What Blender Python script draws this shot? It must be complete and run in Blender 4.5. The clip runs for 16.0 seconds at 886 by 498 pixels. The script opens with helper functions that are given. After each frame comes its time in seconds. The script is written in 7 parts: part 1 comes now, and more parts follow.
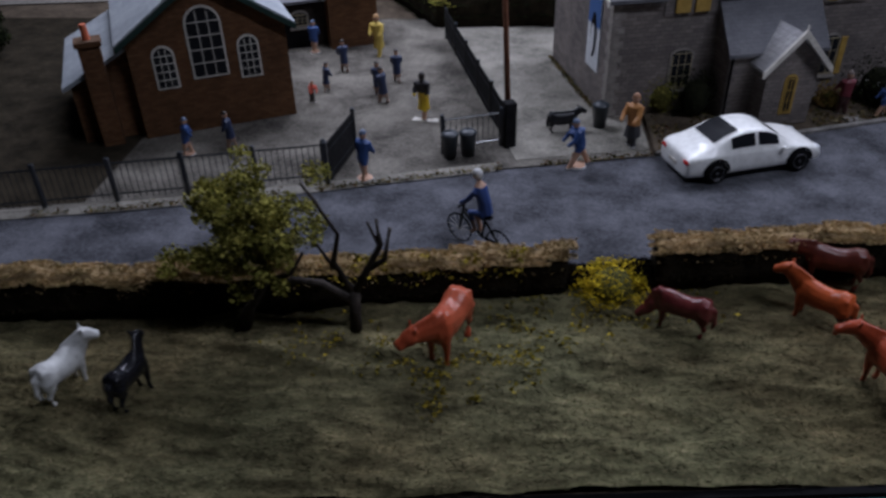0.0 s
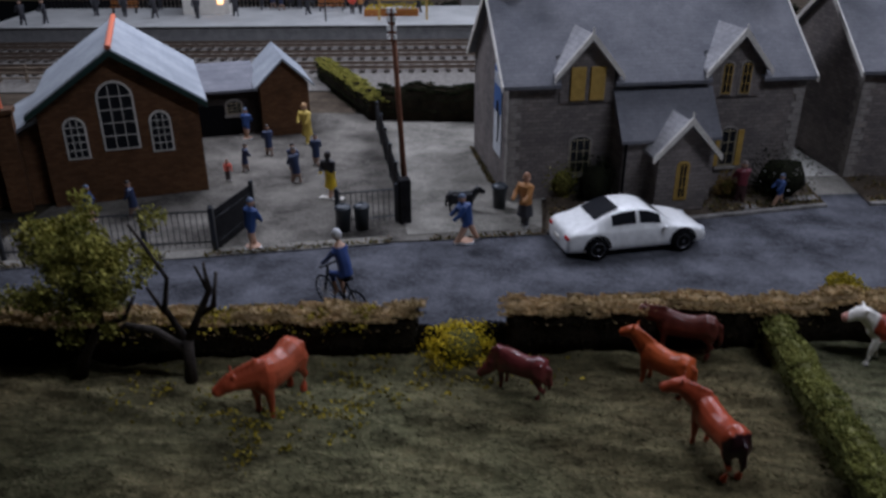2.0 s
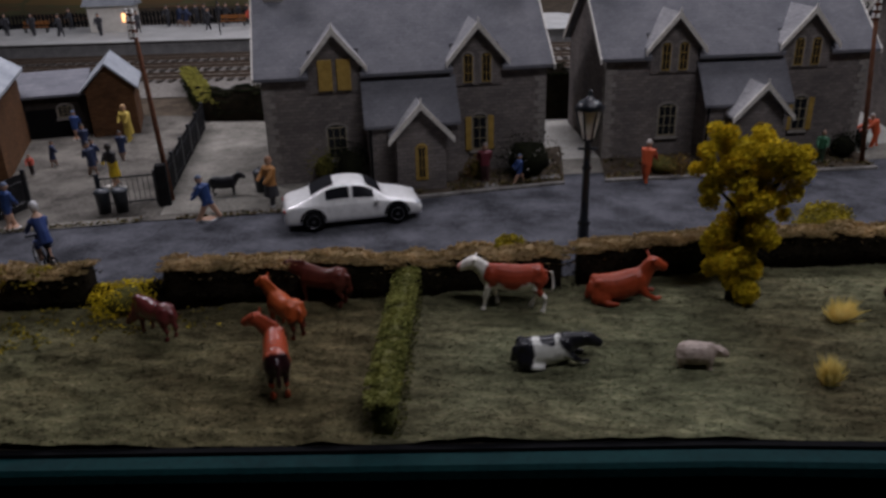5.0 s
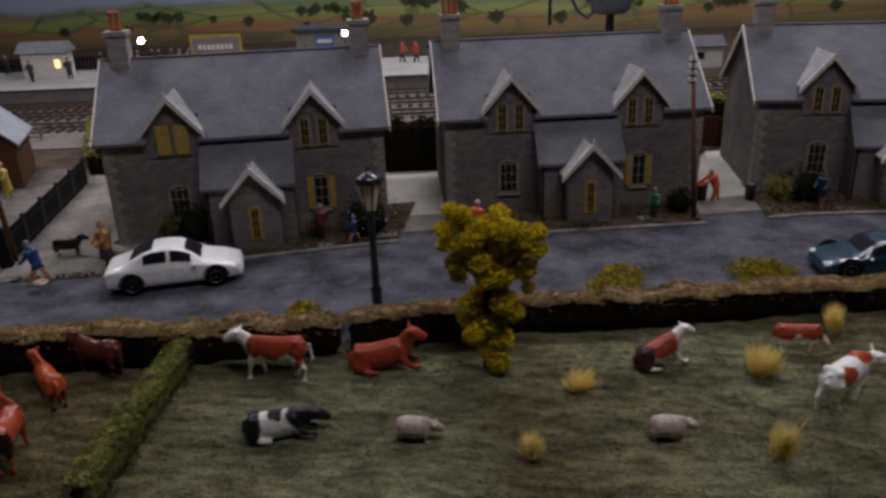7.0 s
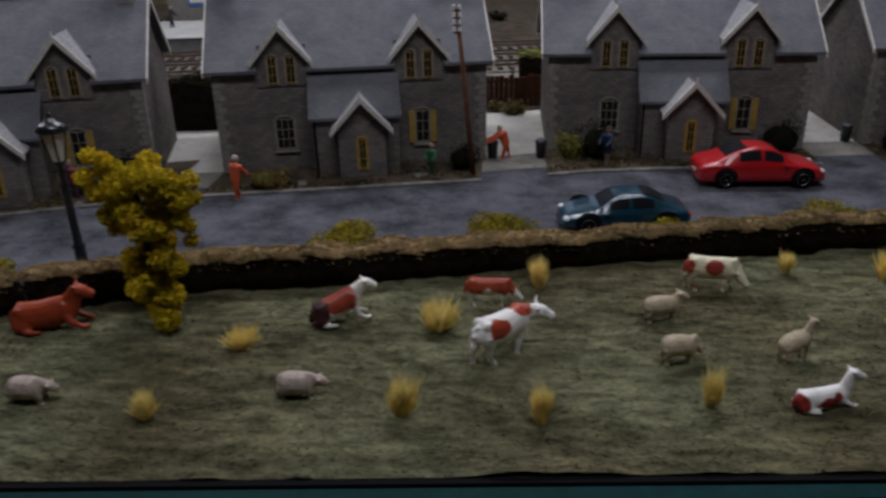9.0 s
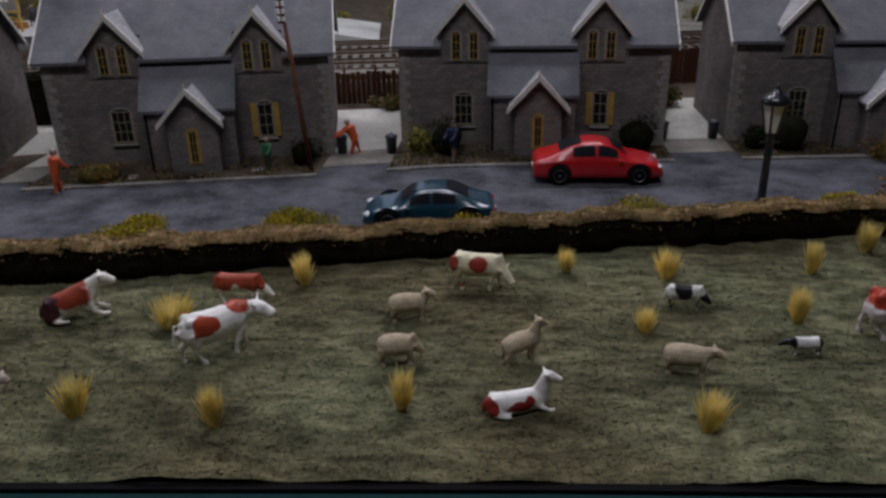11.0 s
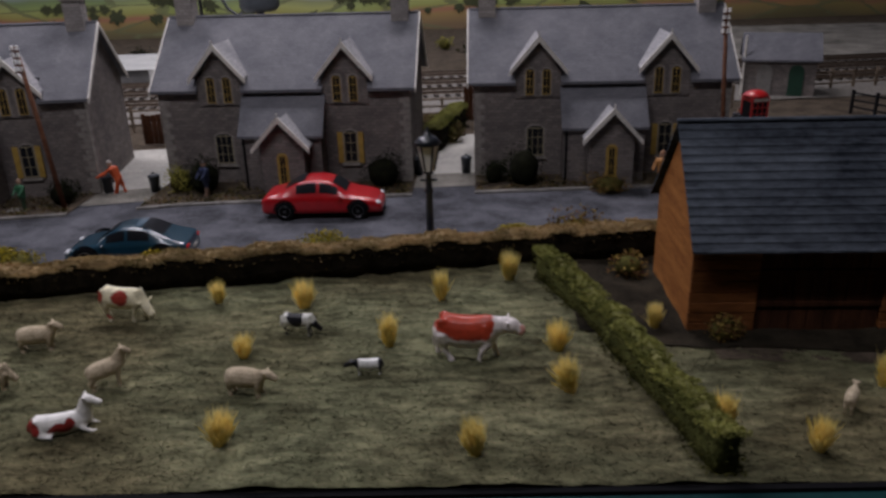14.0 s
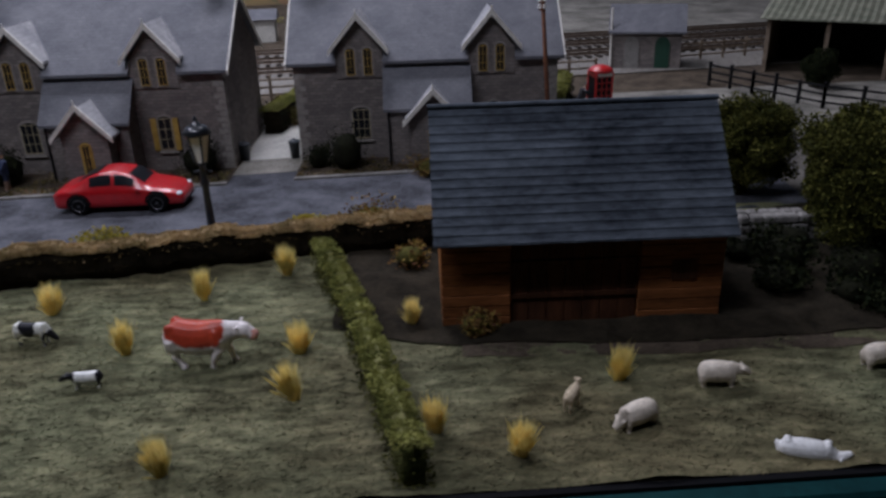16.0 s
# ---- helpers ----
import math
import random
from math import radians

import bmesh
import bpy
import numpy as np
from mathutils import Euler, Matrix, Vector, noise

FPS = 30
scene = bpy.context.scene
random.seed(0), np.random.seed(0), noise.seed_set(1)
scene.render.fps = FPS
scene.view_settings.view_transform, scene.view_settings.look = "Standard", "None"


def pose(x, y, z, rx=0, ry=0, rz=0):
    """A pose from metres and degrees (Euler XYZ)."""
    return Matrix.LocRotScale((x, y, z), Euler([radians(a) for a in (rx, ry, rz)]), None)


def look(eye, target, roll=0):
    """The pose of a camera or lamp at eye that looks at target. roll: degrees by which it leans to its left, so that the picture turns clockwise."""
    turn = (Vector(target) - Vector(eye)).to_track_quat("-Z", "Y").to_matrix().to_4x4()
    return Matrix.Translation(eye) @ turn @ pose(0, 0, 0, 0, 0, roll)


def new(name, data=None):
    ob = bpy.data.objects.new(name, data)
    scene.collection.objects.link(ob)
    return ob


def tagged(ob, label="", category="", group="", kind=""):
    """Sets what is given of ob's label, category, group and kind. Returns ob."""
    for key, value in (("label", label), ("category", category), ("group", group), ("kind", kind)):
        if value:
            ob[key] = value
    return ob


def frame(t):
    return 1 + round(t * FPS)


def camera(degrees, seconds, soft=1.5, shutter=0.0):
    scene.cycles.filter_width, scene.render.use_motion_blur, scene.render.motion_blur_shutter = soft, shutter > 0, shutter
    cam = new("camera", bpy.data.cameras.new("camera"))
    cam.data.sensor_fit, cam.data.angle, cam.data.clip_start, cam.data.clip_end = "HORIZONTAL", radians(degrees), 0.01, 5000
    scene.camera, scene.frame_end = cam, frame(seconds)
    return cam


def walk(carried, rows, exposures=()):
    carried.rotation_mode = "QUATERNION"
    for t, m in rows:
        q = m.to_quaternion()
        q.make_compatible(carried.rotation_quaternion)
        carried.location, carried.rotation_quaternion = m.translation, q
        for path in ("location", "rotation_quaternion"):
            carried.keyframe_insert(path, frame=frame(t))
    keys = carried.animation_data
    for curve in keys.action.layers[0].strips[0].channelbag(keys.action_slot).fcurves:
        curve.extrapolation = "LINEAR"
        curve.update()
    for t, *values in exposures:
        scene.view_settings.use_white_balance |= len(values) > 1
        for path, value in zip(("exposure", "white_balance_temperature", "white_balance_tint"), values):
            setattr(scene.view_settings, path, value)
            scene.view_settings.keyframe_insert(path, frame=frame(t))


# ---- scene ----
cam = camera(59.7, 16.0, soft=2.8, shutter=0.4)
PATH = [
    (0, (0.00504, -0.02250, 0.14136), (0.00192, 0.01052, 0.11900), -1.50),
    (0.5, (0.02046, -0.01884, 0.13768), (0.01740, 0.01414, 0.11528), -1.20),
    (1, (0.02846, -0.02040, 0.14422), (0.02482, 0.01360, 0.12346), -0.70),
    (1.5, (0.03514, -0.02806, 0.13810), (0.03120, 0.00696, 0.11916), 0.70),
    (2, (0.05222, -0.02720, 0.12488), (0.04842, 0.00884, 0.10792), -0.10),
    (2.5, (0.06080, -0.03806, 0.11128), (0.05746, -0.00202, 0.09426), 0.70),
    (3, (0.08704, -0.03682, 0.11512), (0.08364, -0.00084, 0.09800), -0.20),
    (3.5, (0.12332, -0.03552, 0.11594), (0.11944, 0.00074, 0.09952), -0.10),
    (3.7, (0.12804, -0.03826, 0.11148), (0.12368, -0.00220, 0.09474), -1.10),
    (5.8, (0.20142, -0.04970, 0.12780), (0.19690, -0.01298, 0.11262), -1.80),
    (6, (0.20970, -0.05018, 0.13050), (0.20490, -0.01340, 0.11552), -2.00),
    (6.5, (0.22490, -0.04724, 0.13260), (0.22008, -0.01042, 0.11772), -1.70),
    (7, (0.24714, -0.04322, 0.13508), (0.24260, -0.00640, 0.12014), -2.10),
    (7.5, (0.27340, -0.04366, 0.13174), (0.26940, -0.00698, 0.11628), -2.30),
    (8, (0.29564, -0.04138, 0.13110), (0.29206, -0.00466, 0.11564), -2.00),
    (8.5, (0.32166, -0.03242, 0.12204), (0.31856, 0.00422, 0.10626), -1.40),
    (9, (0.33906, -0.02532, 0.12092), (0.33634, 0.01112, 0.10466), -1.30),
    (9.5, (0.38252, -0.01884, 0.11882), (0.37942, 0.01736, 0.10208), -1.10),
    (9.7, (0.39600, -0.01606, 0.11974), (0.39252, 0.02010, 0.10302), -0.60),
    (11.8, (0.43480, -0.00970, 0.10868), (0.43142, 0.02744, 0.09422), -1.80),
    (12, (0.44380, -0.01346, 0.11216), (0.43988, 0.02380, 0.09816), -2.00),
    (12.5, (0.46398, -0.01900, 0.11760), (0.45928, 0.01818, 0.10362), -2.10),
    (13, (0.48710, -0.02186, 0.11948), (0.48272, 0.01540, 0.10564), -1.50),
    (13.5, (0.51546, -0.02304, 0.12122), (0.51252, 0.01432, 0.10722), -1.20),
    (14, (0.53540, -0.02222, 0.11940), (0.53328, 0.01490, 0.10464), -1.60),
    (14.5, (0.54990, -0.02228, 0.11788), (0.54842, 0.01468, 0.10264), -2.00),
    (15, (0.56912, -0.02180, 0.11770), (0.56872, 0.01498, 0.10200), -1.90),
    (15.5, (0.58366, -0.01702, 0.12056), (0.58380, 0.01964, 0.10460), -1.90),
    (16, (0.59976, -0.00686, 0.11972), (0.60004, 0.02974, 0.10356), -1.90),
]
walk(cam, [(t, look(eye, target, roll)) for t, eye, target, roll in PATH], ((0, 0.08, 5600, 18), (2.0, 0.0, 5600, 17), (2.5, -0.05, 5750, 16), (3.7, -0.25, 5750, 18), (5.8, -0.28, 6450, 21), (8.5, -0.26, 6400, 19), (9.5, -0.18, 5900, 13), (12.0, -0.17, 6300, 22), (14.6, 0.1, 6350, 21), (16, 0.28, 5800, 19)))

# ---- world, lights and exposure ----
world = bpy.data.worlds.new("hall")
scene.world = world
world.use_nodes = True
world.node_tree.nodes["Background"].inputs["Color"].default_value = (0.8, 0.88, 1.0, 1)
world.node_tree.nodes["Background"].inputs["Strength"].default_value = 0.0015


def unseen_light(x, y, z, sx, sy, watts, color, ahead=-200.0):
    """An unseen area lamp over the layout, standing in for hall lighting, looking down; millimetres."""
    d = bpy.data.lights.new("unseen_hall_light", "AREA")
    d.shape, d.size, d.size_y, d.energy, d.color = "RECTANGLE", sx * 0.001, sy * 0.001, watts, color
    ob = new("unseen_hall_light", d)
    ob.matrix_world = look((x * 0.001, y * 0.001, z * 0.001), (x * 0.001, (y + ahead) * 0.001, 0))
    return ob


# Unseen lamps set behind the houses; the low left one brightens the gable.
for lx, ly, lz, lw in ((-115, 385, 265, 0.62), (210, 540, 520, 1.0), (500, 540, 520, 1.2)):
    unseen_light(lx, ly, lz, 160, 70, lw, (0.98, 0.98, 1.0), 0)
unseen_light(300, 940, 720, 900, 110, 2.4, (0.98, 0.98, 1.0), 0)
# Unseen fill in front, added to brighten the pasture and cottage fronts.
unseen_light(370, 20, 560, 420, 60, 1.3, (0.97, 0.98, 1.0), 215)

# ---- mesh and material helpers (all sizes in millimetres) ----
MM = 0.001
rnd = random.Random(7)


def bm_new():
    return bmesh.new()


def part(name, bm, material, parent=None, label="", smooth=False, at=None, kind=""):
    """Links a bmesh, made in millimetres, as one mesh object."""
    me = bpy.data.meshes.new(name)
    for v in bm.verts:
        v.co *= MM
    bmesh.ops.recalc_face_normals(bm, faces=bm.faces)
    bm.to_mesh(me)
    bm.free()
    for m in material if isinstance(material, (list, tuple)) else [material]:
        me.materials.append(m)
    if smooth:
        me.shade_smooth()
    ob = new(name, me)
    if parent is not None:
        ob.parent = parent
    if at is not None:
        ob.matrix_basis = at
    return tagged(ob, label, kind=kind)


def raw(name, verts, faces, material, parent=None, label="", kind="", smooth=False):
    """The same from lists of places and faces."""
    me = bpy.data.meshes.new(name)
    me.from_pydata([(a * MM, b * MM, c * MM) for a, b, c in verts], [], faces)
    me.materials.append(material)
    if smooth:
        me.shade_smooth()
    ob = new(name, me)
    if parent is not None:
        ob.parent = parent
    return tagged(ob, label, kind=kind)


def put(x, y, z=0.0, rz=0.0, rx=0.0, ry=0.0):
    return pose(x * MM, y * MM, z * MM, rx, ry, rz)


def thing(name, x, y, z=0.0, rz=0.0, label="", category="", group=""):
    ob = new(name)
    ob.empty_display_size = 0.01
    ob.matrix_basis = put(x, y, z, rz)
    return tagged(ob, label, category, group)


def box(bm, x0, x1, y0, y1, z0, z1, bevel=0.0):
    v = [bm.verts.new(p) for p in ((x0, y0, z0), (x1, y0, z0), (x1, y1, z0), (x0, y1, z0), (x0, y0, z1), (x1, y0, z1), (x1, y1, z1), (x0, y1, z1))]
    fs = [bm.faces.new([v[i] for i in f]) for f in ((3, 2, 1, 0), (4, 5, 6, 7), (0, 1, 5, 4), (1, 2, 6, 5), (2, 3, 7, 6), (3, 0, 4, 7))]
    if bevel:
        es = list({e for f in fs for e in f.edges})
        bmesh.ops.bevel(bm, geom=es, offset=bevel, segments=1, affect="EDGES")
    return bm


def prism(bm, pts, way):
    """A flat polygon pushed along a vector."""
    a = [bm.verts.new(p) for p in pts]
    b = [bm.verts.new(Vector(p) + Vector(way)) for p in pts]
    bm.faces.new(a)
    bm.faces.new(b[::-1])
    n = len(pts)
    for i in range(n):
        bm.faces.new((a[i], b[i], b[(i + 1) % n], a[(i + 1) % n]))
    return bm


def loft(bm, rings, close=True):
    """Skin over rings of equal size; the ends are closed."""
    rows = [[bm.verts.new(p) for p in r] for r in rings]
    n = len(rows[0])
    for a, b in zip(rows, rows[1:]):
        for i in range(n):
            bm.faces.new((a[i], a[(i + 1) % n], b[(i + 1) % n], b[i]))
    if close:
        bm.faces.new(rows[0][::-1])
        bm.faces.new(rows[-1])
    return bm


def limb(bm, path, n=8):
    """A tube along (x, y, z, r) or (x, y, z, rw, rh) stations."""
    pts = [Vector(p[:3]) for p in path]
    rings = []
    for i, p in enumerate(path):
        d = (pts[min(i + 1, len(pts) - 1)] - pts[max(i - 1, 0)]).normalized()
        side = d.cross(Vector((0, 0, 1)))
        if side.length < 0.2:
            side = d.cross(Vector((0, 1, 0)))
        side.normalize()
        up = side.cross(d)
        rw, rh = p[3], p[4] if len(p) > 4 else p[3]
        rings.append([pts[i] + side * rw * math.cos(a) + up * rh * math.sin(a) for a in (2 * math.pi * k / n for k in range(n))])
    return loft(bm, rings)


def ball(bm, x, y, z, rx, ry=None, rz=None, seg=10):
    m = Matrix.Translation((x, y, z)) @ Matrix.Diagonal((rx, ry or rx, rz or rx, 1))
    bmesh.ops.create_uvsphere(bm, u_segments=seg, v_segments=max(5, seg // 2 + 1), radius=1, matrix=m)
    return bm


def lathe(bm, profile, n=16, x=0.0, y=0.0):
    """(r, z) rings round the z axis."""
    return loft(bm, [[(x + r * math.cos(2 * math.pi * k / n), y + r * math.sin(2 * math.pi * k / n), z) for k in range(n)] for r, z in profile])


def nodes_of(name):
    m = bpy.data.materials.new(name)
    m.use_nodes = True
    return m, m.node_tree.nodes, m.node_tree.links, m.node_tree.nodes["Principled BSDF"]


def ramp(nodes, links, fac, stops):
    r = nodes.new("ShaderNodeValToRGB")
    e = r.color_ramp.elements
    while len(e) < len(stops):
        e.new(0.5)
    for k, (p, c) in zip(e, stops):
        k.position, k.color = p, (*c, 1)
    links.new(fac, r.inputs["Fac"])
    return r.outputs["Color"]


def noise_at(nodes, links, coord, scale, detail=4.0, rough=0.6, stretch=None):
    n = nodes.new("ShaderNodeTexNoise")
    n.inputs["Scale"].default_value, n.inputs["Detail"].default_value, n.inputs["Roughness"].default_value = scale, detail, rough
    if stretch:
        mp = nodes.new("ShaderNodeMapping")
        mp.inputs["Scale"].default_value = stretch
        links.new(coord, mp.inputs["Vector"])
        coord = mp.outputs["Vector"]
    links.new(coord, n.inputs["Vector"])
    return n.outputs["Fac"]


def mixed(nodes, links, fac, a, b, mode="MIX"):
    m = nodes.new("ShaderNodeMix")
    m.data_type, m.blend_type = "RGBA", mode
    for sock, val in ((m.inputs["Factor"], fac), (m.inputs["A"], a), (m.inputs["B"], b)):
        if isinstance(val, (tuple, list)):
            sock.default_value = (*val, 1)
        elif isinstance(val, (int, float)):
            sock.default_value = val
        else:
            links.new(val, sock)
    return m.outputs["Result"]


def bumped(nodes, links, bsdf, height, strength, dist):
    b = nodes.new("ShaderNodeBump")
    b.inputs["Strength"].default_value, b.inputs["Distance"].default_value = strength, dist
    links.new(height, b.inputs["Height"])
    links.new(b.outputs["Normal"], bsdf.inputs["Normal"])


def surface(name, dark, light, scale=150.0, rough=0.8, bump=0.3, fine=900.0, metal=0.0, world_space=False, stretch=None, coat=0.0):
    """Two tones mottled at two sizes, with a fine relief."""
    m, nodes, links, bsdf = nodes_of(name)
    coord = nodes.new("ShaderNodeNewGeometry").outputs["Position"] if world_space else nodes.new("ShaderNodeTexCoord").outputs["Object"]
    a, b = noise_at(nodes, links, coord, scale, 5, 0.65, stretch), noise_at(nodes, links, coord, fine, 3, 0.7, stretch)
    base = ramp(nodes, links, a, ((0.36, dark), (0.64, light)))
    col = mixed(nodes, links, 0.35, base, ramp(nodes, links, b, ((0.3, tuple(c * 0.45 for c in dark)), (0.7, tuple(min(1, c * 1.25) for c in light)))))
    links.new(col, bsdf.inputs["Base Color"])
    bsdf.inputs["Roughness"].default_value, bsdf.inputs["Metallic"].default_value = rough, metal
    bsdf.inputs["Coat Weight"].default_value = coat
    bsdf.inputs["Specular IOR Level"].default_value = 0.1 if rough > 0.7 else 0.5
    if bump:
        bumped(nodes, links, bsdf, b, bump, 0.0006)
    return m


def masonry(name, tones, mortar, width, row, gap=0.03, rough=0.9, bump=0.5, slate=False):
    """Coursed pieces on upright or sloping faces, in object space (metres)."""
    m, nodes, links, bsdf = nodes_of(name)
    tc = nodes.new("ShaderNodeTexCoord")
    sep, add, comb = nodes.new("ShaderNodeSeparateXYZ"), nodes.new("ShaderNodeMath"), nodes.new("ShaderNodeCombineXYZ")
    links.new(tc.outputs["Object"], sep.inputs[0])
    links.new(sep.outputs["X"], add.inputs[0])
    links.new(sep.outputs["Y"], add.inputs[1])
    links.new(sep.outputs["X"] if slate else add.outputs[0], comb.inputs["X"])
    links.new(sep.outputs["Z"], comb.inputs["Y"])
    br = nodes.new("ShaderNodeTexBrick")
    br.inputs["Scale"].default_value = 1.0
    br.inputs["Brick Width"].default_value, br.inputs["Row Height"].default_value = width, row
    br.inputs["Mortar Size"].default_value, br.inputs["Mortar Smooth"].default_value = row * gap * 3, 0.3
    for k, c in (("Color1", tones[0]), ("Color2", tones[1]), ("Mortar", mortar)):
        br.inputs[k].default_value = (*c, 1)
    links.new(comb.outputs[0], br.inputs["Vector"])
    big = ramp(nodes, links, noise_at(nodes, links, tc.outputs["Object"], 60, 4), ((0.32, (0.74, 0.74, 0.75)), (0.68, (1.14, 1.11, 1.08))))
    fine = ramp(nodes, links, noise_at(nodes, links, tc.outputs["Object"], 700, 3), ((0.3, (0.88, 0.88, 0.88)), (0.7, (1.08, 1.08, 1.08))))
    links.new(mixed(nodes, links, 1.0, mixed(nodes, links, 1.0, br.outputs["Color"], big, "MULTIPLY"), fine, "MULTIPLY"), bsdf.inputs["Base Color"])
    bsdf.inputs["Roughness"].default_value = rough
    bsdf.inputs["Specular IOR Level"].default_value = 0.15
    h = nodes.new("ShaderNodeMath")
    h.operation = "SUBTRACT"
    h.inputs[0].default_value = 1.0
    links.new(br.outputs["Fac"], h.inputs[1])
    bumped(nodes, links, bsdf, h.outputs[0], bump, 0.0004)
    return m


def plain(name, color, rough=0.5, metal=0.0, coat=0.0):
    """A small, evenly painted part."""
    m, nodes, links, bsdf = nodes_of(name)
    coord = nodes.new("ShaderNodeTexCoord").outputs["Object"]
    n = noise_at(nodes, links, coord, 400, 4)
    links.new(ramp(nodes, links, n, ((0.25, tuple(c * 0.8 for c in color)), (0.75, tuple(min(1, c * 1.12) for c in color)))), bsdf.inputs["Base Color"])
    bsdf.inputs["Roughness"].default_value, bsdf.inputs["Metallic"].default_value, bsdf.inputs["Coat Weight"].default_value = rough, metal, coat
    return m


def leafy(name, tones, rough=0.9):
    """Scatter material: each loose piece takes its own tone."""
    m, nodes, links, bsdf = nodes_of(name)
    g = nodes.new("ShaderNodeNewGeometry")
    col = ramp(nodes, links, g.outputs["Random Per Island"], [(i / max(1, len(tones) - 1), c) for i, c in enumerate(tones)])
    wide = ramp(nodes, links, noise_at(nodes, links, g.outputs["Position"], 120, 4, 0.65), ((0.34, (0.5, 0.52, 0.45)), (0.64, (1.25, 1.2, 1.15))))
    col = mixed(nodes, links, 1.0, col, wide, "MULTIPLY")
    links.new(col, bsdf.inputs["Base Color"])
    bsdf.inputs["Roughness"].default_value = rough
    bsdf.inputs["Specular IOR Level"].default_value = 0.05
    return m


def thin_leaf(m, share, color):
    """Lets part of the light through thin fibres."""
    nodes, links = m.node_tree.nodes, m.node_tree.links
    bsdf, out = nodes["Principled BSDF"], nodes["Material Output"]
    tr, mx = nodes.new("ShaderNodeBsdfTranslucent"), nodes.new("ShaderNodeMixShader")
    tr.inputs["Color"].default_value = (*color, 1)
    mx.inputs[0].default_value = share
    links.new(bsdf.outputs[0], mx.inputs[1])
    links.new(tr.outputs[0], mx.inputs[2])
    links.new(mx.outputs[0], out.inputs["Surface"])
    return m


def along(line, x):
    """The y of a polyline at x."""
    for (x0, y0), (x1, y1) in zip(line, line[1:]):
        if x <= x1 or (x1, y1) == line[-1]:
            return y0 + (y1 - y0) * (x - x0) / (x1 - x0)


def turf_paint(name, loose, tint=(1.0, 1.0, 1.0)):
    """Mottled turf; loose fibres each take a tone of their own."""
    m, nodes, links, bsdf = nodes_of(name)
    g = nodes.new("ShaderNodeNewGeometry")
    one = ramp(nodes, links, g.outputs["Random Per Island"] if loose else noise_at(nodes, links, g.outputs["Position"], 1400, 2, 0.6), ((0.0, (0.1, 0.104, 0.066)), (0.4, (0.132, 0.132, 0.082)), (0.75, (0.168, 0.158, 0.102)), (1.0, (0.235, 0.215, 0.148))))
    wide = noise_at(nodes, links, g.outputs["Position"], 42, 7, 0.72, (0.6, 1.15, 1))
    broad = ramp(nodes, links, noise_at(nodes, links, g.outputs["Position"], 11, 3, 0.5), ((0.36, (0.82, 0.75, 0.68)), (0.6, (1.06, 1.12, 1.06))))
    one = mixed(nodes, links, 1.0, one, tint, "MULTIPLY")
    one = mixed(nodes, links, 1.0, one, broad, "MULTIPLY")
    clump = ramp(nodes, links, noise_at(nodes, links, g.outputs["Position"], 230, 4, 0.65, (0.4, 1.15, 1)), ((0.36, (0.55, 0.54, 0.52)), (0.5, (0.95, 0.95, 0.93)), (0.64, (1.35, 1.32, 1.28))))
    one = mixed(nodes, links, 1.0, one, clump, "MULTIPLY")
    links.new(mixed(nodes, links, 1.0, one, ramp(nodes, links, wide, ((0.34, (0.5, 0.48, 0.45)), (0.49, (0.9, 0.9, 0.87)), (0.64, (1.38, 1.34, 1.3)))), "MULTIPLY"), bsdf.inputs["Base Color"])
    bsdf.inputs["Roughness"].default_value = 0.95
    bsdf.inputs["Specular IOR Level"].default_value = 0.05
    return m


# ---- materials ----
STONE = masonry("grey_stone", ((0.155, 0.139, 0.13), (0.225, 0.2, 0.186)), (0.125, 0.112, 0.104), 0.0036, 0.0017)
QUOIN = surface("pale_quoin", (0.21, 0.19, 0.17), (0.32, 0.295, 0.265), 300)
# Paler copy of STONE: the light on the chimney faces is in the colour.
CHIMNEY_STONE = masonry("lit_chimney_stone", ((0.3, 0.28, 0.265), (0.4, 0.375, 0.355)), (0.24, 0.225, 0.21), 0.0036, 0.0017)
SLATE = masonry("grey_slate", ((0.14, 0.143, 0.16), (0.158, 0.161, 0.178)), (0.122, 0.126, 0.14), 0.0034, 0.0013, 0.03, 0.7, 0.4, True)
DORMER_SLATE = masonry("pale_dormer_slate", ((0.3, 0.3, 0.31), (0.38, 0.38, 0.39)), (0.24, 0.24, 0.25), 0.0026, 0.0017, 0.02, 0.75, 0.3)
RED_BRICK = masonry("brown_brick", ((0.1, 0.048, 0.022), (0.15, 0.075, 0.034)), (0.09, 0.055, 0.034), 0.003, 0.0011)
PALE_PAINT = surface("pale_paint", (0.55, 0.52, 0.46), (0.72, 0.69, 0.62), 200, 0.6, 0.1)
FRAME_CREAM = surface("dull_cream_frame", (0.26, 0.22, 0.13), (0.38, 0.33, 0.21), 250, 0.6, 0.1)
YELLOW_PAINT = surface("ochre_paint", (0.32, 0.2, 0.035), (0.46, 0.3, 0.065), 250, 0.6, 0.1)
GLASS_DARK = plain("dark_window_glass", (0.012, 0.013, 0.016), 0.3)
GLASS_DARK.node_tree.nodes["Principled BSDF"].inputs["Specular IOR Level"].default_value = 0.12
SOOT = plain("black_paint", (0.006, 0.006, 0.007), 0.9)
SOOT.node_tree.nodes["Principled BSDF"].inputs["Specular IOR Level"].default_value = 0.1
ASPHALT = surface("asphalt", (0.006, 0.007, 0.009), (0.125, 0.127, 0.144), 42, 0.85, 0.35, 1100, world_space=True)
TURF, TURF_FIBRE = turf_paint("turf", False), turf_paint("turf_fibre", True)
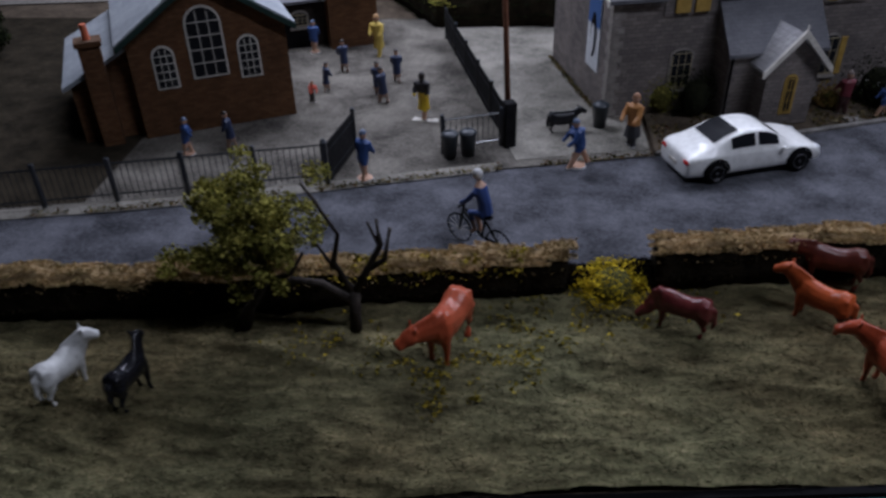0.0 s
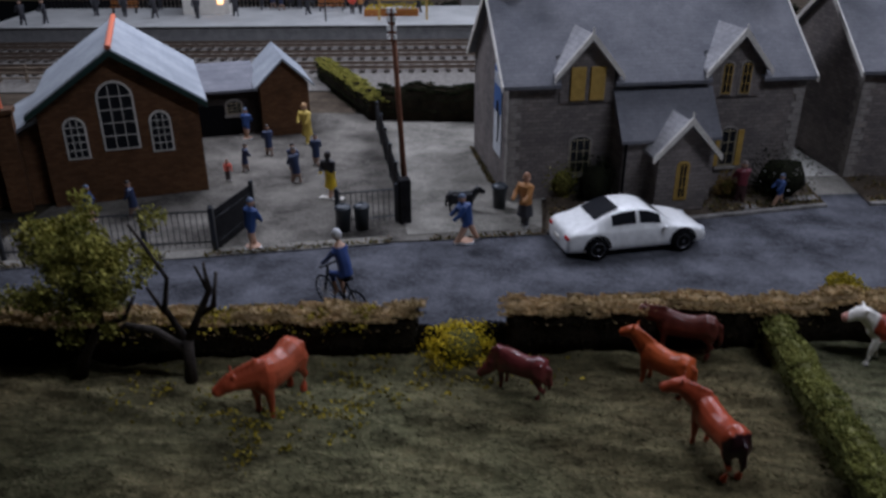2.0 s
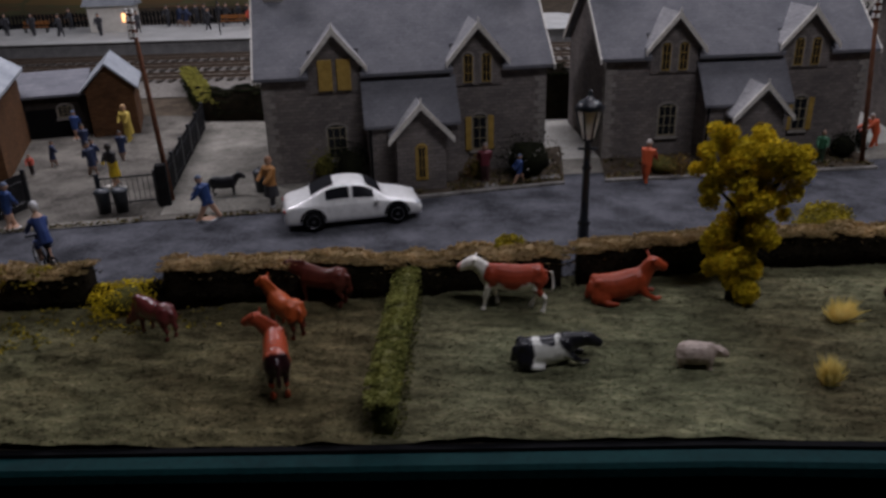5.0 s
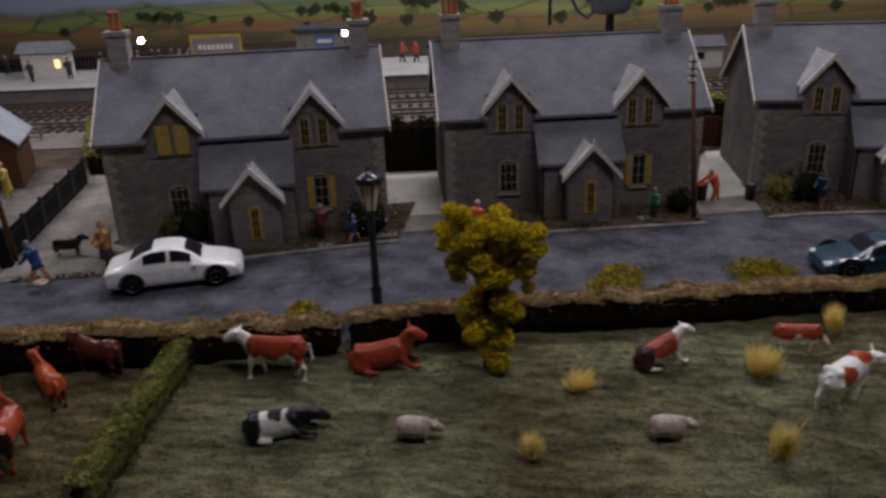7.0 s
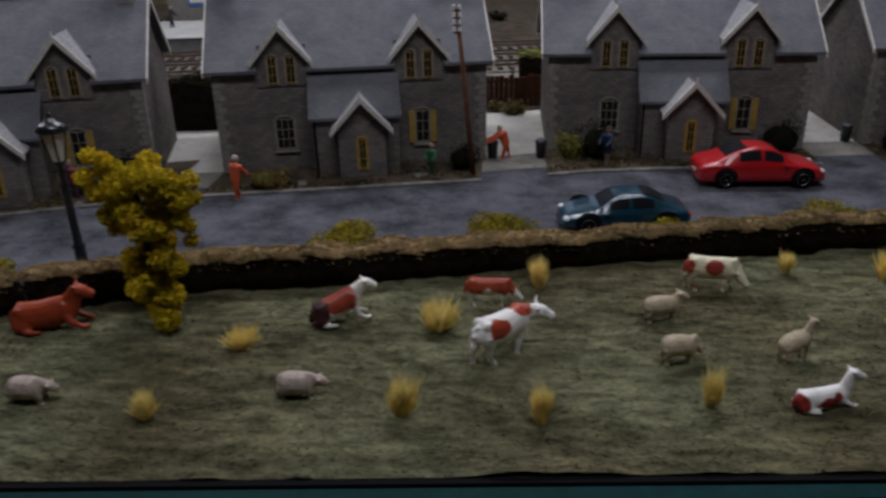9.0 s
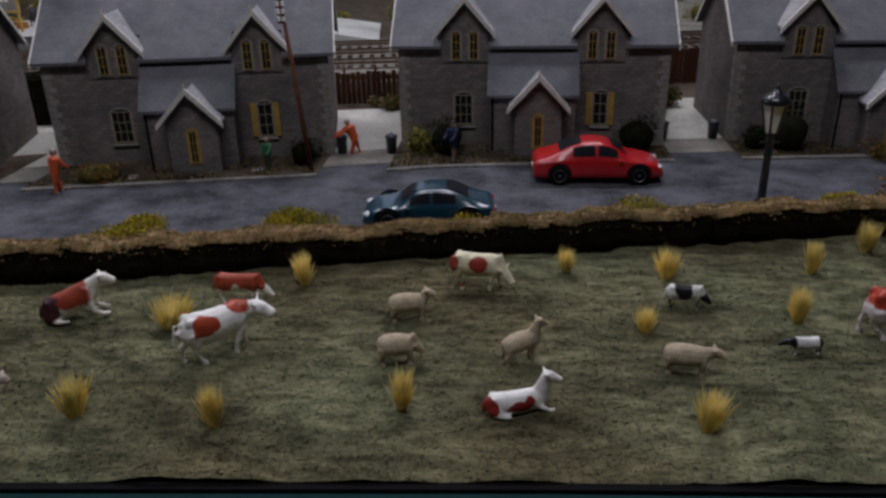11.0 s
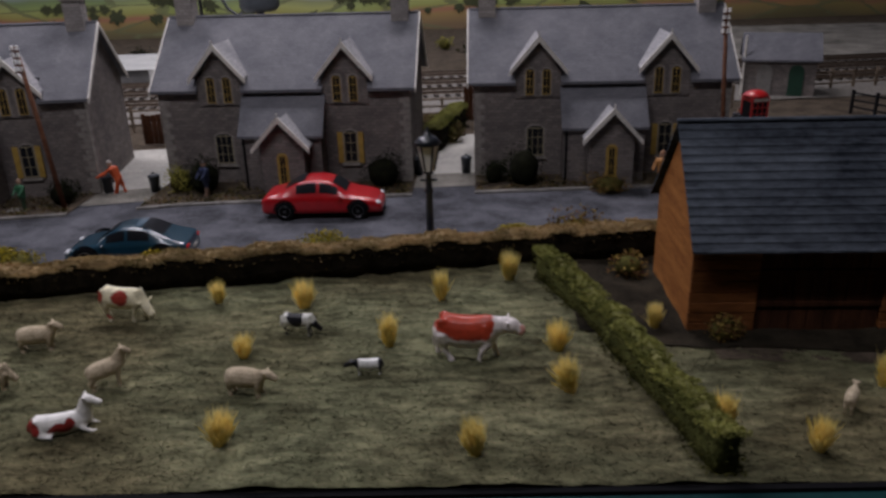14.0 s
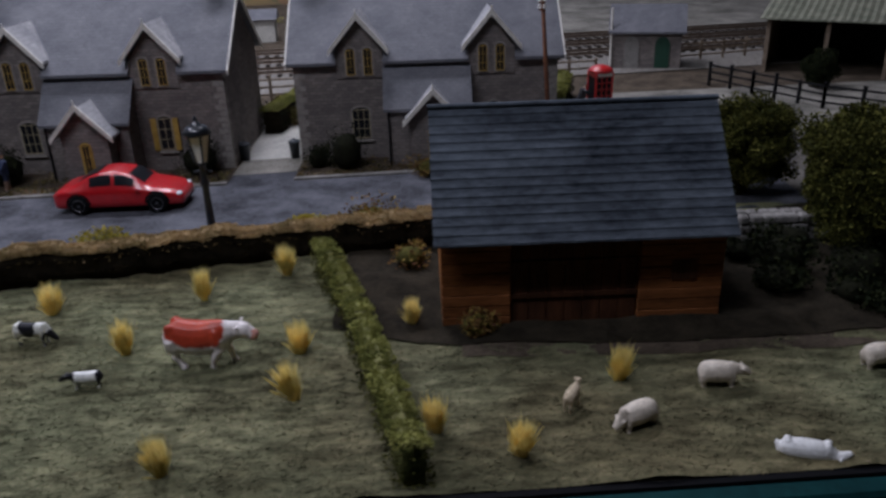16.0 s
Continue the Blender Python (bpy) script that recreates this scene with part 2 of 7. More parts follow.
BROWN_TURF, BROWN_FIBRE = turf_paint("brown_turf", False, (0.96, 0.9, 0.83)), turf_paint("brown_turf_fibre", True, (0.96, 0.9, 0.83))
EARTH = surface("earth", (0.03, 0.023, 0.016), (0.11, 0.086, 0.062), 70, 0.95, 0.6, 700, world_space=True)
YARD = surface("yard_gravel", (0.012, 0.01, 0.009), (0.19, 0.175, 0.15), 34, 0.9, 0.4, 900, world_space=True)
PAVING = surface("pale_paving", (0.33, 0.32, 0.29), (0.5, 0.48, 0.43), 50, 0.85, 0.2, 700, world_space=True)
KERB = surface("kerb_stone", (0.09, 0.085, 0.08), (0.27, 0.255, 0.235), 120, 0.85, 0.2, world_space=True)
# Near-black hedge body: the shade on its sides is in the colour.
HEDGE = surface("shaded_hedge_mat", (0.005, 0.004, 0.002), (0.02, 0.015, 0.008), 180, 0.95, 1.0, 900, world_space=True)
TEAL = surface("teal_gloss_paint", (0.002, 0.022, 0.024), (0.004, 0.036, 0.037), 60, 0.72, 0.25, 500)
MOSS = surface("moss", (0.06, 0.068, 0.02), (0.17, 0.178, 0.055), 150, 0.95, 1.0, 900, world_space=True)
TIMBER = surface("brown_timber", (0.2, 0.07, 0.02), (0.46, 0.19, 0.055), 120, 0.75, 0.4, 900, stretch=(0.25, 0.25, 2.0))
BARN_SLATE = surface("blue_black_boards", (0.014, 0.018, 0.025), (0.1, 0.117, 0.14), 70, 0.75, 0.5, 500, stretch=(0.5, 1.3, 1.3))
TERRACOTTA = plain("terracotta", (0.5, 0.12, 0.05), 0.6)
BALLAST = surface("ballast", (0.1, 0.09, 0.08), (0.28, 0.26, 0.23), 300, 0.95, 1.0, 900, world_space=True)
RUST = plain("rusty_rail", (0.16, 0.12, 0.09), 0.5, 0.6)
SLEEPER = plain("sleeper_brown", (0.05, 0.04, 0.032), 0.9)
DARK_EARTH = surface("very_dark_earth", (0.006, 0.005, 0.003), (0.035, 0.028, 0.018), 90, 0.95, 0.7, 700, world_space=True)

# ---- lines of the plan ----
FRONT = ((-420, 50), (12, 90), (215, 110), (430, 122), (700, 133), (1200, 146))
HEDGE_LINE = ((-320, 128), (-140, 147), (-72, 154), (23, 167), (128, 183), (162, 189.5), (200, 201), (252, 214), (294, 220), (353, 232), (440, 246), (545, 265), (640, 279))
KERB_LINE = ((-420, 150), (-131, 205), (-66, 221), (0, 240), (65, 255), (148, 284), (183, 296), (259, 310), (330, 323), (385, 337), (536, 353), (700, 366), (1000, 380))


def turf_z(x, y):
    """Height of the lumpy turf; the horses' pasture lies in folds like cloth."""
    h = 1.7 * noise.fractal((x * 0.03, y * 0.05, 3.1), 1.0, 2.0, 3)
    fold = max(0.0, min(1.0, (150 - x) / 40)) * 0.8 + 0.35
    h += fold * 1.7 * (1 - min(1, 2.6 * abs(noise.noise((x * 0.022 + 0.35 * y * 0.02, y * 0.085, 7.7))))) ** 2
    h += 0.55 * noise.noise((x * 0.16, y * 0.22, 1.3))
    return max(-0.3, h)


def strip(bm, near, far, x0, x1, z, step=6.0, cols=14, bump=0.0, dip=False):
    """A sheet between two polylines."""
    n = int((x1 - x0) / step)
    rows = []
    for i in range(n + 1):
        x = x0 + (x1 - x0) * i / n
        a, b = (along(near, x) if isinstance(near, tuple) else near), (along(far, x) if isinstance(far, tuple) else far)
        row = []
        for j in range(cols + 1):
            y = a + (b - a) * j / cols
            h = z + (turf_z(x, y) if bump > 1.6 else max(-0.3, bump * noise.fractal((x * 0.03, y * 0.05, 3.1), 1.0, 2.0, 3))) if bump else z
            row.append(bm.verts.new((x, y, h)))
        rows.append(row)
    for r, s in zip(rows, rows[1:]):
        for j in range(cols):
            bm.faces.new((r[j], s[j], s[j + 1], r[j + 1]))
    return bm


def shifted(line, dy):
    return tuple((x, y + dy) for x, y in line)


# ---- setting ----
tagged(part("ground", strip(bm_new(), FRONT, 1250.0, -420, 1200, -0.6, 20, 12), EARTH), "brown earth-coloured scenic baseboard surface", "ground", kind="structure")
tagged(part("field_west", strip(bm_new(), FRONT, shifted(HEDGE_LINE, 3), -320, 130, 0.0, 2, 56, 1.7), BROWN_TURF, smooth=True), "folded brownish turf of the horses' pasture", "grass", kind="structure")
tagged(part("field", strip(bm_new(), FRONT, shifted(HEDGE_LINE, 3), 130, 640, 0.0, 2, 56, 1.7), TURF, smooth=True), "mottled olive and brown turf of the pasture", "grass", kind="structure")
tagged(part("field_right", strip(bm_new(), FRONT, 300.0, 640, 1100, 0.0, 2.5, 80, 1.7), TURF, smooth=True), "dark turf beside the wooden barn", "grass", kind="structure")
tagged(part("road", strip(bm_new(), shifted(HEDGE_LINE, 2.5), KERB_LINE, -420, 760, 0.35, 8, 8), ASPHALT), "worn grey asphalt village road", "road", kind="structure")
base = bm_new()
for a, b in zip(FRONT, FRONT[1:]):
    prism(base, [(a[0], a[1] - 2, -0.4), (b[0], b[1] - 2, -0.4), (b[0], b[1] - 2, -60), (a[0], a[1] - 2, -60)], (0, 2, 0))
tagged(part("baseboard_edge", base, SOOT), "black edge of the baseboard", "edge", kind="structure")
rail = bm_new()
sec = ((-3.2, -3), (-3.8, -2), (-8.2, -2), (-9.2, -3.0), (-9.2, -5.5), (-3.2, -5.5))
loft(rail, [[(p[0], p[1] + dy + 1.2, dz + 0.9) for dy, dz in sec] for p in FRONT])
tagged(part("front_rail", rail, TEAL), "teal gloss-painted rail along the front", "rail", kind="structure")
hall = bm_new()
box(hall, -750, 1500, -700, 1500, -920, -900)
tagged(part("floor", hall, plain("dark_floor", (0.02, 0.02, 0.022), 0.6)), "dark hall floor below the layout", "floor", kind="structure")
# gardens, drives and yards behind the kerb
SIDE_YARD = surface("pale_yard", (0.06, 0.057, 0.048), (0.31, 0.29, 0.25), 30, 0.9, 0.3, 900, world_space=True)
GAPS = ((184, 203), (332, 364), (499, 531))
for x0, x1 in ((64, 184), (203, 332), (364, 499), (531, 690)):
    tagged(part("garden_ground", strip(bm_new(), shifted(KERB_LINE, 2.0), shifted(KERB_LINE, 60), x0, x1, 1.1, 6, 10, 0.5), EARTH), "brown soil of a cottage front garden", "soil", kind="structure")
    kb = bm_new()
    loft(kb, [[(x, along(KERB_LINE, x) + dy, dz) for dy, dz in ((0, -0.4), (0, 1.2), (0.4, 1.6), (2.2, 1.6), (2.2, -0.4))] for x in [x0 + (x1 - x0) * i / 12 for i in range(13)]])
    tagged(part("kerb", kb, KERB), "worn pale stone kerb", "kerb", kind="structure")
for x0, x1 in GAPS:
    tagged(part("drive", strip(bm_new(), shifted(KERB_LINE, -1), shifted(KERB_LINE, 16), x0 - 2, x1 + 2, 0.45, 6, 6), ASPHALT), "asphalt drive between two cottages", "drive", kind="structure")
    tagged(part("drive_paving", strip(bm_new(), shifted(KERB_LINE, 14), shifted(KERB_LINE, 40), x0 - 2, x1 + 2, 0.7, 6, 4), SIDE_YARD), "pale concrete drive between two cottages", "drive", kind="structure")
tagged(part("school_yard", strip(bm_new(), shifted(KERB_LINE, 1), 425.0, -420, 62, 0.45, 10, 14), YARD), "patchy pale gravel school yard", "yard", kind="structure")
tagged(part("school_side_ground", strip(bm_new(), shifted(KERB_LINE, 8), 425.0, -420, -148, 0.6, 10, 14), DARK_EARTH), "dark bare earth beside the school", "soil", kind="structure")
tagged(part("side_yard", prism(bm_new(), [(9, 249, 0.5), (62, 260, 0.5), (62, 425, 0.5), (-36, 425, 0.5)], (0, 0, 0.15)), SIDE_YARD), "pale trodden paving beside the first cottage", "paving", kind="structure")
tagged(part("back_paving", strip(bm_new(), shifted(KERB_LINE, 38), shifted(KERB_LINE, 130), 62, 700, 0.8, 10, 6), PAVING), "pale paved yard behind the cottages", "paving", kind="structure")
tagged(part("goods_yard", strip(bm_new(), shifted(KERB_LINE, 38), shifted(KERB_LINE, 150), 700, 1000, 0.5, 10, 6), SIDE_YARD), "mottled grey yard behind the wooden barn", "yard", kind="structure")
tagged(part("railway_bed", strip(bm_new(), ((-420, 440), (1200, 640)), ((-420, 618), (1200, 860)), -420, 1200, 0.3, 30, 6), BALLAST), "grey stone ballast of the railway", "ballast", kind="structure")


# ---- houses ----
HOUSE_L, HOUSE_D, EAVE, RIDGE = 132.0, 76.0, 51.0, 82.0


def seg_arch(bm, x, y0, y1, z0, z1, w, rise, grow=0.0, n=8):
    """An upright with a shallow arched head, as a prism along y."""
    r = w / 2 + grow
    pts = [(x - r, y0, z0 - grow), (x + r, y0, z0 - grow)]
    pts += [(x + r * math.cos(a), y0, z1 - rise + (rise + grow) * math.sin(a)) for a in (math.pi * k / n for k in range(n + 1))]
    return prism(bm, pts, (0, y1 - y0, 0))


def window(parent, x, y, z0, z1, w, shutters=True, bars=2, frame_mat=None, surround=True, rows=3, trim=None, rim=0.9):
    """A sash window with an arched head in a front wall that faces -y, at its wall plane y."""
    frame_mat = frame_mat or FRAME_CREAM
    rise = min(w * 0.32, 2.2)
    bm = seg_arch(bm_new(), x, y - 0.4, y + 0.3, z0, z1, w, rise, rim)
    win = part("window", bm, trim or QUOIN, parent)
    if surround:
        part("sill", box(bm_new(), x - w / 2 - 1.5, x + w / 2 + 1.5, y - 1.2, y + 0.3, z0 - 2.0, z0 - rim, 0.15), QUOIN, win)
    part("pane", seg_arch(bm_new(), x, y - 0.56, y - 0.42, z0, z1, w, rise), GLASS_DARK, win, "dark unlit pane")
    fr = bm_new()
    t = 0.4
    for xx in (x - w / 2, x + w / 2 - t):
        box(fr, xx, xx + t, y - 0.8, y - 0.57, z0, z1 - rise)
    for i in range(rows + 1):
        zz = z0 + (z1 - rise * 0.5 - z0 - t) * i / rows
        k = 0.9 if i == rows else 1.0
        box(fr, x - w / 2 * k + t, x + w / 2 * k - t, y - 0.78, y - 0.57, zz, zz + (t if i in (0, rows) else 0.26))
    for i in range(1, bars):
        xx = x - w / 2 + w * i / bars
        box(fr, xx - 0.14, xx + 0.14, y - 0.79, y - 0.58, z0 + t, z1 - 0.5)
    part("frame", fr, frame_mat, win)
    if shutters:
        for s in (-1, 1):
            a = x + s * (w / 2 + 0.5)
            b = a + s * 2.9
            part("shutter", box(bm_new(), min(a, b), max(a, b), y - 1.0, y - 0.42, z0 - 0.4, z1 - rise * 0.4, 0.15), YELLOW_PAINT, win, "ochre yellow shutter")
    return win


def bargeboards(parent, apex, half, drop, depth, thick=2.4, mat=None):
    """The two pale boards of a front-facing gable; apex is its peak."""
    ax, ay, az = apex
    for s in (-1, 1):
        bm = bm_new()
        prism(bm, [(ax, ay, az), (ax + s * half, ay, az - drop), (ax + s * half, ay, az - drop - thick), (ax, ay, az - thick * 1.25)], (0, depth, 0))
        part("bargeboard", bm, mat or PALE_PAINT, parent, "pale painted bargeboard")


def gable_roof(parent, x, y0, y1, z, half, drop, thick=1.3, mat=None, label=""):
    """Two slopes of a roof whose ridge runs along y at height z."""
    for s in (-1, 1):
        bm = bm_new()
        prism(bm, [(x, y0, z), (x + s * half, y0, z - drop), (x + s * half, y0, z - drop + thick), (x, y0, z + thick)], (0, y1 - y0, 0))
        part("roof_slope", bm, mat or SLATE, parent, label)


def cottage(x, y, rz, label, pots=(3, 3), boarded=False, rise_up=0.0):
    h = thing("cottage", x, y, 1.0, rz, label, "house", "row of stone cottages")
    L, D = HOUSE_L / 2, HOUSE_D
    bm = bm_new()
    prism(bm, [(-L, 0, -1.4), (-L, D, -1.4), (-L, D, EAVE), (-L, D / 2, RIDGE), (-L, 0, EAVE)], (2 * L, 0, 0))
    part("wall", bm, STONE, h)
    # corner stones
    for s in (-1, 1):
        bm = bm_new()
        k, z = 0, 0.0
        while z < EAVE - 3:
            w = 3.4 if k % 2 else 5.2
            xx = s * L
            box(bm, min(xx + s * 0.35, xx - s * w), max(xx + s * 0.35, xx - s * w), -0.35, 8.2 - w, z, z + 2.7)
            z += 3.0
            k += 1
            part("quoin", bm, QUOIN, h, "pale corner stone")
            bm = bm_new()
        bm.free()
    # main roof
    ov, th = 3.2, 1.5
    rise = (RIDGE - EAVE) / (D / 2)
    for s in (-1, 1):
        bm = bm_new()
        ye = -3.0 if s < 0 else D + 3.0
        ym = 9.0 if s < 0 else D - 9.0

        def zr(y):
            return RIDGE + 0.2 - abs(y - D / 2) * rise

        spans = ((-L - ov, -44.7), (-21.3, 21.3), (44.7, L + ov)) if s < 0 else ((-L - ov, L + ov),)
        for xa, xb in spans:
            part("eave_slope", prism(bm_new(), [(xa, ye, zr(ye)), (xa, ym, zr(ym)), (xa, ym, zr(ym) + th), (xa, ye, zr(ye) + th)], (xb - xa, 0, 0)), SLATE, h)
        prism(bm, [(-L - ov, ym, zr(ym)), (-L - ov, D / 2, zr(D / 2)), (-L - ov, D / 2, zr(D / 2) + th), (-L - ov, ym, zr(ym) + th)], (2 * (L + ov), 0, 0))
        part("roof_slope", bm, SLATE, h, "grey slate roof slope")
    rc = bm_new()
    limb(rc, [(-L - ov, D / 2, RIDGE + 1.7, 0.8), (L + ov, D / 2, RIDGE + 1.7, 0.8)], 8)
    part("ridge_tiles", rc, SLATE, h)
    for s in (-1, 1):
        for f in (-1, 1):
            bm = bm_new()
            ye = -3.2 if f < 0 else D + 3.2
            ze = EAVE - 3.2 * rise
            prism(bm, [(s * (L + ov), ye, ze + 1.9), (s * (L + ov), D / 2, RIDGE + 2.1), (s * (L + ov), D / 2, RIDGE - 0.8), (s * (L + ov), ye, ze - 0.6)], (s * 0.7, 0, 0))
            part("bargeboard", bm, PALE_PAINT, h, "pale gable bargeboard")
    # chimneys
    for s, n in zip((-1, 1), pots):
        bm = bm_new()
        cx = s * (L - 7)
        box(bm, cx - 4.6, cx + 4.6, D / 2 - 5, D / 2 + 5, RIDGE - 8, 95)
        box(bm, cx - 5.4, cx + 5.4, D / 2 - 5.8, D / 2 + 5.8, 95, 97.2)
        ch = part("chimney", bm, CHIMNEY_STONE, h, "stone chimney stack in a lit pale tone")
        for i in range(n):
            px = cx + (i - (n - 1) / 2) * 3.0
            pt = bm_new()
            lathe(pt, ((1.5, 97.2), (1.15, 98.5), (1.05, 105), (1.35, 105.4), (1.3, 106.4)), 10, px, D / 2)
            part("chimney_pot", pt, TERRACOTTA, ch, "orange-red clay chimney pot", True)
    # dormers flush with the front wall
    for s in (-1, 1):
        dx = s * 33.0
        bm = bm_new()
        prism(bm, [(dx - 11.6, -0.6, 42), (dx + 11.6, -0.6, 42), (dx + 11.6, -0.6, 54.8), (dx, -0.6, 68.2 + rise_up), (dx - 11.6, -0.6, 54.8)], (0, 23, 0))
        d = part("dormer", bm, STONE, h)
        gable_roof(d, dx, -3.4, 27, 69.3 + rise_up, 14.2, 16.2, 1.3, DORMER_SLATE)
        bargeboards(d, (dx, -4.0, 71.4 + rise_up), 14.9, 17.6, 1.2, 2.6)
        ft = bm_new()
        limb(ft, [(dx, -3.7, 70.6 + rise_up, 0.5), (dx, -3.7, 73 + rise_up, 0.3)], 6)
        part("finial", ft, PALE_PAINT, d)
        if boarded and s < 0:
            for q in (-1, 1):
                bm = bm_new()
                box(bm, dx + q * 4.2 - 3.2, dx + q * 4.2 + 3.2, -1.6, -0.7, 43, 57, 0.2)
                part("shutter", bm, YELLOW_PAINT, d, "closed ochre shutter")
        else:
            for q in (-1, 1):
                window(d, dx + q * 4.3, -0.6, 43.5, 56.8, 4.3, False, 2, YELLOW_PAINT, False, 3, QUOIN, 0.8)
    # lean-to wing and gabled porch
    bm = bm_new()
    prism(bm, [(-20, 0.5, -1.4), (-20, -14, -1.4), (-20, -14, 28), (-20, 0.5, 45)], (41, 0, 0))
    wing = part("wing", bm, STONE, h)
    bm = bm_new()
    prism(bm, [(-21.5, -0.3, 46.4), (-21.5, -16, 27.6), (-21.5, -16, 29.0), (-21.5, -0.3, 47.8)], (44, 0, 0))
    part("roof_slope", bm, SLATE, wing)
    px = 3.0
    bm = bm_new()
    prism(bm, [(px - 11, -23.5, -1.4), (px + 11, -23.5, -1.4), (px + 11, -23.5, 26.5), (px, -23.5, 37.4), (px - 11, -23.5, 26.5)], (0, 12, 0))
    porch = part("porch", bm, STONE, h)
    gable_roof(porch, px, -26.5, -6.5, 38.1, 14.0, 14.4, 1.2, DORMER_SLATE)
    bargeboards(porch, (px, -27.2, 41.2), 14.8, 16.2, 1.2, 2.6)
    bm = bm_new()
    limb(bm, [(px, -26.6, 39.5, 0.5), (px, -26.6, 43, 0.3)], 6)
    part("finial", bm, PALE_PAINT, porch)
    window(porch, px, -23.5, 6, 21, 3.6, False, 2, YELLOW_PAINT, False, 3, YELLOW_PAINT, 1.0)
    bm = bm_new()
    limb(bm, [(-19, -14.8, -1, 0.55), (-19, -14.8, 28, 0.55)], 6)
    part("downpipe", bm, SOOT, wing)
    window(h, -34, 0, 11, 27, 9, False, 3, FRAME_CREAM, True, 3, QUOIN, 0.9)
    window(h, 34, 0, 11, 28, 7, True, 2)
    return h


cottage(110.4, 306.3, 14.5, "grey stone cottage with a painted poster on its gable", (2, 2), True)
cottage(268.6, 347.0, 10.6, "grey stone cottage with slate roof and twin dormers", (3, 3))
cottage(431.5, 375.5, -0.6, "grey stone cottage with ochre shutters behind a red car", (2, 0), False, 2.4)
cottage(597.0, 384.0, 0.0, "grey stone cottage half hidden behind the wooden barn", (0, 0), False, 2.4)


# ---- wooden barn ----
def barn(x, y, rz):
    b = thing("barn", x, y, 0.0, rz, "brown timber barn with a dark boarded roof", "barn")
    L, D, E, R = 86.0, 50.0, 33.0, 63.0
    bm = bm_new()
    prism(bm, [(0, 0.8, -0.8), (0, D, -0.8), (0, D, E), (0, D / 2, R - 2.5), (0, 0.8, E)], (1.2, 0, 0))
    prism(bm, [(L - 1.2, 0.8, -0.8), (L - 1.2, D, -0.8), (L - 1.2, D, E), (L - 1.2, D / 2, R - 2.5), (L - 1.2, 0.8, E)], (1.2, 0, 0))
    box(bm, 1.2, L - 1.2, D - 1.2, D, -0.8, E)
    box(bm, 1.2, L - 1.2, 2.2, 3.2, -0.8, E)
    part("wall", bm, TIMBER, b)
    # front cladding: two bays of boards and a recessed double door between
    # boards and doors darker than TIMBER: the front's shade is in their colour
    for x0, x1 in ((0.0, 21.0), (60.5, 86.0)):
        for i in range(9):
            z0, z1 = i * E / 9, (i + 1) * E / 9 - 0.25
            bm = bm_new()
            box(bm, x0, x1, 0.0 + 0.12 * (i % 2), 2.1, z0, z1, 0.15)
            part("board", bm, SHADED_TIMBER, b)
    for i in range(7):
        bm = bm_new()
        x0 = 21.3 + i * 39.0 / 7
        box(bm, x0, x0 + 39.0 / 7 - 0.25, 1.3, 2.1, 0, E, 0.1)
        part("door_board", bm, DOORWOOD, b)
    for z in (9.0, 20.0):
        part("door_rail", box(bm_new(), 21.3, 60.2, 0.7, 1.25, z, z + 1.6, 0.1), DOORWOOD, b)
    part("hatch", box(bm_new(), 70, 78, -0.3, -0.05, 14, 20.5), DOORWOOD, b, "dark small window hatch")
    # overlapping roof boards, front and back
    n = 15
    for s in (-1, 1):
        for i in range(n):
            t0, t1 = i / n, (i + 1.18) / n
            y0, z0 = D / 2 + s * (D / 2 + 5) * t0, R - (R - E + 3.4) * t0
            y1, z1 = D / 2 + s * (D / 2 + 5) * t1, R - (R - E + 3.4) * t1
            bm = bm_new()
            prism(bm, [(-2.0, y0, z0), (-2.0, y1, z1 + 0.5), (-2.0, y1, z1 + 1.15), (-2.0, y0, z0 + 0.55)], (L + 3.6, 0, 0))
            part("roof_board", bm, BARN_SLATE, b)
    bm = bm_new()
    limb(bm, [(-2.2, D / 2, R + 0.9, 1.1, 0.8), (L + 1.8, D / 2, R + 0.9, 1.1, 0.8)], 8)
    part("ridge_cap", bm, BARN_SLATE, b)
    return b


# Darker copies of TIMBER, with the barn front's shade put into the tones.
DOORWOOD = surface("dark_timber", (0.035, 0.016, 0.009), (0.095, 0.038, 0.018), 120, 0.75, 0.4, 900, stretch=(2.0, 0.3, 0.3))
SHADED_TIMBER = surface("shaded_brown_timber", (0.078, 0.029, 0.01), (0.27, 0.102, 0.033), 120, 0.8, 0.4, 900, stretch=(0.25, 0.25, 2.0))
barn(600.5, 203.0, 0.5)
tagged(part("barn_yard", strip(bm_new(), ((560, 206), (600, 192), (690, 189), (760, 196)), ((560, 262), (640, 272), (760, 296)), 566, 760, 0.7, 3, 34, 1.7), DARK_EARTH, smooth=True), "very dark earth around the wooden barn", "soil", kind="structure")


# ---- school ----
def arched(bm, x, y0, y1, z0, z1, w, n=10, grow=0.0):
    """An upright with a round head, as a prism along y."""
    r = w / 2 + grow
    pts = [(x - r, y0, z0 - grow), (x + r, y0, z0 - grow)]
    zc = z1 - w / 2
    pts += [(x + r * math.cos(a), y0, zc + r * math.sin(a)) for a in (math.pi * k / n for k in range(n + 1))]
    return prism(bm, pts, (0, y1 - y0, 0))


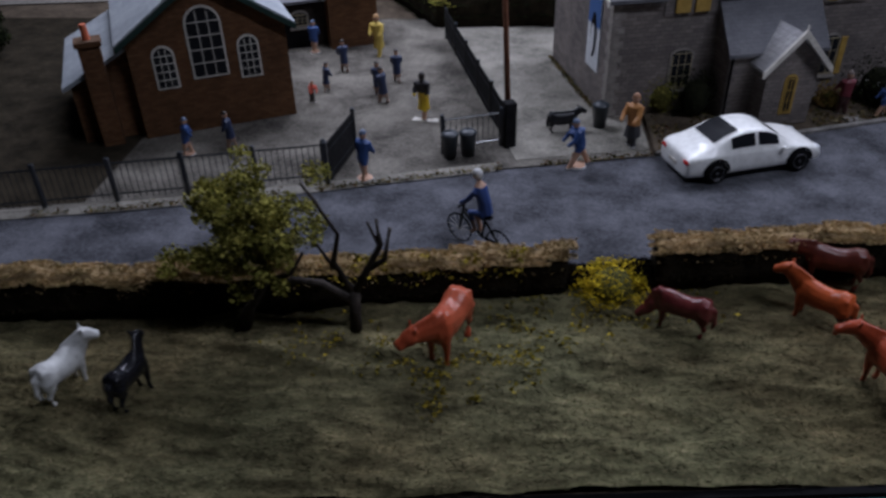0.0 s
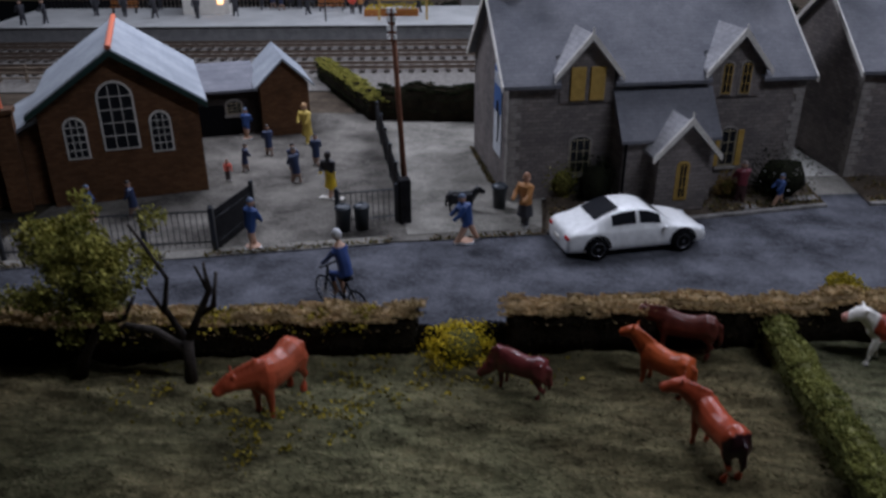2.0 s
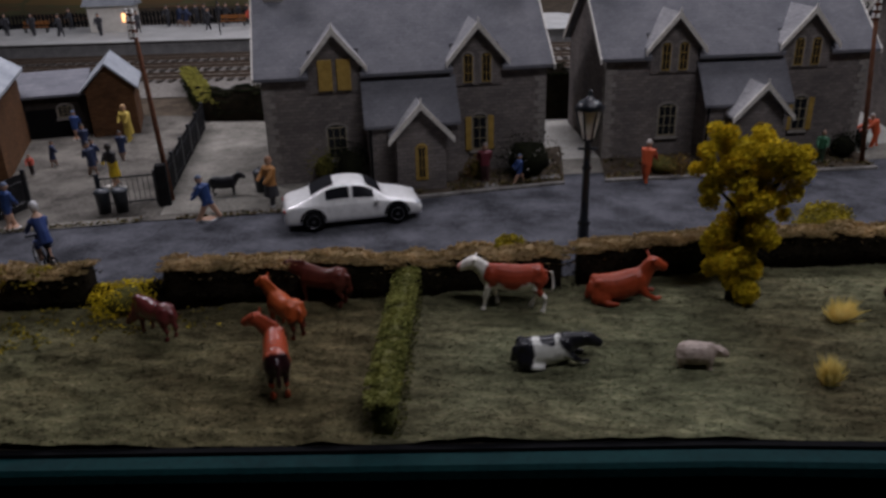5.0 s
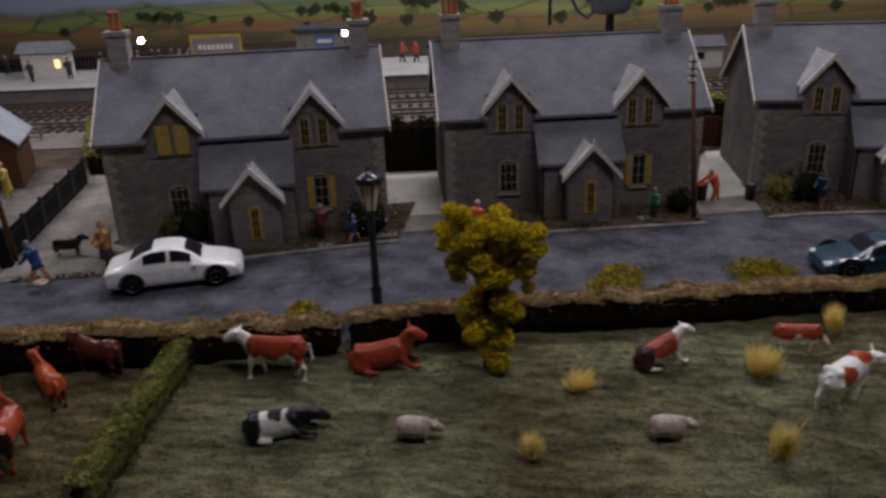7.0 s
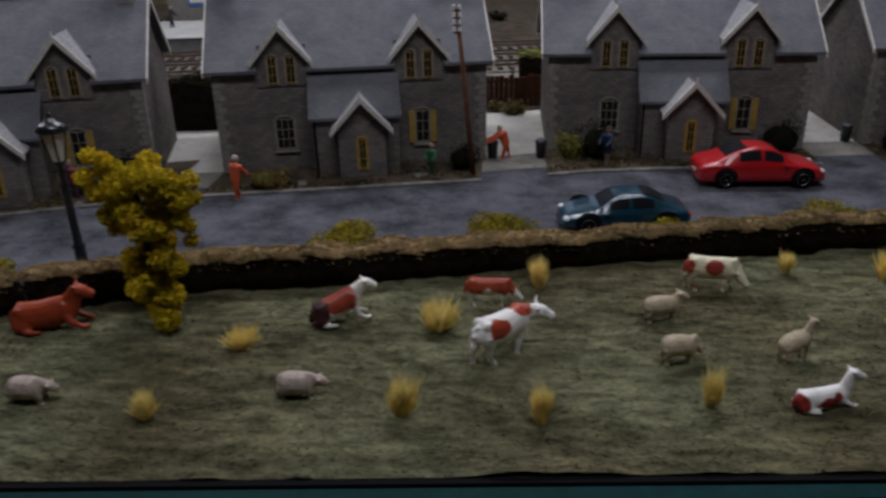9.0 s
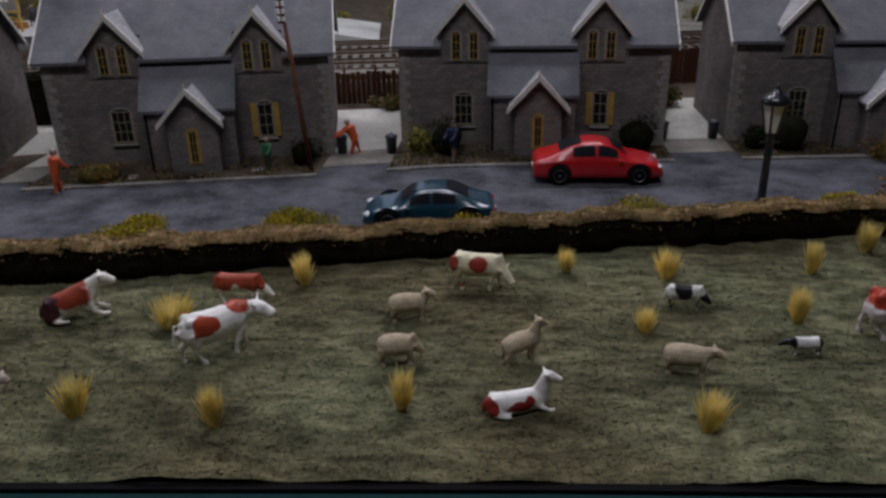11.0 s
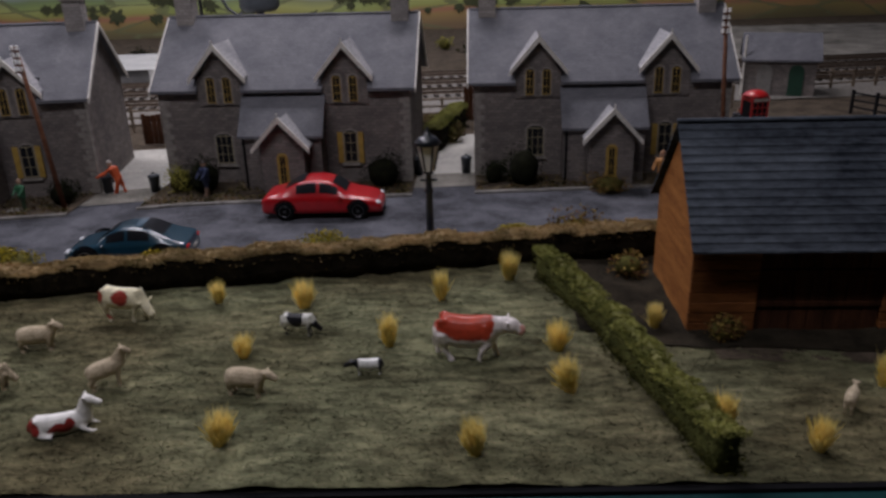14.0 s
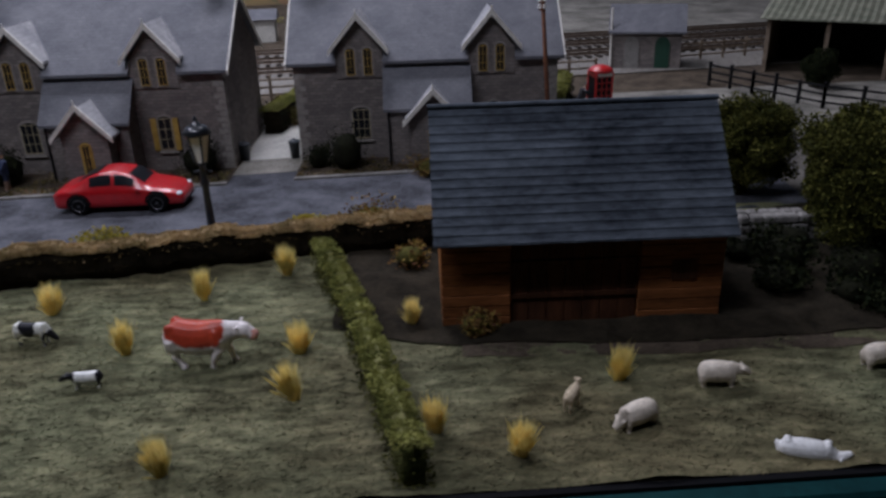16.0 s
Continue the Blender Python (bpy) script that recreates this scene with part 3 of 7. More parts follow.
def school(x, y, rz):
    h = thing("school", x, y, 0.45, rz, "brown brick school hall with arched windows and slate roof", "school")
    W, D, E, R = 31.8, 84.0, 42.0, 64.0
    bm = bm_new()
    prism(bm, [(-W, 0, -1), (W, 0, -1), (W, 0, E), (0, 0, R), (-W, 0, E)], (0, D, 0))
    part("wall", bm, RED_BRICK, h)
    for s in (-1, 1):
        bm = bm_new()
        prism(bm, [(0, -3.5, R + 0.6), (s * (W + 4), -3.5, E - 2.0), (s * (W + 4), -3.5, E - 0.4), (0, -3.5, R + 2.2)], (0, D + 7, 0))
        part("roof_slope", bm, SCHOOL_SLATE, h, "pale grey slate roof slope")
        bm = bm_new()
        prism(bm, [(0, -4.2, R + 1.4), (s * (W + 4), -4.2, E - 1.2), (s * (W + 4), -4.2, E - 3.6), (0, -4.2, R - 1.2)], (0, 0.7, 0))
        part("bargeboard", bm, GREEN_DARK, h, "dark green bargeboard")
    bm = bm_new()
    limb(bm, [(0, -4, R + 2.4, 1.3, 0.9), (0, D + 3.6, R + 2.4, 1.3, 0.9)], 8)
    part("ridge_tiles", bm, TERRACOTTA, h, "red clay ridge tiles")
    for wx, z0, z1, w in ((-1.0, 23.5, 51.5, 13.0), (-18.6, 21, 37.5, 7.4), (15.4, 21, 37.5, 7.4)):
        bm = bm_new()
        arched(bm, wx, -0.5, 0.3, z0, z1, w, 12, 0.8)
        win = part("window", bm, PALE_PAINT, h, "cream arched window surround")
        part("pane", arched(bm_new(), wx, -0.75, -0.55, z0, z1, w), GLASS_DARK, win)
        bars = bm_new()
        n = 3
        for i in range(1, n):
            xx = wx - w / 2 + w * i / n
            box(bars, xx - 0.16, xx + 0.16, -1.1, -0.78, z0, z1 - (0.6 if w < 10 else 1.0))
        for i in range(1, 5):
            zz = z0 + (z1 - z0) * i / 5
            half = w / 2 if zz < z1 - w / 2 else math.sqrt(max(0.1, (w / 2) ** 2 - (zz - z1 + w / 2) ** 2))
            box(bars, wx - half, wx + half, -1.05, -0.8, zz - 0.16, zz + 0.16)
        part("glazing", bars, PALE_PAINT, win)
    # lower side wing with its own gable end and brick stack
    bm = bm_new()
    prism(bm, [(-W - 24, 6, -1), (-W, 6, -1), (-W, 6, 36), (-W - 24, 6, 24)], (0, 60, 0))
    w2 = part("side_wing", bm, RED_BRICK, h)
    bm = bm_new()
    prism(bm, [(-W - 27, 2, 24), (-W - 0.3, 2, 37.2), (-W - 0.3, 2, 38.8), (-W - 27, 2, 25.6)], (0, 67, 0))
    part("roof_slope", bm, SCHOOL_SLATE, w2)
    bm = bm_new()
    box(bm, -W - 17, -W - 9, -1, 5.9, -1, 42)
    box(bm, -W - 18, -W - 8, -2, 6.5, 42, 44)
    part("chimney", bm, RED_BRICK, w2, "brown brick chimney stack")
    bm = bm_new()
    limb(bm, [(-W - 13, 2, 44, 1.5), (-W - 13, 2, 50, 1.2)], 8)
    part("chimney_pot", bm, TERRACOTTA, w2)
    return h


SCHOOL_SLATE = masonry("pale_slate", ((0.27, 0.295, 0.32), (0.3, 0.325, 0.35)), (0.26, 0.28, 0.305), 0.003, 0.002, 0.02, 0.7, 0.3)
GREEN_DARK = plain("dark_green_paint", (0.012, 0.035, 0.028), 0.5)
school(-117.0, 276.5, 25.8)


def hut(x, y, rz):
    h = thing("hut", x, y, 0.4, rz, "small brown brick hut with a dark lean-to in the yard", "hut")
    bm = bm_new()
    prism(bm, [(-13, 0, -1), (13, 0, -1), (13, 0, 28), (0, 0, 41), (-13, 0, 28)], (0, 46, 0))
    part("wall", bm, RED_BRICK, h)
    gable_roof(h, 0, -3, 49, 41.6, 16, 15.2, 1.3, SCHOOL_SLATE, "pale slate roof slope")
    bm = bm_new()
    prism(bm, [(-62, 10, -1), (-13.2, 10, -1), (-13.2, 10, 24), (-62, 10, 24)], (0, 30, 0))
    w = part("lean_to", bm, DARK_WALL, h, "dark boarded lean-to")
    part("roof_slope", prism(bm_new(), [(-64, 6, 24.2), (-13.2, 6, 24.2), (-13.2, 6, 25.6), (-64, 6, 25.6)], (0, 38, 8)), SLATE, w)
    # Flat black panel paints the unlit inside; the lean-to itself is solid.
    part("doorway", box(bm_new(), -48, -22, 9.4, 9.8, 0, 17), SOOT, w, "black panel painted as the dark open shelter front")
    window(w, -27, 9.3, 12, 19, 8, False, 3)
    return h


DARK_WALL = surface("dark_boarding", (0.02, 0.017, 0.015), (0.05, 0.042, 0.036), 200)
hut(-77, 378, 24)


# ---- foliage ----
def flakes(spots, size, rng, up=0.0, long=1.0):
    """Loose little leaf-like triangles and quads at the given places."""
    verts, faces = [], []
    for p in spots:
        a = Vector((rng.gauss(0, 1), rng.gauss(0, 1), rng.gauss(0, 1) + up)).normalized()
        b = a.orthogonal().normalized()
        b.rotate(Matrix.Rotation(rng.random() * 6.28, 3, a))
        s = size * rng.uniform(0.55, 1.35)
        c, i = Vector(p), len(verts)
        for q in (c - b * s * 0.45, c + a * s * 0.4 * long, c + b * s * 0.45, c - a * s * 0.35 * long):
            verts.append(tuple(q))
        faces.append((i, i + 1, i + 2, i + 3))
    return verts, faces


# Hedge tones hold the light: lit tops, and near-black flocks for shaded sides.
LIT_DRY_TOP = leafy("lit_dry_hedge_flock", ((0.29, 0.2, 0.095), (0.4, 0.285, 0.145), (0.48, 0.35, 0.195), (0.34, 0.265, 0.11)))
LIT_DRY_FELT = surface("lit_dry_hedge_felt", (0.2, 0.135, 0.06), (0.47, 0.34, 0.185), 130, 0.95, 1.0, 800, world_space=True)
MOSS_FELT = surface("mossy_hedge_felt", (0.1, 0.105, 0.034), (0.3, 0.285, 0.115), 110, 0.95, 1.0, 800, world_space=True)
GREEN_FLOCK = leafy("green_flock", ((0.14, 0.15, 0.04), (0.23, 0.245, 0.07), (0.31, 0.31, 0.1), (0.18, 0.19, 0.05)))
WEED_FLOCK = leafy("dull_yellow_weed", ((0.12, 0.11, 0.025), (0.26, 0.21, 0.03), (0.44, 0.34, 0.03)))
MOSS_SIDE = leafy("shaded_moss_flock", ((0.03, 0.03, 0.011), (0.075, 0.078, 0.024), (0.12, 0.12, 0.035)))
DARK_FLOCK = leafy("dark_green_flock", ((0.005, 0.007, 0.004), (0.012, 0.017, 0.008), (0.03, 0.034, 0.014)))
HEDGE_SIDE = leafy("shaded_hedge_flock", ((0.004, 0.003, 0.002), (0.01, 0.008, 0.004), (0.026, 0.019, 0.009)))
YELLOW_FLOCK = leafy("yellow_flock", ((0.3, 0.22, 0.01), (0.62, 0.47, 0.018), (0.84, 0.66, 0.035), (0.44, 0.34, 0.016)))
VERGE_FLOCK = leafy("yellow_green_flock", ((0.17, 0.14, 0.012), (0.32, 0.26, 0.02), (0.46, 0.37, 0.04)))
OLIVE_FLOCK = leafy("olive_flock", ((0.1, 0.1, 0.02), (0.24, 0.235, 0.05), (0.4, 0.37, 0.09), (0.17, 0.165, 0.034)))
STRAW = leafy("straw_fibre", ((0.8, 0.64, 0.14), (0.92, 0.77, 0.25), (0.96, 0.87, 0.44), (0.86, 0.7, 0.18)))
thin_leaf(STRAW, 0.5, (0.96, 0.83, 0.34))
thin_leaf(YELLOW_FLOCK, 0.12, (0.8, 0.62, 0.03))
RUSSET_FLOCK = leafy("russet_flock", ((0.1, 0.045, 0.03), (0.2, 0.12, 0.04), (0.26, 0.2, 0.05)))
BARK = surface("dark_bark", (0.02, 0.017, 0.015), (0.06, 0.05, 0.042), 200, 0.9, 0.6)


def hedge(line, x0, x1, height, half, label, top, side, seed, by_y=False, density=3.5, body=None):
    """A trimmed strip hedge that follows a line of (x, y)."""
    rng = random.Random(seed)
    n = max(6, int(abs(x1 - x0) / 2.5))
    bm = bm_new()
    rings, spots, lows = [], [], []
    for i in range(n + 1):
        t = x0 + (x1 - x0) * i / n
        x, y = (along(line, t), t) if by_y else (t, along(line, t))
        end = 0.86 if i in (0, n) else 1.0
        ring = []
        for ox, oz in ((-1, -0.1), (-1.04, 0.35), (-1.02, 0.72), (-0.86, 0.94), (-0.4, 1.02), (0.2, 1.03), (0.75, 0.96), (1.0, 0.72), (1.03, 0.35), (1, -0.1)):
            w = 1 + 0.34 * noise.noise((x * 0.16, y * 0.16 + ox * 2, oz * 3 + seed))
            hh = 1 + 0.2 * noise.noise((x * 0.07, y * 0.07, seed + 5.0)) + 0.14 * noise.noise((x * 0.3, y * 0.3, ox))
            o = ox * half * w * end
            z = oz * height * (hh if oz > 0 else 1)
            p = (x + o, y, z) if by_y else (x, y + o, z)
            ring.append(p)
            step = abs(x1 - x0) / n
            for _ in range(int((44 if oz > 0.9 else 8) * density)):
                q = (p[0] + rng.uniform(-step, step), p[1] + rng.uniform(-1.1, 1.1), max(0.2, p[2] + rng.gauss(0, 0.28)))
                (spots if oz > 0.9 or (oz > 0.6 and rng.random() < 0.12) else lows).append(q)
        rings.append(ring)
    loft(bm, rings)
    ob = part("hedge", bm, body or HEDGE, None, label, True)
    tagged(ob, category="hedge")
    # The crest paints the lit top in a lighter felt than the sides.
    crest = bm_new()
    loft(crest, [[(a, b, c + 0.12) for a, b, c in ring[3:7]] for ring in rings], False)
    felt = LIT_DRY_FELT if top is LIT_DRY_TOP else MOSS_FELT if top is GREEN_FLOCK else None
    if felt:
        part("crest", crest, felt, ob, "dry fibrous crest in a lit tone" if top is LIT_DRY_TOP else "pale mossy crest", True)
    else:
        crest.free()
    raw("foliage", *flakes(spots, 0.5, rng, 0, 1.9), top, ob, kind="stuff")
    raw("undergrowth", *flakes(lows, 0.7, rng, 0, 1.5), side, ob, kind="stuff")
    return ob


hedge(HEDGE_LINE, -315, 24, 13.5, 5.2, "long clipped roadside hedge with a lit dry brown top and shaded sides", LIT_DRY_TOP, HEDGE_SIDE, 1)
hedge(HEDGE_LINE, 50, 179, 14.2, 5.2, "clipped roadside hedge with a lit brown top and shaded sides", LIT_DRY_TOP, HEDGE_SIDE, 2)
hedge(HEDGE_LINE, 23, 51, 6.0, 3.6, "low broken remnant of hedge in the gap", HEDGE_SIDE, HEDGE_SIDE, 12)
hedge(HEDGE_LINE, 184, 640, 12.4, 4.8, "low roadside hedge with a lit dry straw-brown top and shaded sides", LIT_DRY_TOP, HEDGE_SIDE, 3)
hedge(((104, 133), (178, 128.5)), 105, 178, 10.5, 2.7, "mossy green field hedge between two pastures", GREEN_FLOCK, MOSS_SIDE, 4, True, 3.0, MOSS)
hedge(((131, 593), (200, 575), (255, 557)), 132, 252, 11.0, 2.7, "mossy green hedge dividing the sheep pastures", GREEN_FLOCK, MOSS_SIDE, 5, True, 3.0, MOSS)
hedge(((-90, 414), (25, 418)), -30, 42, 20.0, 6, "dark green hedge behind the side yard", DARK_FLOCK, DARK_FLOCK, 6)
hedge(((408, -30), (520, -92)), 410, 520, 15.0, 5.5, "tall hedge with an olive top and dark sides running to the railway", OLIVE_FLOCK, DARK_FLOCK, 7, True)
hedge(((100, 415), (300, 437)), 130, 224, 28.0, 7, "tall dark garden hedge behind two cottages", DARK_FLOCK, DARK_FLOCK, 8)
hedge(((300, 500), (420, 512)), 354, 384, 29.0, 6, "tall green garden hedge above a board fence", GREEN_FLOCK, DARK_FLOCK, 13)
hedge(((440, 505), (520, 520)), 440, 515, 15.0, 5, "pale green garden hedge behind the cottages", GREEN_FLOCK, DARK_FLOCK, 9, True)
hedge(((430, 668), (520, 690)), 440, 520, 15.0, 5, "green garden hedge beside the last cottage", GREEN_FLOCK, DARK_FLOCK, 10, True)


def bush(name, x, y, z, r, h, mat, label, seed, n=700, size=1.1, group=""):
    """A low shrub: an uneven core with a shell of small flakes."""
    rng = random.Random(seed)
    ob = thing(name, x, y, z, rng.uniform(0, 360), label, "bush", group)
    spots = []
    lobes = [(rng.uniform(-0.5, 0.5) * r, rng.uniform(-0.5, 0.5) * r, rng.uniform(0.3, 0.72) * h, rng.uniform(0.42, 0.7)) for _ in range(7)]
    for _ in range(n):
        lx, ly, lz, k = rng.choice(lobes)
        d = Vector((rng.gauss(0, 1), rng.gauss(0, 1), rng.gauss(0, 1))).normalized() * rng.uniform(0.6, 1.05)
        spots.append((lx + d.x * r * k, ly + d.y * r * k, max(0.1, lz + d.z * h * 0.45)))
    raw("foliage", *flakes(spots, size, rng), mat, ob, kind="stuff")
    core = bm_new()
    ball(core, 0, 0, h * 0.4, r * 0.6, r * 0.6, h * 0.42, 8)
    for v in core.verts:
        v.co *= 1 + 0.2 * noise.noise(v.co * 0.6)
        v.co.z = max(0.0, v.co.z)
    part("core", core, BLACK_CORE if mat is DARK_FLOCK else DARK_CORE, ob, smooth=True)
    return ob


# The near-black core puts the shade inside dark bushes into the colour.
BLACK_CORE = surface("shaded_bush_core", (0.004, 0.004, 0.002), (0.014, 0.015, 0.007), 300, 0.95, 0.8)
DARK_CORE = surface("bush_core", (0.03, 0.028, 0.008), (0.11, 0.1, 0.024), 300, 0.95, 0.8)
bush("bush", 37, 164, 0, 12, 10, YELLOW_FLOCK, "straggly yellow bush in the hedge gap", 11, 3000, 0.9)
for i, (bx, by, r, h) in enumerate(((280, 242, 12, 10), (344, 254, 14, 11), (161, 210, 7, 9), (473, 270, 14, 11), (404, 256, 6, 10), (551, 279, 9, 12))):
    bush("verge_bush", bx, by, 0.3, r * 1.2, h * 0.85, VERGE_FLOCK, "yellow-green verge bush beside the road", 30 + i, 4200, 1.0, "verge bushes")
bush("bramble", 572, 279, 0.2, 17, 14, RUSSET_FLOCK, "brown and yellow bramble beside the barn", 41, 900, 1.5)
bush("bramble", 590, 250, 0.2, 9, 9, RUSSET_FLOCK, "brown and yellow bramble beside the barn", 42, 400, 1.5)
for i, (bx, by, r, h, m, l) in enumerate((
        (71, 296, 6, 11, OLIVE_FLOCK, "olive shrub against the cottage wall"), (84, 292, 7.5, 14, DARK_FLOCK, "round dark green garden shrub"),
        (167, 308, 12, 14, DARK_FLOCK, "dark garden shrub with pale flowers"), (143, 302, 5, 7, RUSSET_FLOCK, "small russet plant by the porch"),
        (231, 315, 9, 6, RUSSET_FLOCK, "low brown flower bed planting"), (322, 342, 7, 9, DARK_FLOCK, "dark shrub at the cottage corner"),
        (376, 362, 7, 9, OLIVE_FLOCK, "olive shrub beside the drive"), (390, 360, 9, 13, DARK_FLOCK, "dark evergreen shrub by the window"),
        (483, 366, 10, 13, DARK_FLOCK, "dark round shrub at the cottage corner"), (556, 366, 9, 16, DARK_FLOCK, "dark conical evergreen by the window"),
        (541, 371, 6, 8, DARK_FLOCK, "low dark garden shrub"), (598, 354, 9, 6, RUSSET_FLOCK, "low russet garden plant"), (611, 199, 5, 6, RUSSET_FLOCK, "small brown bush against the barn"))):
    bush("shrub", bx, by, 1.0 if by > 280 else 0.0, r * 1.4, h * 1.4, m, l, 50 + i, 1000, 1.1, "garden shrubs")


# rough planting, moss and litter on the garden soil and along the yard edges
LITTER = leafy("garden_litter", ((0.02, 0.018, 0.01), (0.07, 0.07, 0.022), (0.16, 0.13, 0.05), (0.1, 0.05, 0.028), (0.26, 0.23, 0.14)))
lt_rng = random.Random(61)
for x0, x1 in ((64, 184), (203, 332), (364, 499), (531, 690)):
    spots = []
    for _ in range(3200):
        gx, d = lt_rng.uniform(x0 + 1, x1 - 1), 2.5 + 34 * lt_rng.random() ** 1.4
        if noise.noise((gx * 0.06, d * 0.12, 4.0)) > -0.12:
            spots.append((gx, along(KERB_LINE, gx) + d, 1.5 + abs(lt_rng.gauss(0, 0.7))))
    tagged(raw("garden_litter", *flakes(spots, 1.0, lt_rng, 0, 1.5), LITTER, kind="stuff"), "dark leaves, moss and litter in a front garden", "plants")
spots = []
for _ in range(2600):
    gx = lt_rng.uniform(-300, 62)
    d = abs(lt_rng.gauss(0, 2.2)) - 1
    if noise.noise((gx * 0.05, 1.0, 8.0)) > -0.15:
        spots.append((gx, along(KERB_LINE, gx) + d, 1.0 + lt_rng.random() * 0.6))
for _ in range(900):
    k = lt_rng.random()
    spots.append((46.5 - 19 * k + lt_rng.gauss(-1.2, 0.9), 290 + 73 * k, 0.8 + abs(lt_rng.gauss(0, 0.6))))
tagged(raw("edge_moss", *flakes(spots, 0.9, lt_rng, 0, 1.4), LITTER, kind="stuff"), "ragged moss and weeds along the yard edges", "weeds")


# straggling yellow weeds in the horses' pasture
spots = []
for wx, wy, sp, n in ((-14, 128, 7, 150), (4, 132, 9, 170), (-6, 117, 5, 90), (22, 143, 8, 120), (37, 158, 9, 220), (-40, 138, 9, 160), (60, 160, 6, 90), (12, 150, 6, 110)):
    for _ in range(n * 2):
        gx, gy = lt_rng.gauss(wx, sp), lt_rng.gauss(wy, sp * 0.6)
        if gy < along(HEDGE_LINE, gx) - 6 and noise.noise((gx * 0.12, gy * 0.2, 6.0)) > 0.0:
            spots.append((gx, gy, turf_z(gx, gy) + abs(lt_rng.gauss(0.2, 0.8))))
for _ in range(2600):
    gx = lt_rng.uniform(-66, 12)
    gy = along(HEDGE_LINE, gx) + lt_rng.gauss(-1.5, 2.4)
    spots.append((gx, gy, 13.4 - 0.25 * (gy - along(HEDGE_LINE, gx)) ** 2 * 0.2 + lt_rng.gauss(0, 0.5)))
tagged(raw("yellow_weeds", *flakes(spots, 1.0, lt_rng, 0, 1.8), WEED_FLOCK, kind="stuff"), "straggling yellow-green weeds in the pasture", "weeds")


def tuft(x, y, h, lean, seed, wide=1.0):
    rng = random.Random(seed)
    verts, faces = [], []
    for _ in range(480):
        a, r = rng.random() * 6.28, rng.random() ** 0.5 * 1.35 * wide
        bx, by = r * math.cos(a), r * math.sin(a)
        hh = h * 1.1 * rng.uniform(0.4, 1.15)
        sp = 1.8 if wide < 1.4 else 2.4
        tx, ty = bx * sp + rng.gauss(0, 1.15) + lean * 1.4 * rng.random(), by * sp + rng.gauss(0, 1.15)
        w = rng.uniform(0.07, 0.16)
        i = len(verts)
        ca, sa = math.cos(a + 1.6) * w, math.sin(a + 1.6) * w
        verts += [(bx - ca, by - sa, -0.3), (bx + ca, by + sa, -0.3), ((bx + tx) / 2 + ca, (by + ty) / 2 + sa, hh * 0.6), (tx, ty, hh), ((bx + tx) / 2 - ca, (by + ty) / 2 - sa, hh * 0.6)]
        faces.append((i, i + 1, i + 2, i + 3, i + 4))
    ob = raw("grass_tuft", verts, faces, STRAW, None, "tuft of dry straw-yellow grass in the pasture")
    ob.matrix_basis = put(x, y, turf_z(x, y), rng.uniform(-20, 20))
    return tagged(ob, "", "grass tuft", "dry grass tufts")


for i, (tx, ty, th, lean, wd) in enumerate((
        (262, 171, 6, 2, 1.5), (248, 136, 7, 0, 1.0), (315, 139, 10, 1, 1.2), (321, 184, 9, 2, 1.8), (354, 214, 10, 0, 1.1), (351, 137, 10, 0, 0.9),
        (395, 146, 10, 1, 0.8), (440, 225, 7, 0, 0.8), (472, 221, 9, 0, 1.3), (460, 187, 7, 0, 0.9), (505, 195, 10, 0, 0.9), (520, 228, 10, 0, 0.8),
        (545, 247, 10, 0, 1.1), (467, 141, 9, 1, 1.2), (533, 139, 9, -1, 1.0), (558, 191, 9, 0, 1.2), (560, 168, 10, -3, 0.9), (591, 207, 8, 0, 0.8),
        (598, 151, 9, -1, 1.0), (648, 172, 9, 1, 1.0), (618, 141, 8, 0, 1.0)
        )):
    tuft(tx, ty, th, lean, 100 + i, wd)


def grass(name, near, far, x0, x1, n, seed, mat=None):
    """Short turf fibres over a field; nobody could count them."""
    rng = np.random.default_rng(seed)
    xs, fy = rng.uniform(x0, x1, n), rng.random(n)
    verts, faces = [], []
    for x, f in zip(xs, fy):
        a, b = (along(near, x) if isinstance(near, tuple) else near), (along(far, x) if isinstance(far, tuple) else far)
        y = a + (b - a) * f
        z = turf_z(x, y) - 0.12
        if x > 588 and y > 194 + 8 * noise.noise((x * 0.05, y * 0.05, 0.5)):
            continue
        an, ln, w = rng.normal(0, 1.0), rng.uniform(0.3, 0.95), rng.uniform(0.1, 0.22)
        c, s, i = math.cos(an), math.sin(an), len(verts)
        t0, t1 = rng.normal(0, 0.17), rng.normal(0, 0.09)
        verts += [(x - c * ln, y - s * ln, z + 0.25 - t0), (x + s * w, y - c * w, z + 0.25 - t1), (x + c * ln, y + s * ln, z + 0.3 + t0), (x - s * w, y + c * w, z + 0.25 + t1)]
        faces.append((i, i + 1, i + 2, i + 3))
    ob = raw(name, verts, faces, mat or TURF_FIBRE, kind="stuff")
    return tagged(ob, "short olive and tan turf fibres on the pasture", "grass")


grass("turf_fibres", FRONT, shifted(HEDGE_LINE, -4), -160, 130, 65000, 4, BROWN_FIBRE)
grass("turf_fibres", FRONT, shifted(HEDGE_LINE, -4), 130, 600, 105000, 5)
grass("turf_fibres", FRONT, 300.0, 600, 800, 45000, 6)


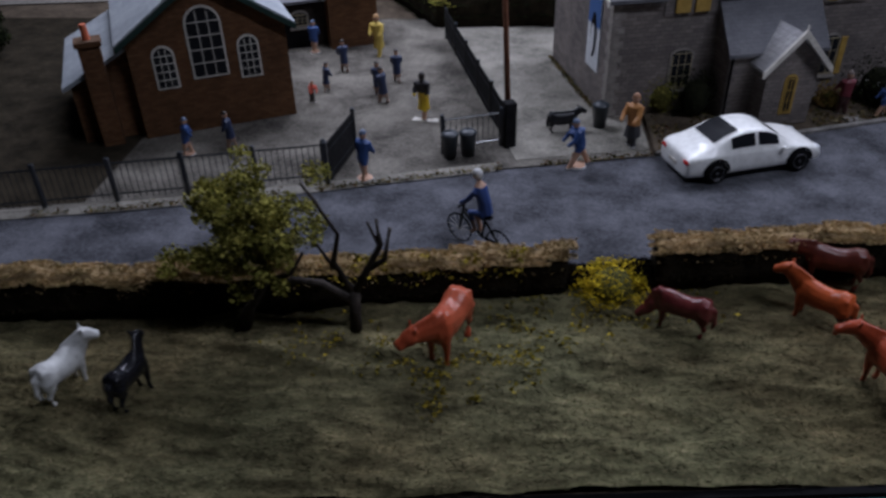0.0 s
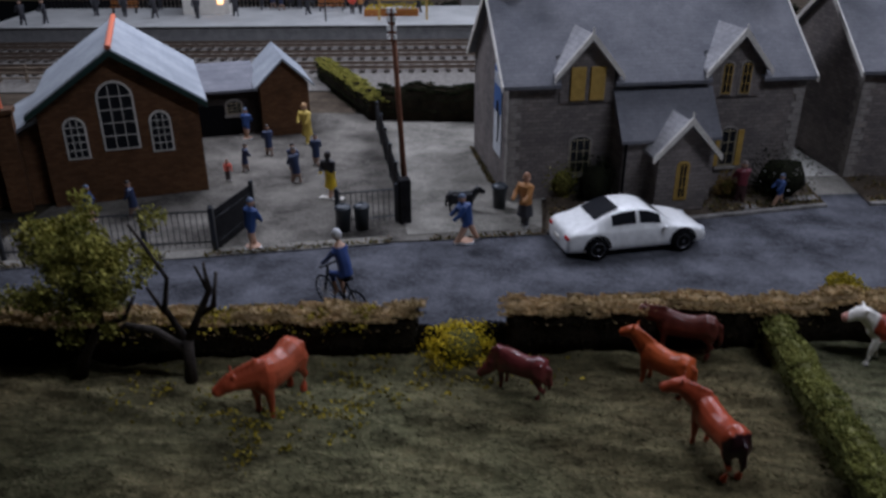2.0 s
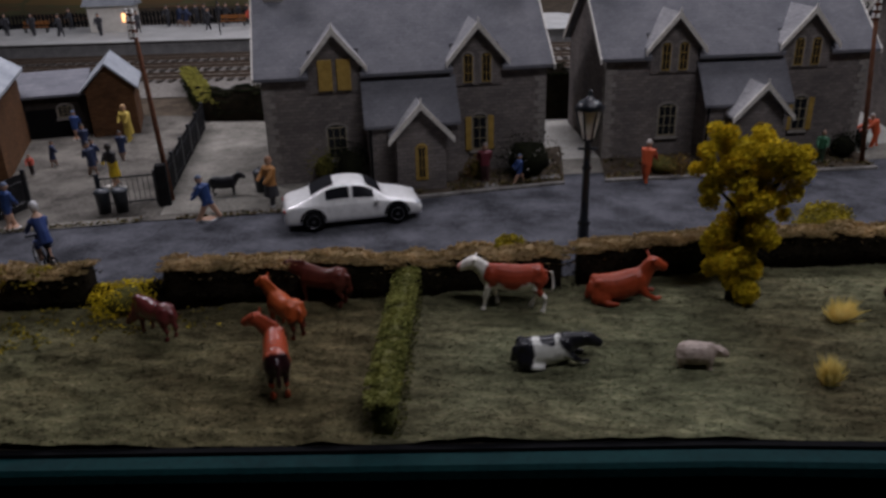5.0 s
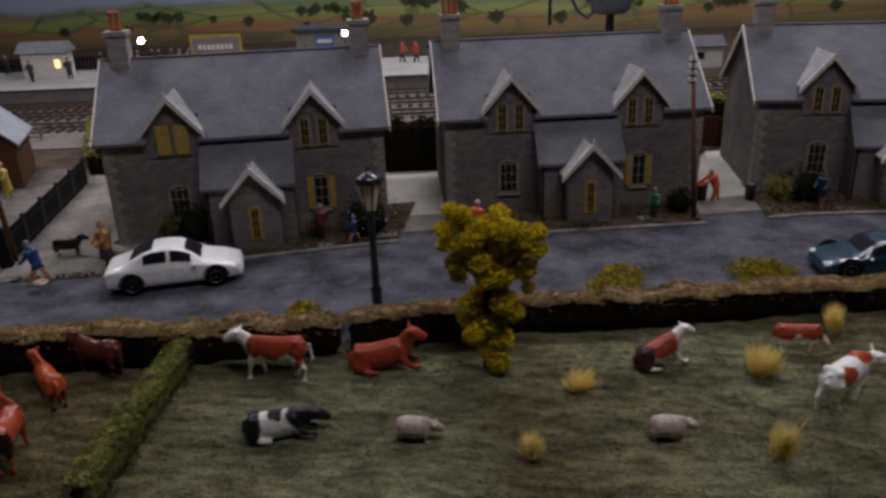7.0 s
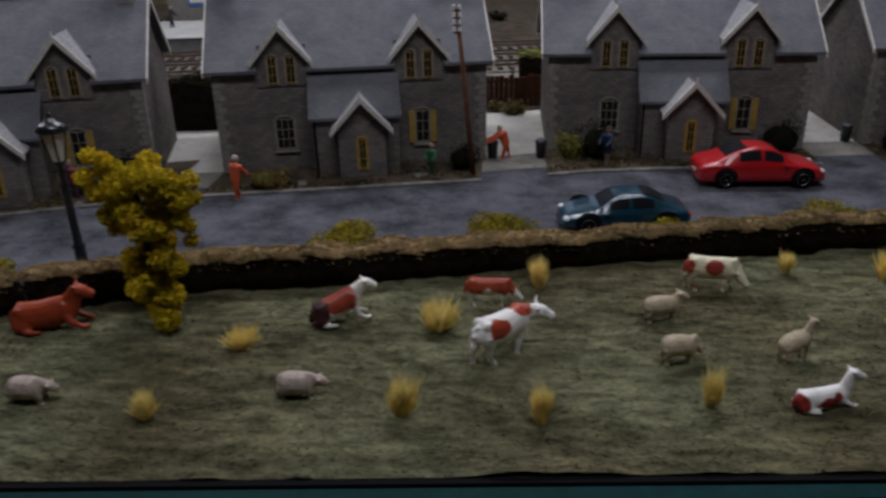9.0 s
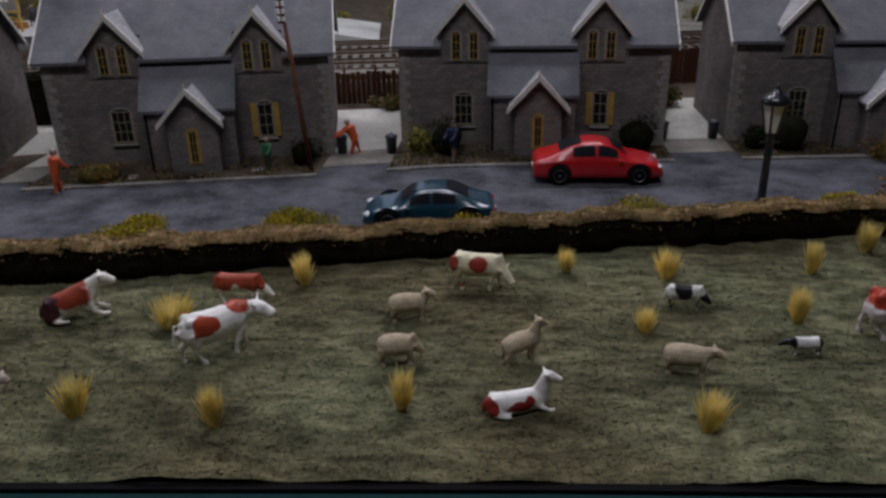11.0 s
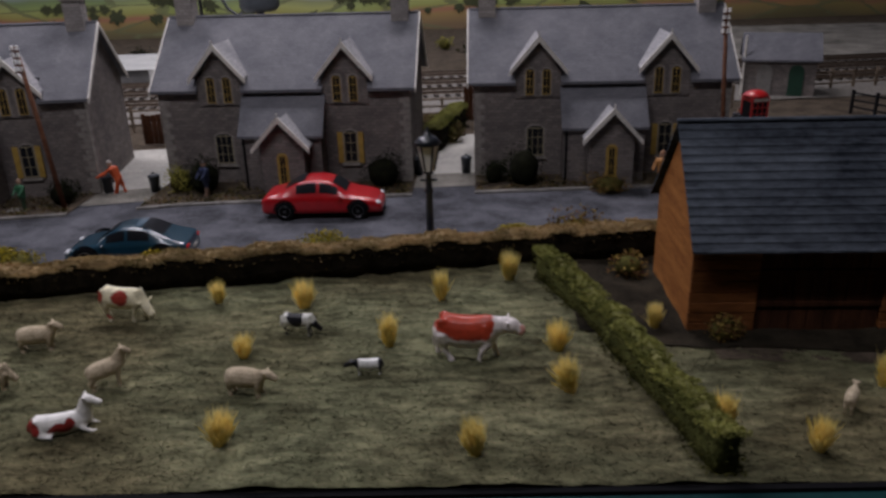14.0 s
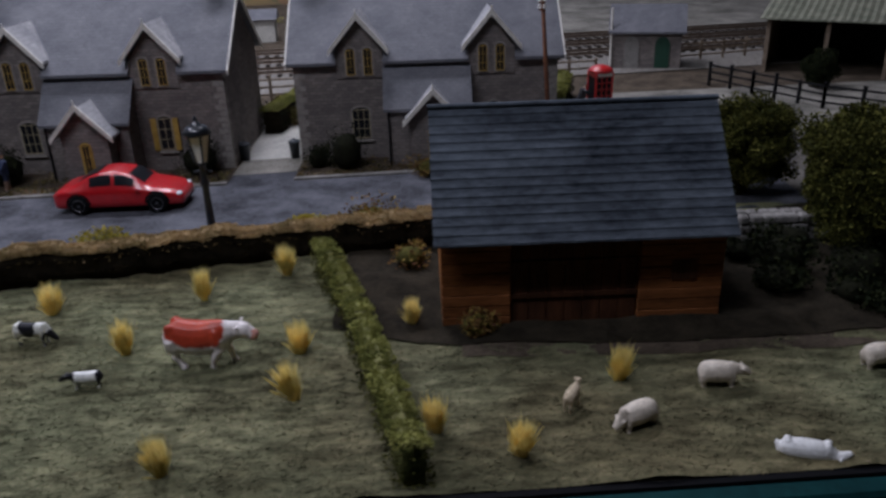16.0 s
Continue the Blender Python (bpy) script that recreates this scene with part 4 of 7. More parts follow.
# ---- trees ----
def tree(name, x, y, rz, label, trunk, clumps, mat, seed, n=55, size=1.5):
    """trunk: limbs as station lists; clumps: (x, y, z, r) masses of flakes."""
    rng = random.Random(seed)
    ob = thing(name, x, y, 0, rz, label, "tree")
    bm = bm_new()
    limb(bm, trunk[0], 8)
    tr = part("trunk", bm, BARK, ob, smooth=True)
    for st in trunk[1:]:
        part("branch", limb(bm_new(), st, 6), BARK, tr, smooth=True)
    if clumps:
        spots = []
        for cx, cy, cz, r in clumps:
            for _ in range(int(n * r * r / 9) + 8):
                d = Vector((rng.gauss(0, 1), rng.gauss(0, 1), rng.gauss(0, 0.8))).normalized() * r * rng.random() ** 0.4
                spots.append((cx + d.x, cy + d.y, cz + d.z))
        raw("crown", *flakes(spots, size, rng), mat, ob, kind="stuff")
    return ob


# yellow foam tree in the pasture: a ragged upright mass with arms
rng = random.Random(77)
cl = []
for i in range(26):
    z = 3 + i * 1.55
    k = 1.25 if z < 24 else 1.0
    cl.append((rng.uniform(-6, 6) * k, rng.uniform(-5, 5), z, rng.uniform(2.6, 5.0) * k))
for cx, cz, r in ((-10, 52, 4.5), (-6, 48, 5), (-13, 38, 4), (-9, 41, 5), (-12, 33, 3.5), (8, 50, 5.5), (14, 49, 5), (18, 44, 4.5), (13, 42, 5), (17, 38, 3.5), (9, 46, 5), (0, 50, 5.5), (-3, 45, 5), (7, 26, 5), (11, 22, 4), (5, 54, 4), (-9, 56, 3.2), (-14, 57, 3.0), (-17, 51, 3.2), (-18, 43, 2.8), (-15, 46, 3.2), (21, 49, 3.2), (22, 44, 2.8), (15, 33, 3.2), (17, 29, 2.6), (9, 36, 4.5), (-7, 24, 4), (6, 12, 4)):
    cl.append((cx, rng.uniform(-4, 4), cz, r))
cl = [(a * 0.78, b, c, r * 0.92) for a, b, c, r in cl]
tree("tree", 233, 184, 0, "ragged bright yellow foam tree in the pasture", [[(0, 0, -0.5, 1.6), (0.3, 0, 20, 1.3), (-0.5, 0, 48, 0.6)], [(0, 0, 28, 0.8), (7, 0, 36, 0.6), (14, 1, 45, 0.4)], [(0, 0, 30, 0.8), (-6, 0, 36, 0.6), (-11, 0, 41, 0.3)]], cl, YELLOW_FLOCK, 78, 420, 1.15)
# leaning olive tree by the hedge
rng = random.Random(79)
cl = [(rng.gauss(-1, 9), rng.gauss(0, 5), 33 + rng.gauss(0, 8), rng.uniform(2.4, 4.8)) for _ in range(90)]
tree("tree", -62, 143, 0, "leaning olive-green tree against the roadside hedge", [[(-6, -1, -0.5, 1.5), (-3, 0, 8, 1.3), (3, 0, 18, 1.1), (4, 0, 27, 0.7), (2, 0, 36, 0.4)], [(-8, -1.5, -0.3, 1.0), (-4, -0.5, 8, 0.9), (1, 0, 15, 0.6)], [(2, 0, 17, 0.8), (10, 0, 20, 0.7), (14, 0, 27, 0.5)], [(3, 0, 22, 0.7), (-5, 0, 30, 0.5), (-9, 0, 36, 0.3)]], cl, OLIVE_FLOCK, 80, 110, 1.2)
# dark forked trunk with bare branches
tree("tree", -36, 143, 0, "bare dark forked tree trunk by the hedge", [[(0, 0, -0.5, 2.0), (0.5, 0, 8, 1.6), (1, 0, 15, 1.5)],
      [(1, 0, 14, 1.3), (5, 0, 22, 1.1), (9, 0, 30, 0.9), (8.5, 0, 38, 0.4)], [(5, 0, 22, 0.9), (10, -1, 26, 0.8), (12, -1, 36, 0.5)], [(1, 0, 14, 1.2), (-4, 0, 24, 0.9), (-2, 0, 33, 0.6), (-7, 0, 43, 0.5), (-10, 0, 48, 0.35)],
      [(0.5, 0, 11, 1.2), (-8, 0, 17, 1.1), (-16, 0, 18, 0.9), (-20, 0, 15, 0.6)], [(-4, 0, 22, 0.6), (-8, 0, 30, 0.4)], [(9, 0, 29, 0.6), (6, 0, 37, 0.3)]], [], OLIVE_FLOCK, 81)
rng = random.Random(83)


def round_tree(x, y, r, zc, label, seed, mat):
    rg = random.Random(seed)
    c = []
    for _ in range(95):
        d = Vector((rg.gauss(0, 1), rg.gauss(0, 1), rg.gauss(0, 1))).normalized() * r * rg.uniform(0.35, 0.85)
        c.append((d.x, d.y, zc + d.z * 1.1, r * rg.uniform(0.22, 0.36)))
    return tree("tree", x, y, seed, label, [[(0, 0, -0.5, 1.8), (0.5, 0, zc * 0.5, 1.5), (0, 0, zc, 0.8)], [(0, 0, zc * 0.6, 0.8), (r * 0.5, 0, zc, 0.4)]], c, mat, seed, 150, 1.25)


DEEP_FLOCK = leafy("deep_green_flock", ((0.014, 0.018, 0.005), (0.055, 0.06, 0.014), (0.13, 0.125, 0.03)))
round_tree(753, 250, 27, 29, "dense dark green tree beside the barn", 84, DEEP_FLOCK)
round_tree(737, 316, 22, 21, "full olive-green tree behind the barn", 85, DEEP_FLOCK)
round_tree(862, 512, 13, 14, "small dark round tree by the open shed", 87, DARK_FLOCK)
round_tree(-272, 350, 16, 18, "dark round tree behind the school", 88, DARK_FLOCK)
# Near-black bushes, added to paint in the tree's shadow and dark foliage bottoms.
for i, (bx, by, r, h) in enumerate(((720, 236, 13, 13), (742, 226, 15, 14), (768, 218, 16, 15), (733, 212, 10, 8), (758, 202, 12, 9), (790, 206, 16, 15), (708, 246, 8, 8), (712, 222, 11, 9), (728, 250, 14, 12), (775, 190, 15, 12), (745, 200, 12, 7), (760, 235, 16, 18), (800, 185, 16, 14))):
    bush("shadow_bush", bx, by, 0.0, r, h, DARK_FLOCK, "very dark low bush added for the shadow beneath the tree", 140 + i, 900, 1.5, "undergrowth bushes")


# ---- painted animal figures ----
def hide(name, ground, spots=(), rough=0.42, wob=2.2, seed=0.0, gloss=0.05):
    """Toy paint: a ground colour and brushed spots, each (centre, radii, colour) in millimetres of the figure's own space."""
    m, nodes, links, bsdf = nodes_of(name)
    tc = nodes.new("ShaderNodeTexCoord").outputs["Object"]
    fine = noise_at(nodes, links, tc, 420, 4, 0.6)
    col = ramp(nodes, links, fine, ((0.28, tuple(c * 0.68 for c in ground)), (0.5, ground), (0.75, tuple(min(1, c * 1.1) for c in ground))))
    mp = nodes.new("ShaderNodeMapping")
    mp.inputs["Location"].default_value = (seed, seed * 0.7, -seed)
    links.new(tc, mp.inputs["Vector"])
    edge = nodes.new("ShaderNodeTexNoise")
    edge.inputs["Scale"].default_value, edge.inputs["Detail"].default_value = 260, 2.0
    links.new(mp.outputs["Vector"], edge.inputs["Vector"])
    shift = nodes.new("ShaderNodeVectorMath")
    shift.operation = "MULTIPLY_ADD"
    links.new(edge.outputs["Color"], shift.inputs[0])
    shift.inputs[1].default_value = (wob * MM * 2,) * 3
    links.new(tc, shift.inputs[2])
    for at, radii, tone in spots:
        loc = nodes.new("ShaderNodeMapping")
        loc.vector_type = "TEXTURE"
        loc.inputs["Location"].default_value = tuple((c + wob) * MM for c in at)
        loc.inputs["Scale"].default_value = tuple(r * MM for r in radii)
        links.new(shift.outputs[0], loc.inputs["Vector"])
        ln = nodes.new("ShaderNodeVectorMath")
        ln.operation = "LENGTH"
        links.new(loc.outputs["Vector"], ln.inputs[0])
        fac = nodes.new("ShaderNodeMapRange")
        fac.inputs["From Min"].default_value, fac.inputs["From Max"].default_value = 1.06, 0.94
        links.new(ln.outputs["Value"], fac.inputs["Value"])
        dab = ramp(nodes, links, fine, ((0.3, tuple(c * 0.7 for c in tone)), (0.7, tuple(min(1, c * 1.12) for c in tone))))
        col = mixed(nodes, links, fac.outputs[0], col, dab)
    links.new(col, bsdf.inputs["Base Color"])
    bsdf.inputs["Roughness"].default_value = rough
    bsdf.inputs["Coat Weight"].default_value = gloss
    bsdf.inputs["Coat Roughness"].default_value = 0.25
    bsdf.inputs["Specular IOR Level"].default_value = 0.3
    bumped(nodes, links, bsdf, noise_at(nodes, links, tc, 520, 3), 0.25, 0.0005)
    return m


def beast(name, x, y, heading, label, category, mat, length=30.0, height=15.0, leg=8.5, girth=4.6, head=0.0, turn=0.0, lying=False, long_neck=False, horns=False, tail=True, snout=1.0, stride=0.0, roll=0.0, size=0.8, pitch=0.0, curl=0.0, fat=0.0):
    """A four-legged toy, facing +x. head: how far the head is raised (-1 grazing to 1 high); turn: the head's turn in degrees to its left;
    pitch: how far the forehand is raised; curl: how far the tail swings out; fat: rounder trunk without hips."""
    leg, length, girth = leg * size * 0.85, length * size, girth * size * 1.1
    bm = bm_new()
    L, g = length * 0.36, girth
    zb = leg + g * 0.72 if not lying else g * 0.86
    slim = 0.8 if fat == 0 else 0.95
    tilt = math.tan(radians(pitch))

    def up(p):
        """Raises the forehand about the rump."""
        return Vector((p[0], p[1], p[2] + (p[0] + L) * tilt))

    def tube(stations, n=10):
        return limb(bm, [(*up(st[:3]), *st[3:]) for st in stations], n)

    if category == "horse":
        trunk = ((-1.04, 0.25, 0.3, 0.4), (-0.95, 0.2, 0.66, 0.78), (-0.68, 0.14, 0.86, 0.96), (-0.3, -0.02, 0.78, 0.86), (0.1, -0.06, 0.8, 0.88), (0.5, 0.0, 0.78, 0.98), (0.82, 0.1, 0.66, 0.92), (1.04, 0.1, 0.34, 0.5))
    elif fat:
        trunk = ((-1.06, 0.0, 0.3, 0.35), (-0.95, 0.0, 0.66, 0.72), (-0.7, 0.02, 0.9, 0.94), (-0.25, 0.02, 1.0, 1.04), (0.2, 0.0, 0.98, 1.02), (0.6, 0.0, 0.86, 0.92), (0.88, 0.02, 0.62, 0.68), (1.04, 0.02, 0.32, 0.36))
    else:
        trunk = ((-1.06, 0.32, 0.26, 0.36), (-0.98, 0.22, 0.58, 0.72), (-0.74, 0.08, 0.78, 0.92), (-0.3, -0.1, 0.84, 1.0), (0.1, -0.12, 0.84, 1.0), (0.48, -0.04, 0.74, 0.98), (0.8, 0.06, 0.6, 0.88), (1.02, 0.12, 0.34, 0.52))
    tube([(fx * L, 0, zb + fz * g, rw * g, rh * g) for fx, fz, rw, rh in trunk], 14)
    if not fat:
        for sd in (-1, 1):
            for fx, fz, a, b, c in ((-0.8, 0.6, 0.34, 0.22, 0.3), (-0.78, -0.2, 0.52, 0.32, 0.72), (0.66, -0.05, 0.42, 0.3, 0.72)):
                p = up((fx * L, sd * g * 0.46, zb + fz * g))
                ball(bm, p.x, p.y, p.z, a * g, b * g, c * g, 8)
    nl = length * (0.19 if long_neck else 0.12 if not fat else 0.07)
    a, b = radians(-52 if head < -0.5 else 12 + head * 48), radians(turn)
    n0 = up((L * 0.82, 0, zb + g * 0.28))
    d = Vector((math.cos(a) * math.cos(b), math.cos(a) * math.sin(b), math.sin(a)))
    n1 = n0 + d * (nl + g * 0.5)
    deep = 0.88 if long_neck else 0.78
    limb(bm, [(*(n0 - d * g * 0.4), g * 0.5, g * deep), (*n0, g * 0.46, g * deep * 0.92), (*(n0 * 0.5 + n1 * 0.5), g * 0.4, g * deep * 0.72), (*n1, g * 0.36, g * 0.5)], 10)
    nod = -0.45 if head > -0.5 else -0.85
    h = Vector((math.cos(b) * 0.9, math.sin(b) * 0.9, nod)).normalized()
    hl = length * 0.2 * snout
    limb(bm, [(*(n1 - h * hl * 0.3), g * 0.22), (*(n1 - h * hl * 0.08), g * 0.46, g * 0.44), (*(n1 + h * hl * 0.25), g * 0.44, g * 0.47), (*(n1 + h * hl * 0.62), g * 0.33, g * 0.35), (*(n1 + h * hl * 0.9), g * 0.34, g * 0.31), (*(n1 + h * hl * 1.05), g * 0.2)], 10)
    side = Vector((-math.sin(b), math.cos(b), 0))
    for sd in (-1, 1):
        e = n1 - h * hl * 0.12 + side * sd * g * 0.3 + Vector((0, 0, g * 0.2))
        out, rise = (0.42, 0.16) if category != "horse" else (0.12, 0.5)
        tip = e + side * sd * g * out + Vector((0, 0, g * rise))
        limb(bm, [(*e, 0.42), (*(e * 0.45 + tip * 0.55), 0.5, 0.4), (*tip, 0.22)], 6)
        if horns:
            t2 = e + side * sd * g * 0.5 + Vector((0, 0, g * 0.24))
            t3 = t2 + Vector((0, 0, g * 0.26)) + h * g * 0.12
            limb(bm, [(*e, 0.5), (*t2, 0.46), (*t3, 0.3)], 6)
    if category == "horse":
        back = Vector((-math.sin(a) * math.cos(b), -math.sin(a) * math.sin(b), math.cos(a)))
        for k in range(6):
            p = n0.lerp(n1, 0.1 + 0.19 * k) + back * g * (0.78 - 0.09 * k)
            ball(bm, p.x, p.y, p.z, g * 0.22, g * 0.16, g * 0.24, 6)
    for k, (fx, sd) in enumerate(((0.72, 1), (0.72, -1), (-0.8, 1), (-0.8, -1))):
        lx, w = fx * L, g * 0.44
        front = k < 2
        if lying and not roll:
            p = up((lx, sd * w, zb * 0.7))
            if front:
                limb(bm, [(*p, g * 0.34), (lx + g * 0.3, sd * g * 0.72, g * 0.55, g * 0.24), (lx + g * 0.9, sd * g * 0.7, g * 0.16, g * 0.2), (lx + g * 1.35, sd * g * 0.55, g * 0.16, g * 0.17)], 7)
            else:
                ball(bm, lx + g * 0.15, sd * g * 0.62, g * 0.5, g * 0.66, g * 0.34, g * 0.52, 8)
                limb(bm, [(lx + g * 0.3, sd * g * 0.85, g * 0.24, g * 0.24), (lx + g * 1.0, sd * g * 0.98, g * 0.16, g * 0.17), (lx + g * 1.3, sd * g * 0.95, g * 0.15, g * 0.15)], 7)
            continue
        sw = stride * (1 if k in (0, 3) else -1)
        top = up((lx, sd * w, zb))
        reach = top.z - g * 0.6
        thin = 1.25 if fat else 1.0
        if front:
            st = [(lx, sd * w, top.z, g * 0.36), (lx + 0.05 * leg, sd * w, reach, g * 0.28 * thin), (lx + sw * 0.7, sd * w, reach * 0.52, g * 0.2 * thin), (lx + sw * 0.9, sd * w, reach * 0.2, g * 0.145 * thin), (lx + sw, sd * w, 0.6, g * 0.19 * thin), (lx + sw + 0.3, sd * w, -0.5, g * 0.22 * thin)]
        else:
            st = [(lx, sd * w, top.z, g * 0.46), (lx + 0.12 * leg, sd * w, reach, g * 0.34 * thin), (lx - 0.16 * leg + sw * 0.6, sd * w, reach * 0.56, g * 0.2 * thin), (lx - 0.06 * leg + sw * 0.9, sd * w, reach * 0.22, g * 0.15 * thin), (lx + sw, sd * w, 0.6, g * 0.19 * thin), (lx + sw + 0.3, sd * w, -0.5, g * 0.22 * thin)]
        limb(bm, st, 8)
    if tail:
        r = (0.42, 0.4, 0.62, 0.3) if category != "horse" else (0.5, 0.8, 0.9, 0.3)
        drop = 1.0 if not lying else 0.5
        limb(bm, [(-L * 1.0, 0, zb + g * 0.55, r[0]), (-L * (1.12 + curl), curl * 4, zb + g * (0.35 + curl), r[1]), (-L * (1.16 + curl * 1.1), curl * 6, zb - g * 0.7 * drop, r[2]), (-L * 1.12, curl * 5, zb - g * 1.35 * drop, r[3])], 7)
    lift = turf_z(x, y) if y < 250 else 0.3
    ob = part(name, bm, mat, None, label, True, put(x, y, lift + (g * 0.9 if roll else 0.1), heading, roll))
    rm = ob.modifiers.new("fused", "REMESH")
    rm.mode, rm.voxel_size, rm.use_smooth_shade = "VOXEL", 0.00042 if length > 18 else 0.00032, True
    sm = ob.modifiers.new("softened", "SMOOTH")
    sm.factor, sm.iterations = 0.5, 3
    return tagged(ob, "", category, category + " figures" if category in ("horse", "cow", "sheep", "pig") else "")


CREAM_HAIR, RED_HAIR, INK, NOSE = (0.84, 0.8, 0.72), (0.34, 0.05, 0.02), (0.012, 0.012, 0.016), (0.6, 0.3, 0.24)
GREY_HORSE = hide("white_horse_paint", (0.62, 0.62, 0.6), (), 0.45)
BLACK_HORSE = hide("black_horse_paint", (0.012, 0.012, 0.015), (), 0.22, 1.0, 0.0, 0.2)
BLACK_DOG = hide("black_dog_paint", (0.012, 0.012, 0.015), (), 0.3)
RED_BAY = hide("red_bay_paint", (0.4, 0.075, 0.03), (((-3, 0, 12), (9, 7, 5), (0.46, 0.1, 0.045)),), 0.34, 2, 0.3, 0.1)
MAROON = hide("maroon_paint", (0.13, 0.028, 0.026), (), 0.22, 2, 0.2, 0.25)
CHESTNUT = hide("chestnut_paint", (0.44, 0.085, 0.022), (((-8, 0, 3), (3.5, 6, 4), (0.1, 0.02, 0.012)),), 0.36, 2, 0.5, 0.08)
DARK_BAY = hide("dark_bay_paint", (0.1, 0.026, 0.018), (), 0.3, 2, 0.6, 0.12)
BAY_BLACK = hide("bay_with_black_paint", (0.4, 0.07, 0.028), (((-9.5, 0, 9), (4.2, 6, 5), (0.03, 0.01, 0.012)), ((10.5, 0, 18.5), (5.5, 1.5, 4), (0.02, 0.012, 0.014))), 0.28, 1.6, 1.0, 0.1)
RED_COW = hide("red_and_white_paint", CREAM_HAIR, (((0, 0, 13.5), (9.0, 9, 5.2), RED_HAIR), ((-8.5, 0, 11), (2.8, 9, 5.5), RED_HAIR), ((5.5, 0, 12.5), (3.4, 9, 4.6), RED_HAIR), ((-6, 0, 8.0), (1.5, 9, 2.2), CREAM_HAIR), ((-6.5, 4, 4), (3, 3, 3.5), RED_HAIR), ((18, 0, 14), (2.2, 3, 2.2), NOSE)), 0.45, 2.4, 0.31)
PLAIN_RED = hide("plain_red_cow_paint", (0.33, 0.05, 0.016), (((17.2, 0, 15.5), (1.8, 3, 1.8), (0.66, 0.6, 0.55)), ((12.4, 0, 21.5), (3.2, 9, 3.4), (0.06, 0.06, 0.065))), 0.4, 1.2, 0.4)
BELTED = hide("belted_cow_paint", (0.68, 0.68, 0.62), (((-8.2, 0, 5), (4.2, 9, 8), INK), ((10.5, 0, 8), (7.2, 9, 8), INK), ((0.2, 0, 9.2), (2.4, 9, 2.8), INK), ((4.5, 0, 0.2), (4.5, 9, 1.5), (0.68, 0.68, 0.62))), 0.36, 1.6, 2.2)
RED_CALF = hide("red_and_white_calf_paint", CREAM_HAIR, (((0.5, 0, 8.5), (6.2, 8, 4.8), (0.36, 0.06, 0.03)), ((-7, 0, 5), (4.4, 8, 5.0), (0.06, 0.018, 0.02)), ((15.5, 0, 13), (1.8, 3, 1.8), NOSE)), 0.42, 1.8, 0.7)
RED_GRAZER = hide("red_grazer_paint", (0.36, 0.06, 0.028), (((0, 0, 2.2), (14, 6, 3.0), CREAM_HAIR), ((11, 0, 3), (4, 6, 4), CREAM_HAIR), ((0, -3, 6), (1.4, 3, 1.6), CREAM_HAIR)), 0.42, 2.0, 0.9)
RED_COW_B = hide("white_and_red_paint", (0.9, 0.88, 0.83), (((-3.6, -3.5, 12), (4.0, 3.6, 2.9), (0.44, 0.07, 0.03)), ((6.8, 0, 15.2), (3.6, 6, 3.4), (0.46, 0.075, 0.032)), ((-5, 4, 12.5), (3.5, 3, 3.0), (0.44, 0.07, 0.03))), 0.4, 1.6, 1.37)
CREAM_COW = hide("cream_and_red_paint", (0.78, 0.72, 0.5), (((-7.5, 0, 8.5), (2.2, 7, 2.8), (0.34, 0.05, 0.03)), ((0.5, -2.5, 8.8), (2.9, 4, 2.6), (0.34, 0.045, 0.03)), ((-5, 0, 1.6), (3.5, 7, 1.2), (0.3, 0.06, 0.04)), ((11, 0, 2.0), (3, 5, 1.6), (0.06, 0.03, 0.025))), 0.42, 1.6, 2.4)
WHITE_COW = hide("mostly_white_paint", (0.9, 0.88, 0.83), (((-7.0, -2.5, 3), (2.2, 4, 2.6), (0.32, 0.035, 0.03)), ((0.6, -4.2, 2.6), (4.4, 2.6, 1.7), (0.32, 0.035, 0.03)), ((3, -4, 4.2), (2, 2.4, 1.5), (0.32, 0.035, 0.03))), 0.42, 1.5, 1.37)
ORANGE_COW = hide("orange_and_white_paint", (0.76, 0.7, 0.67), (((-1.5, 0, 13.2), (9.8, 9, 6.0), (0.46, 0.055, 0.024)), ((4.5, 0, 12.5), (3.6, 9, 5.0), (0.48, 0.06, 0.026)), ((15.5, 0, 17), (2.0, 6, 1.8), (0.6, 0.24, 0.18)), ((18.0, 0, 10), (2.2, 4, 2.0), NOSE)), 0.38, 2.4, 1.7)
BLACK_WHITE = hide("black_and_white_paint", (0.7, 0.7, 0.64), (((-0.5, 0, 6.5), (2.6, 5, 3.2), INK), ((7.2, 0, 2), (3.5, 5, 3.5), INK), ((-3, 0, 1.4), (2.4, 5, 1.8), INK)), 0.4, 1.4, 3.3)
CALF_WHITE = hide("white_calf_paint", (0.8, 0.8, 0.76), (((5.6, 0, 3.5), (2.6, 4, 3.4), INK), ((-4.2, 0, 3), (1.8, 4, 3), INK)), 0.4, 1.0, 0.4)
FLEECE = surface("fleece_paint", (0.4, 0.32, 0.21), (0.62, 0.52, 0.37), 400, 0.8, 0.8, 1500)
WHITE_PIG = surface("white_pig_paint", (0.52, 0.45, 0.36), (0.74, 0.66, 0.55), 300, 0.6, 0.5)
PINK_PIG = surface("pale_pig_paint", (0.36, 0.27, 0.22), (0.56, 0.46, 0.39), 300, 0.6, 0.5)
SOW_WHITE = surface("white_sow_paint", (0.66, 0.65, 0.62), (0.84, 0.83, 0.8), 300, 0.55, 0.4)

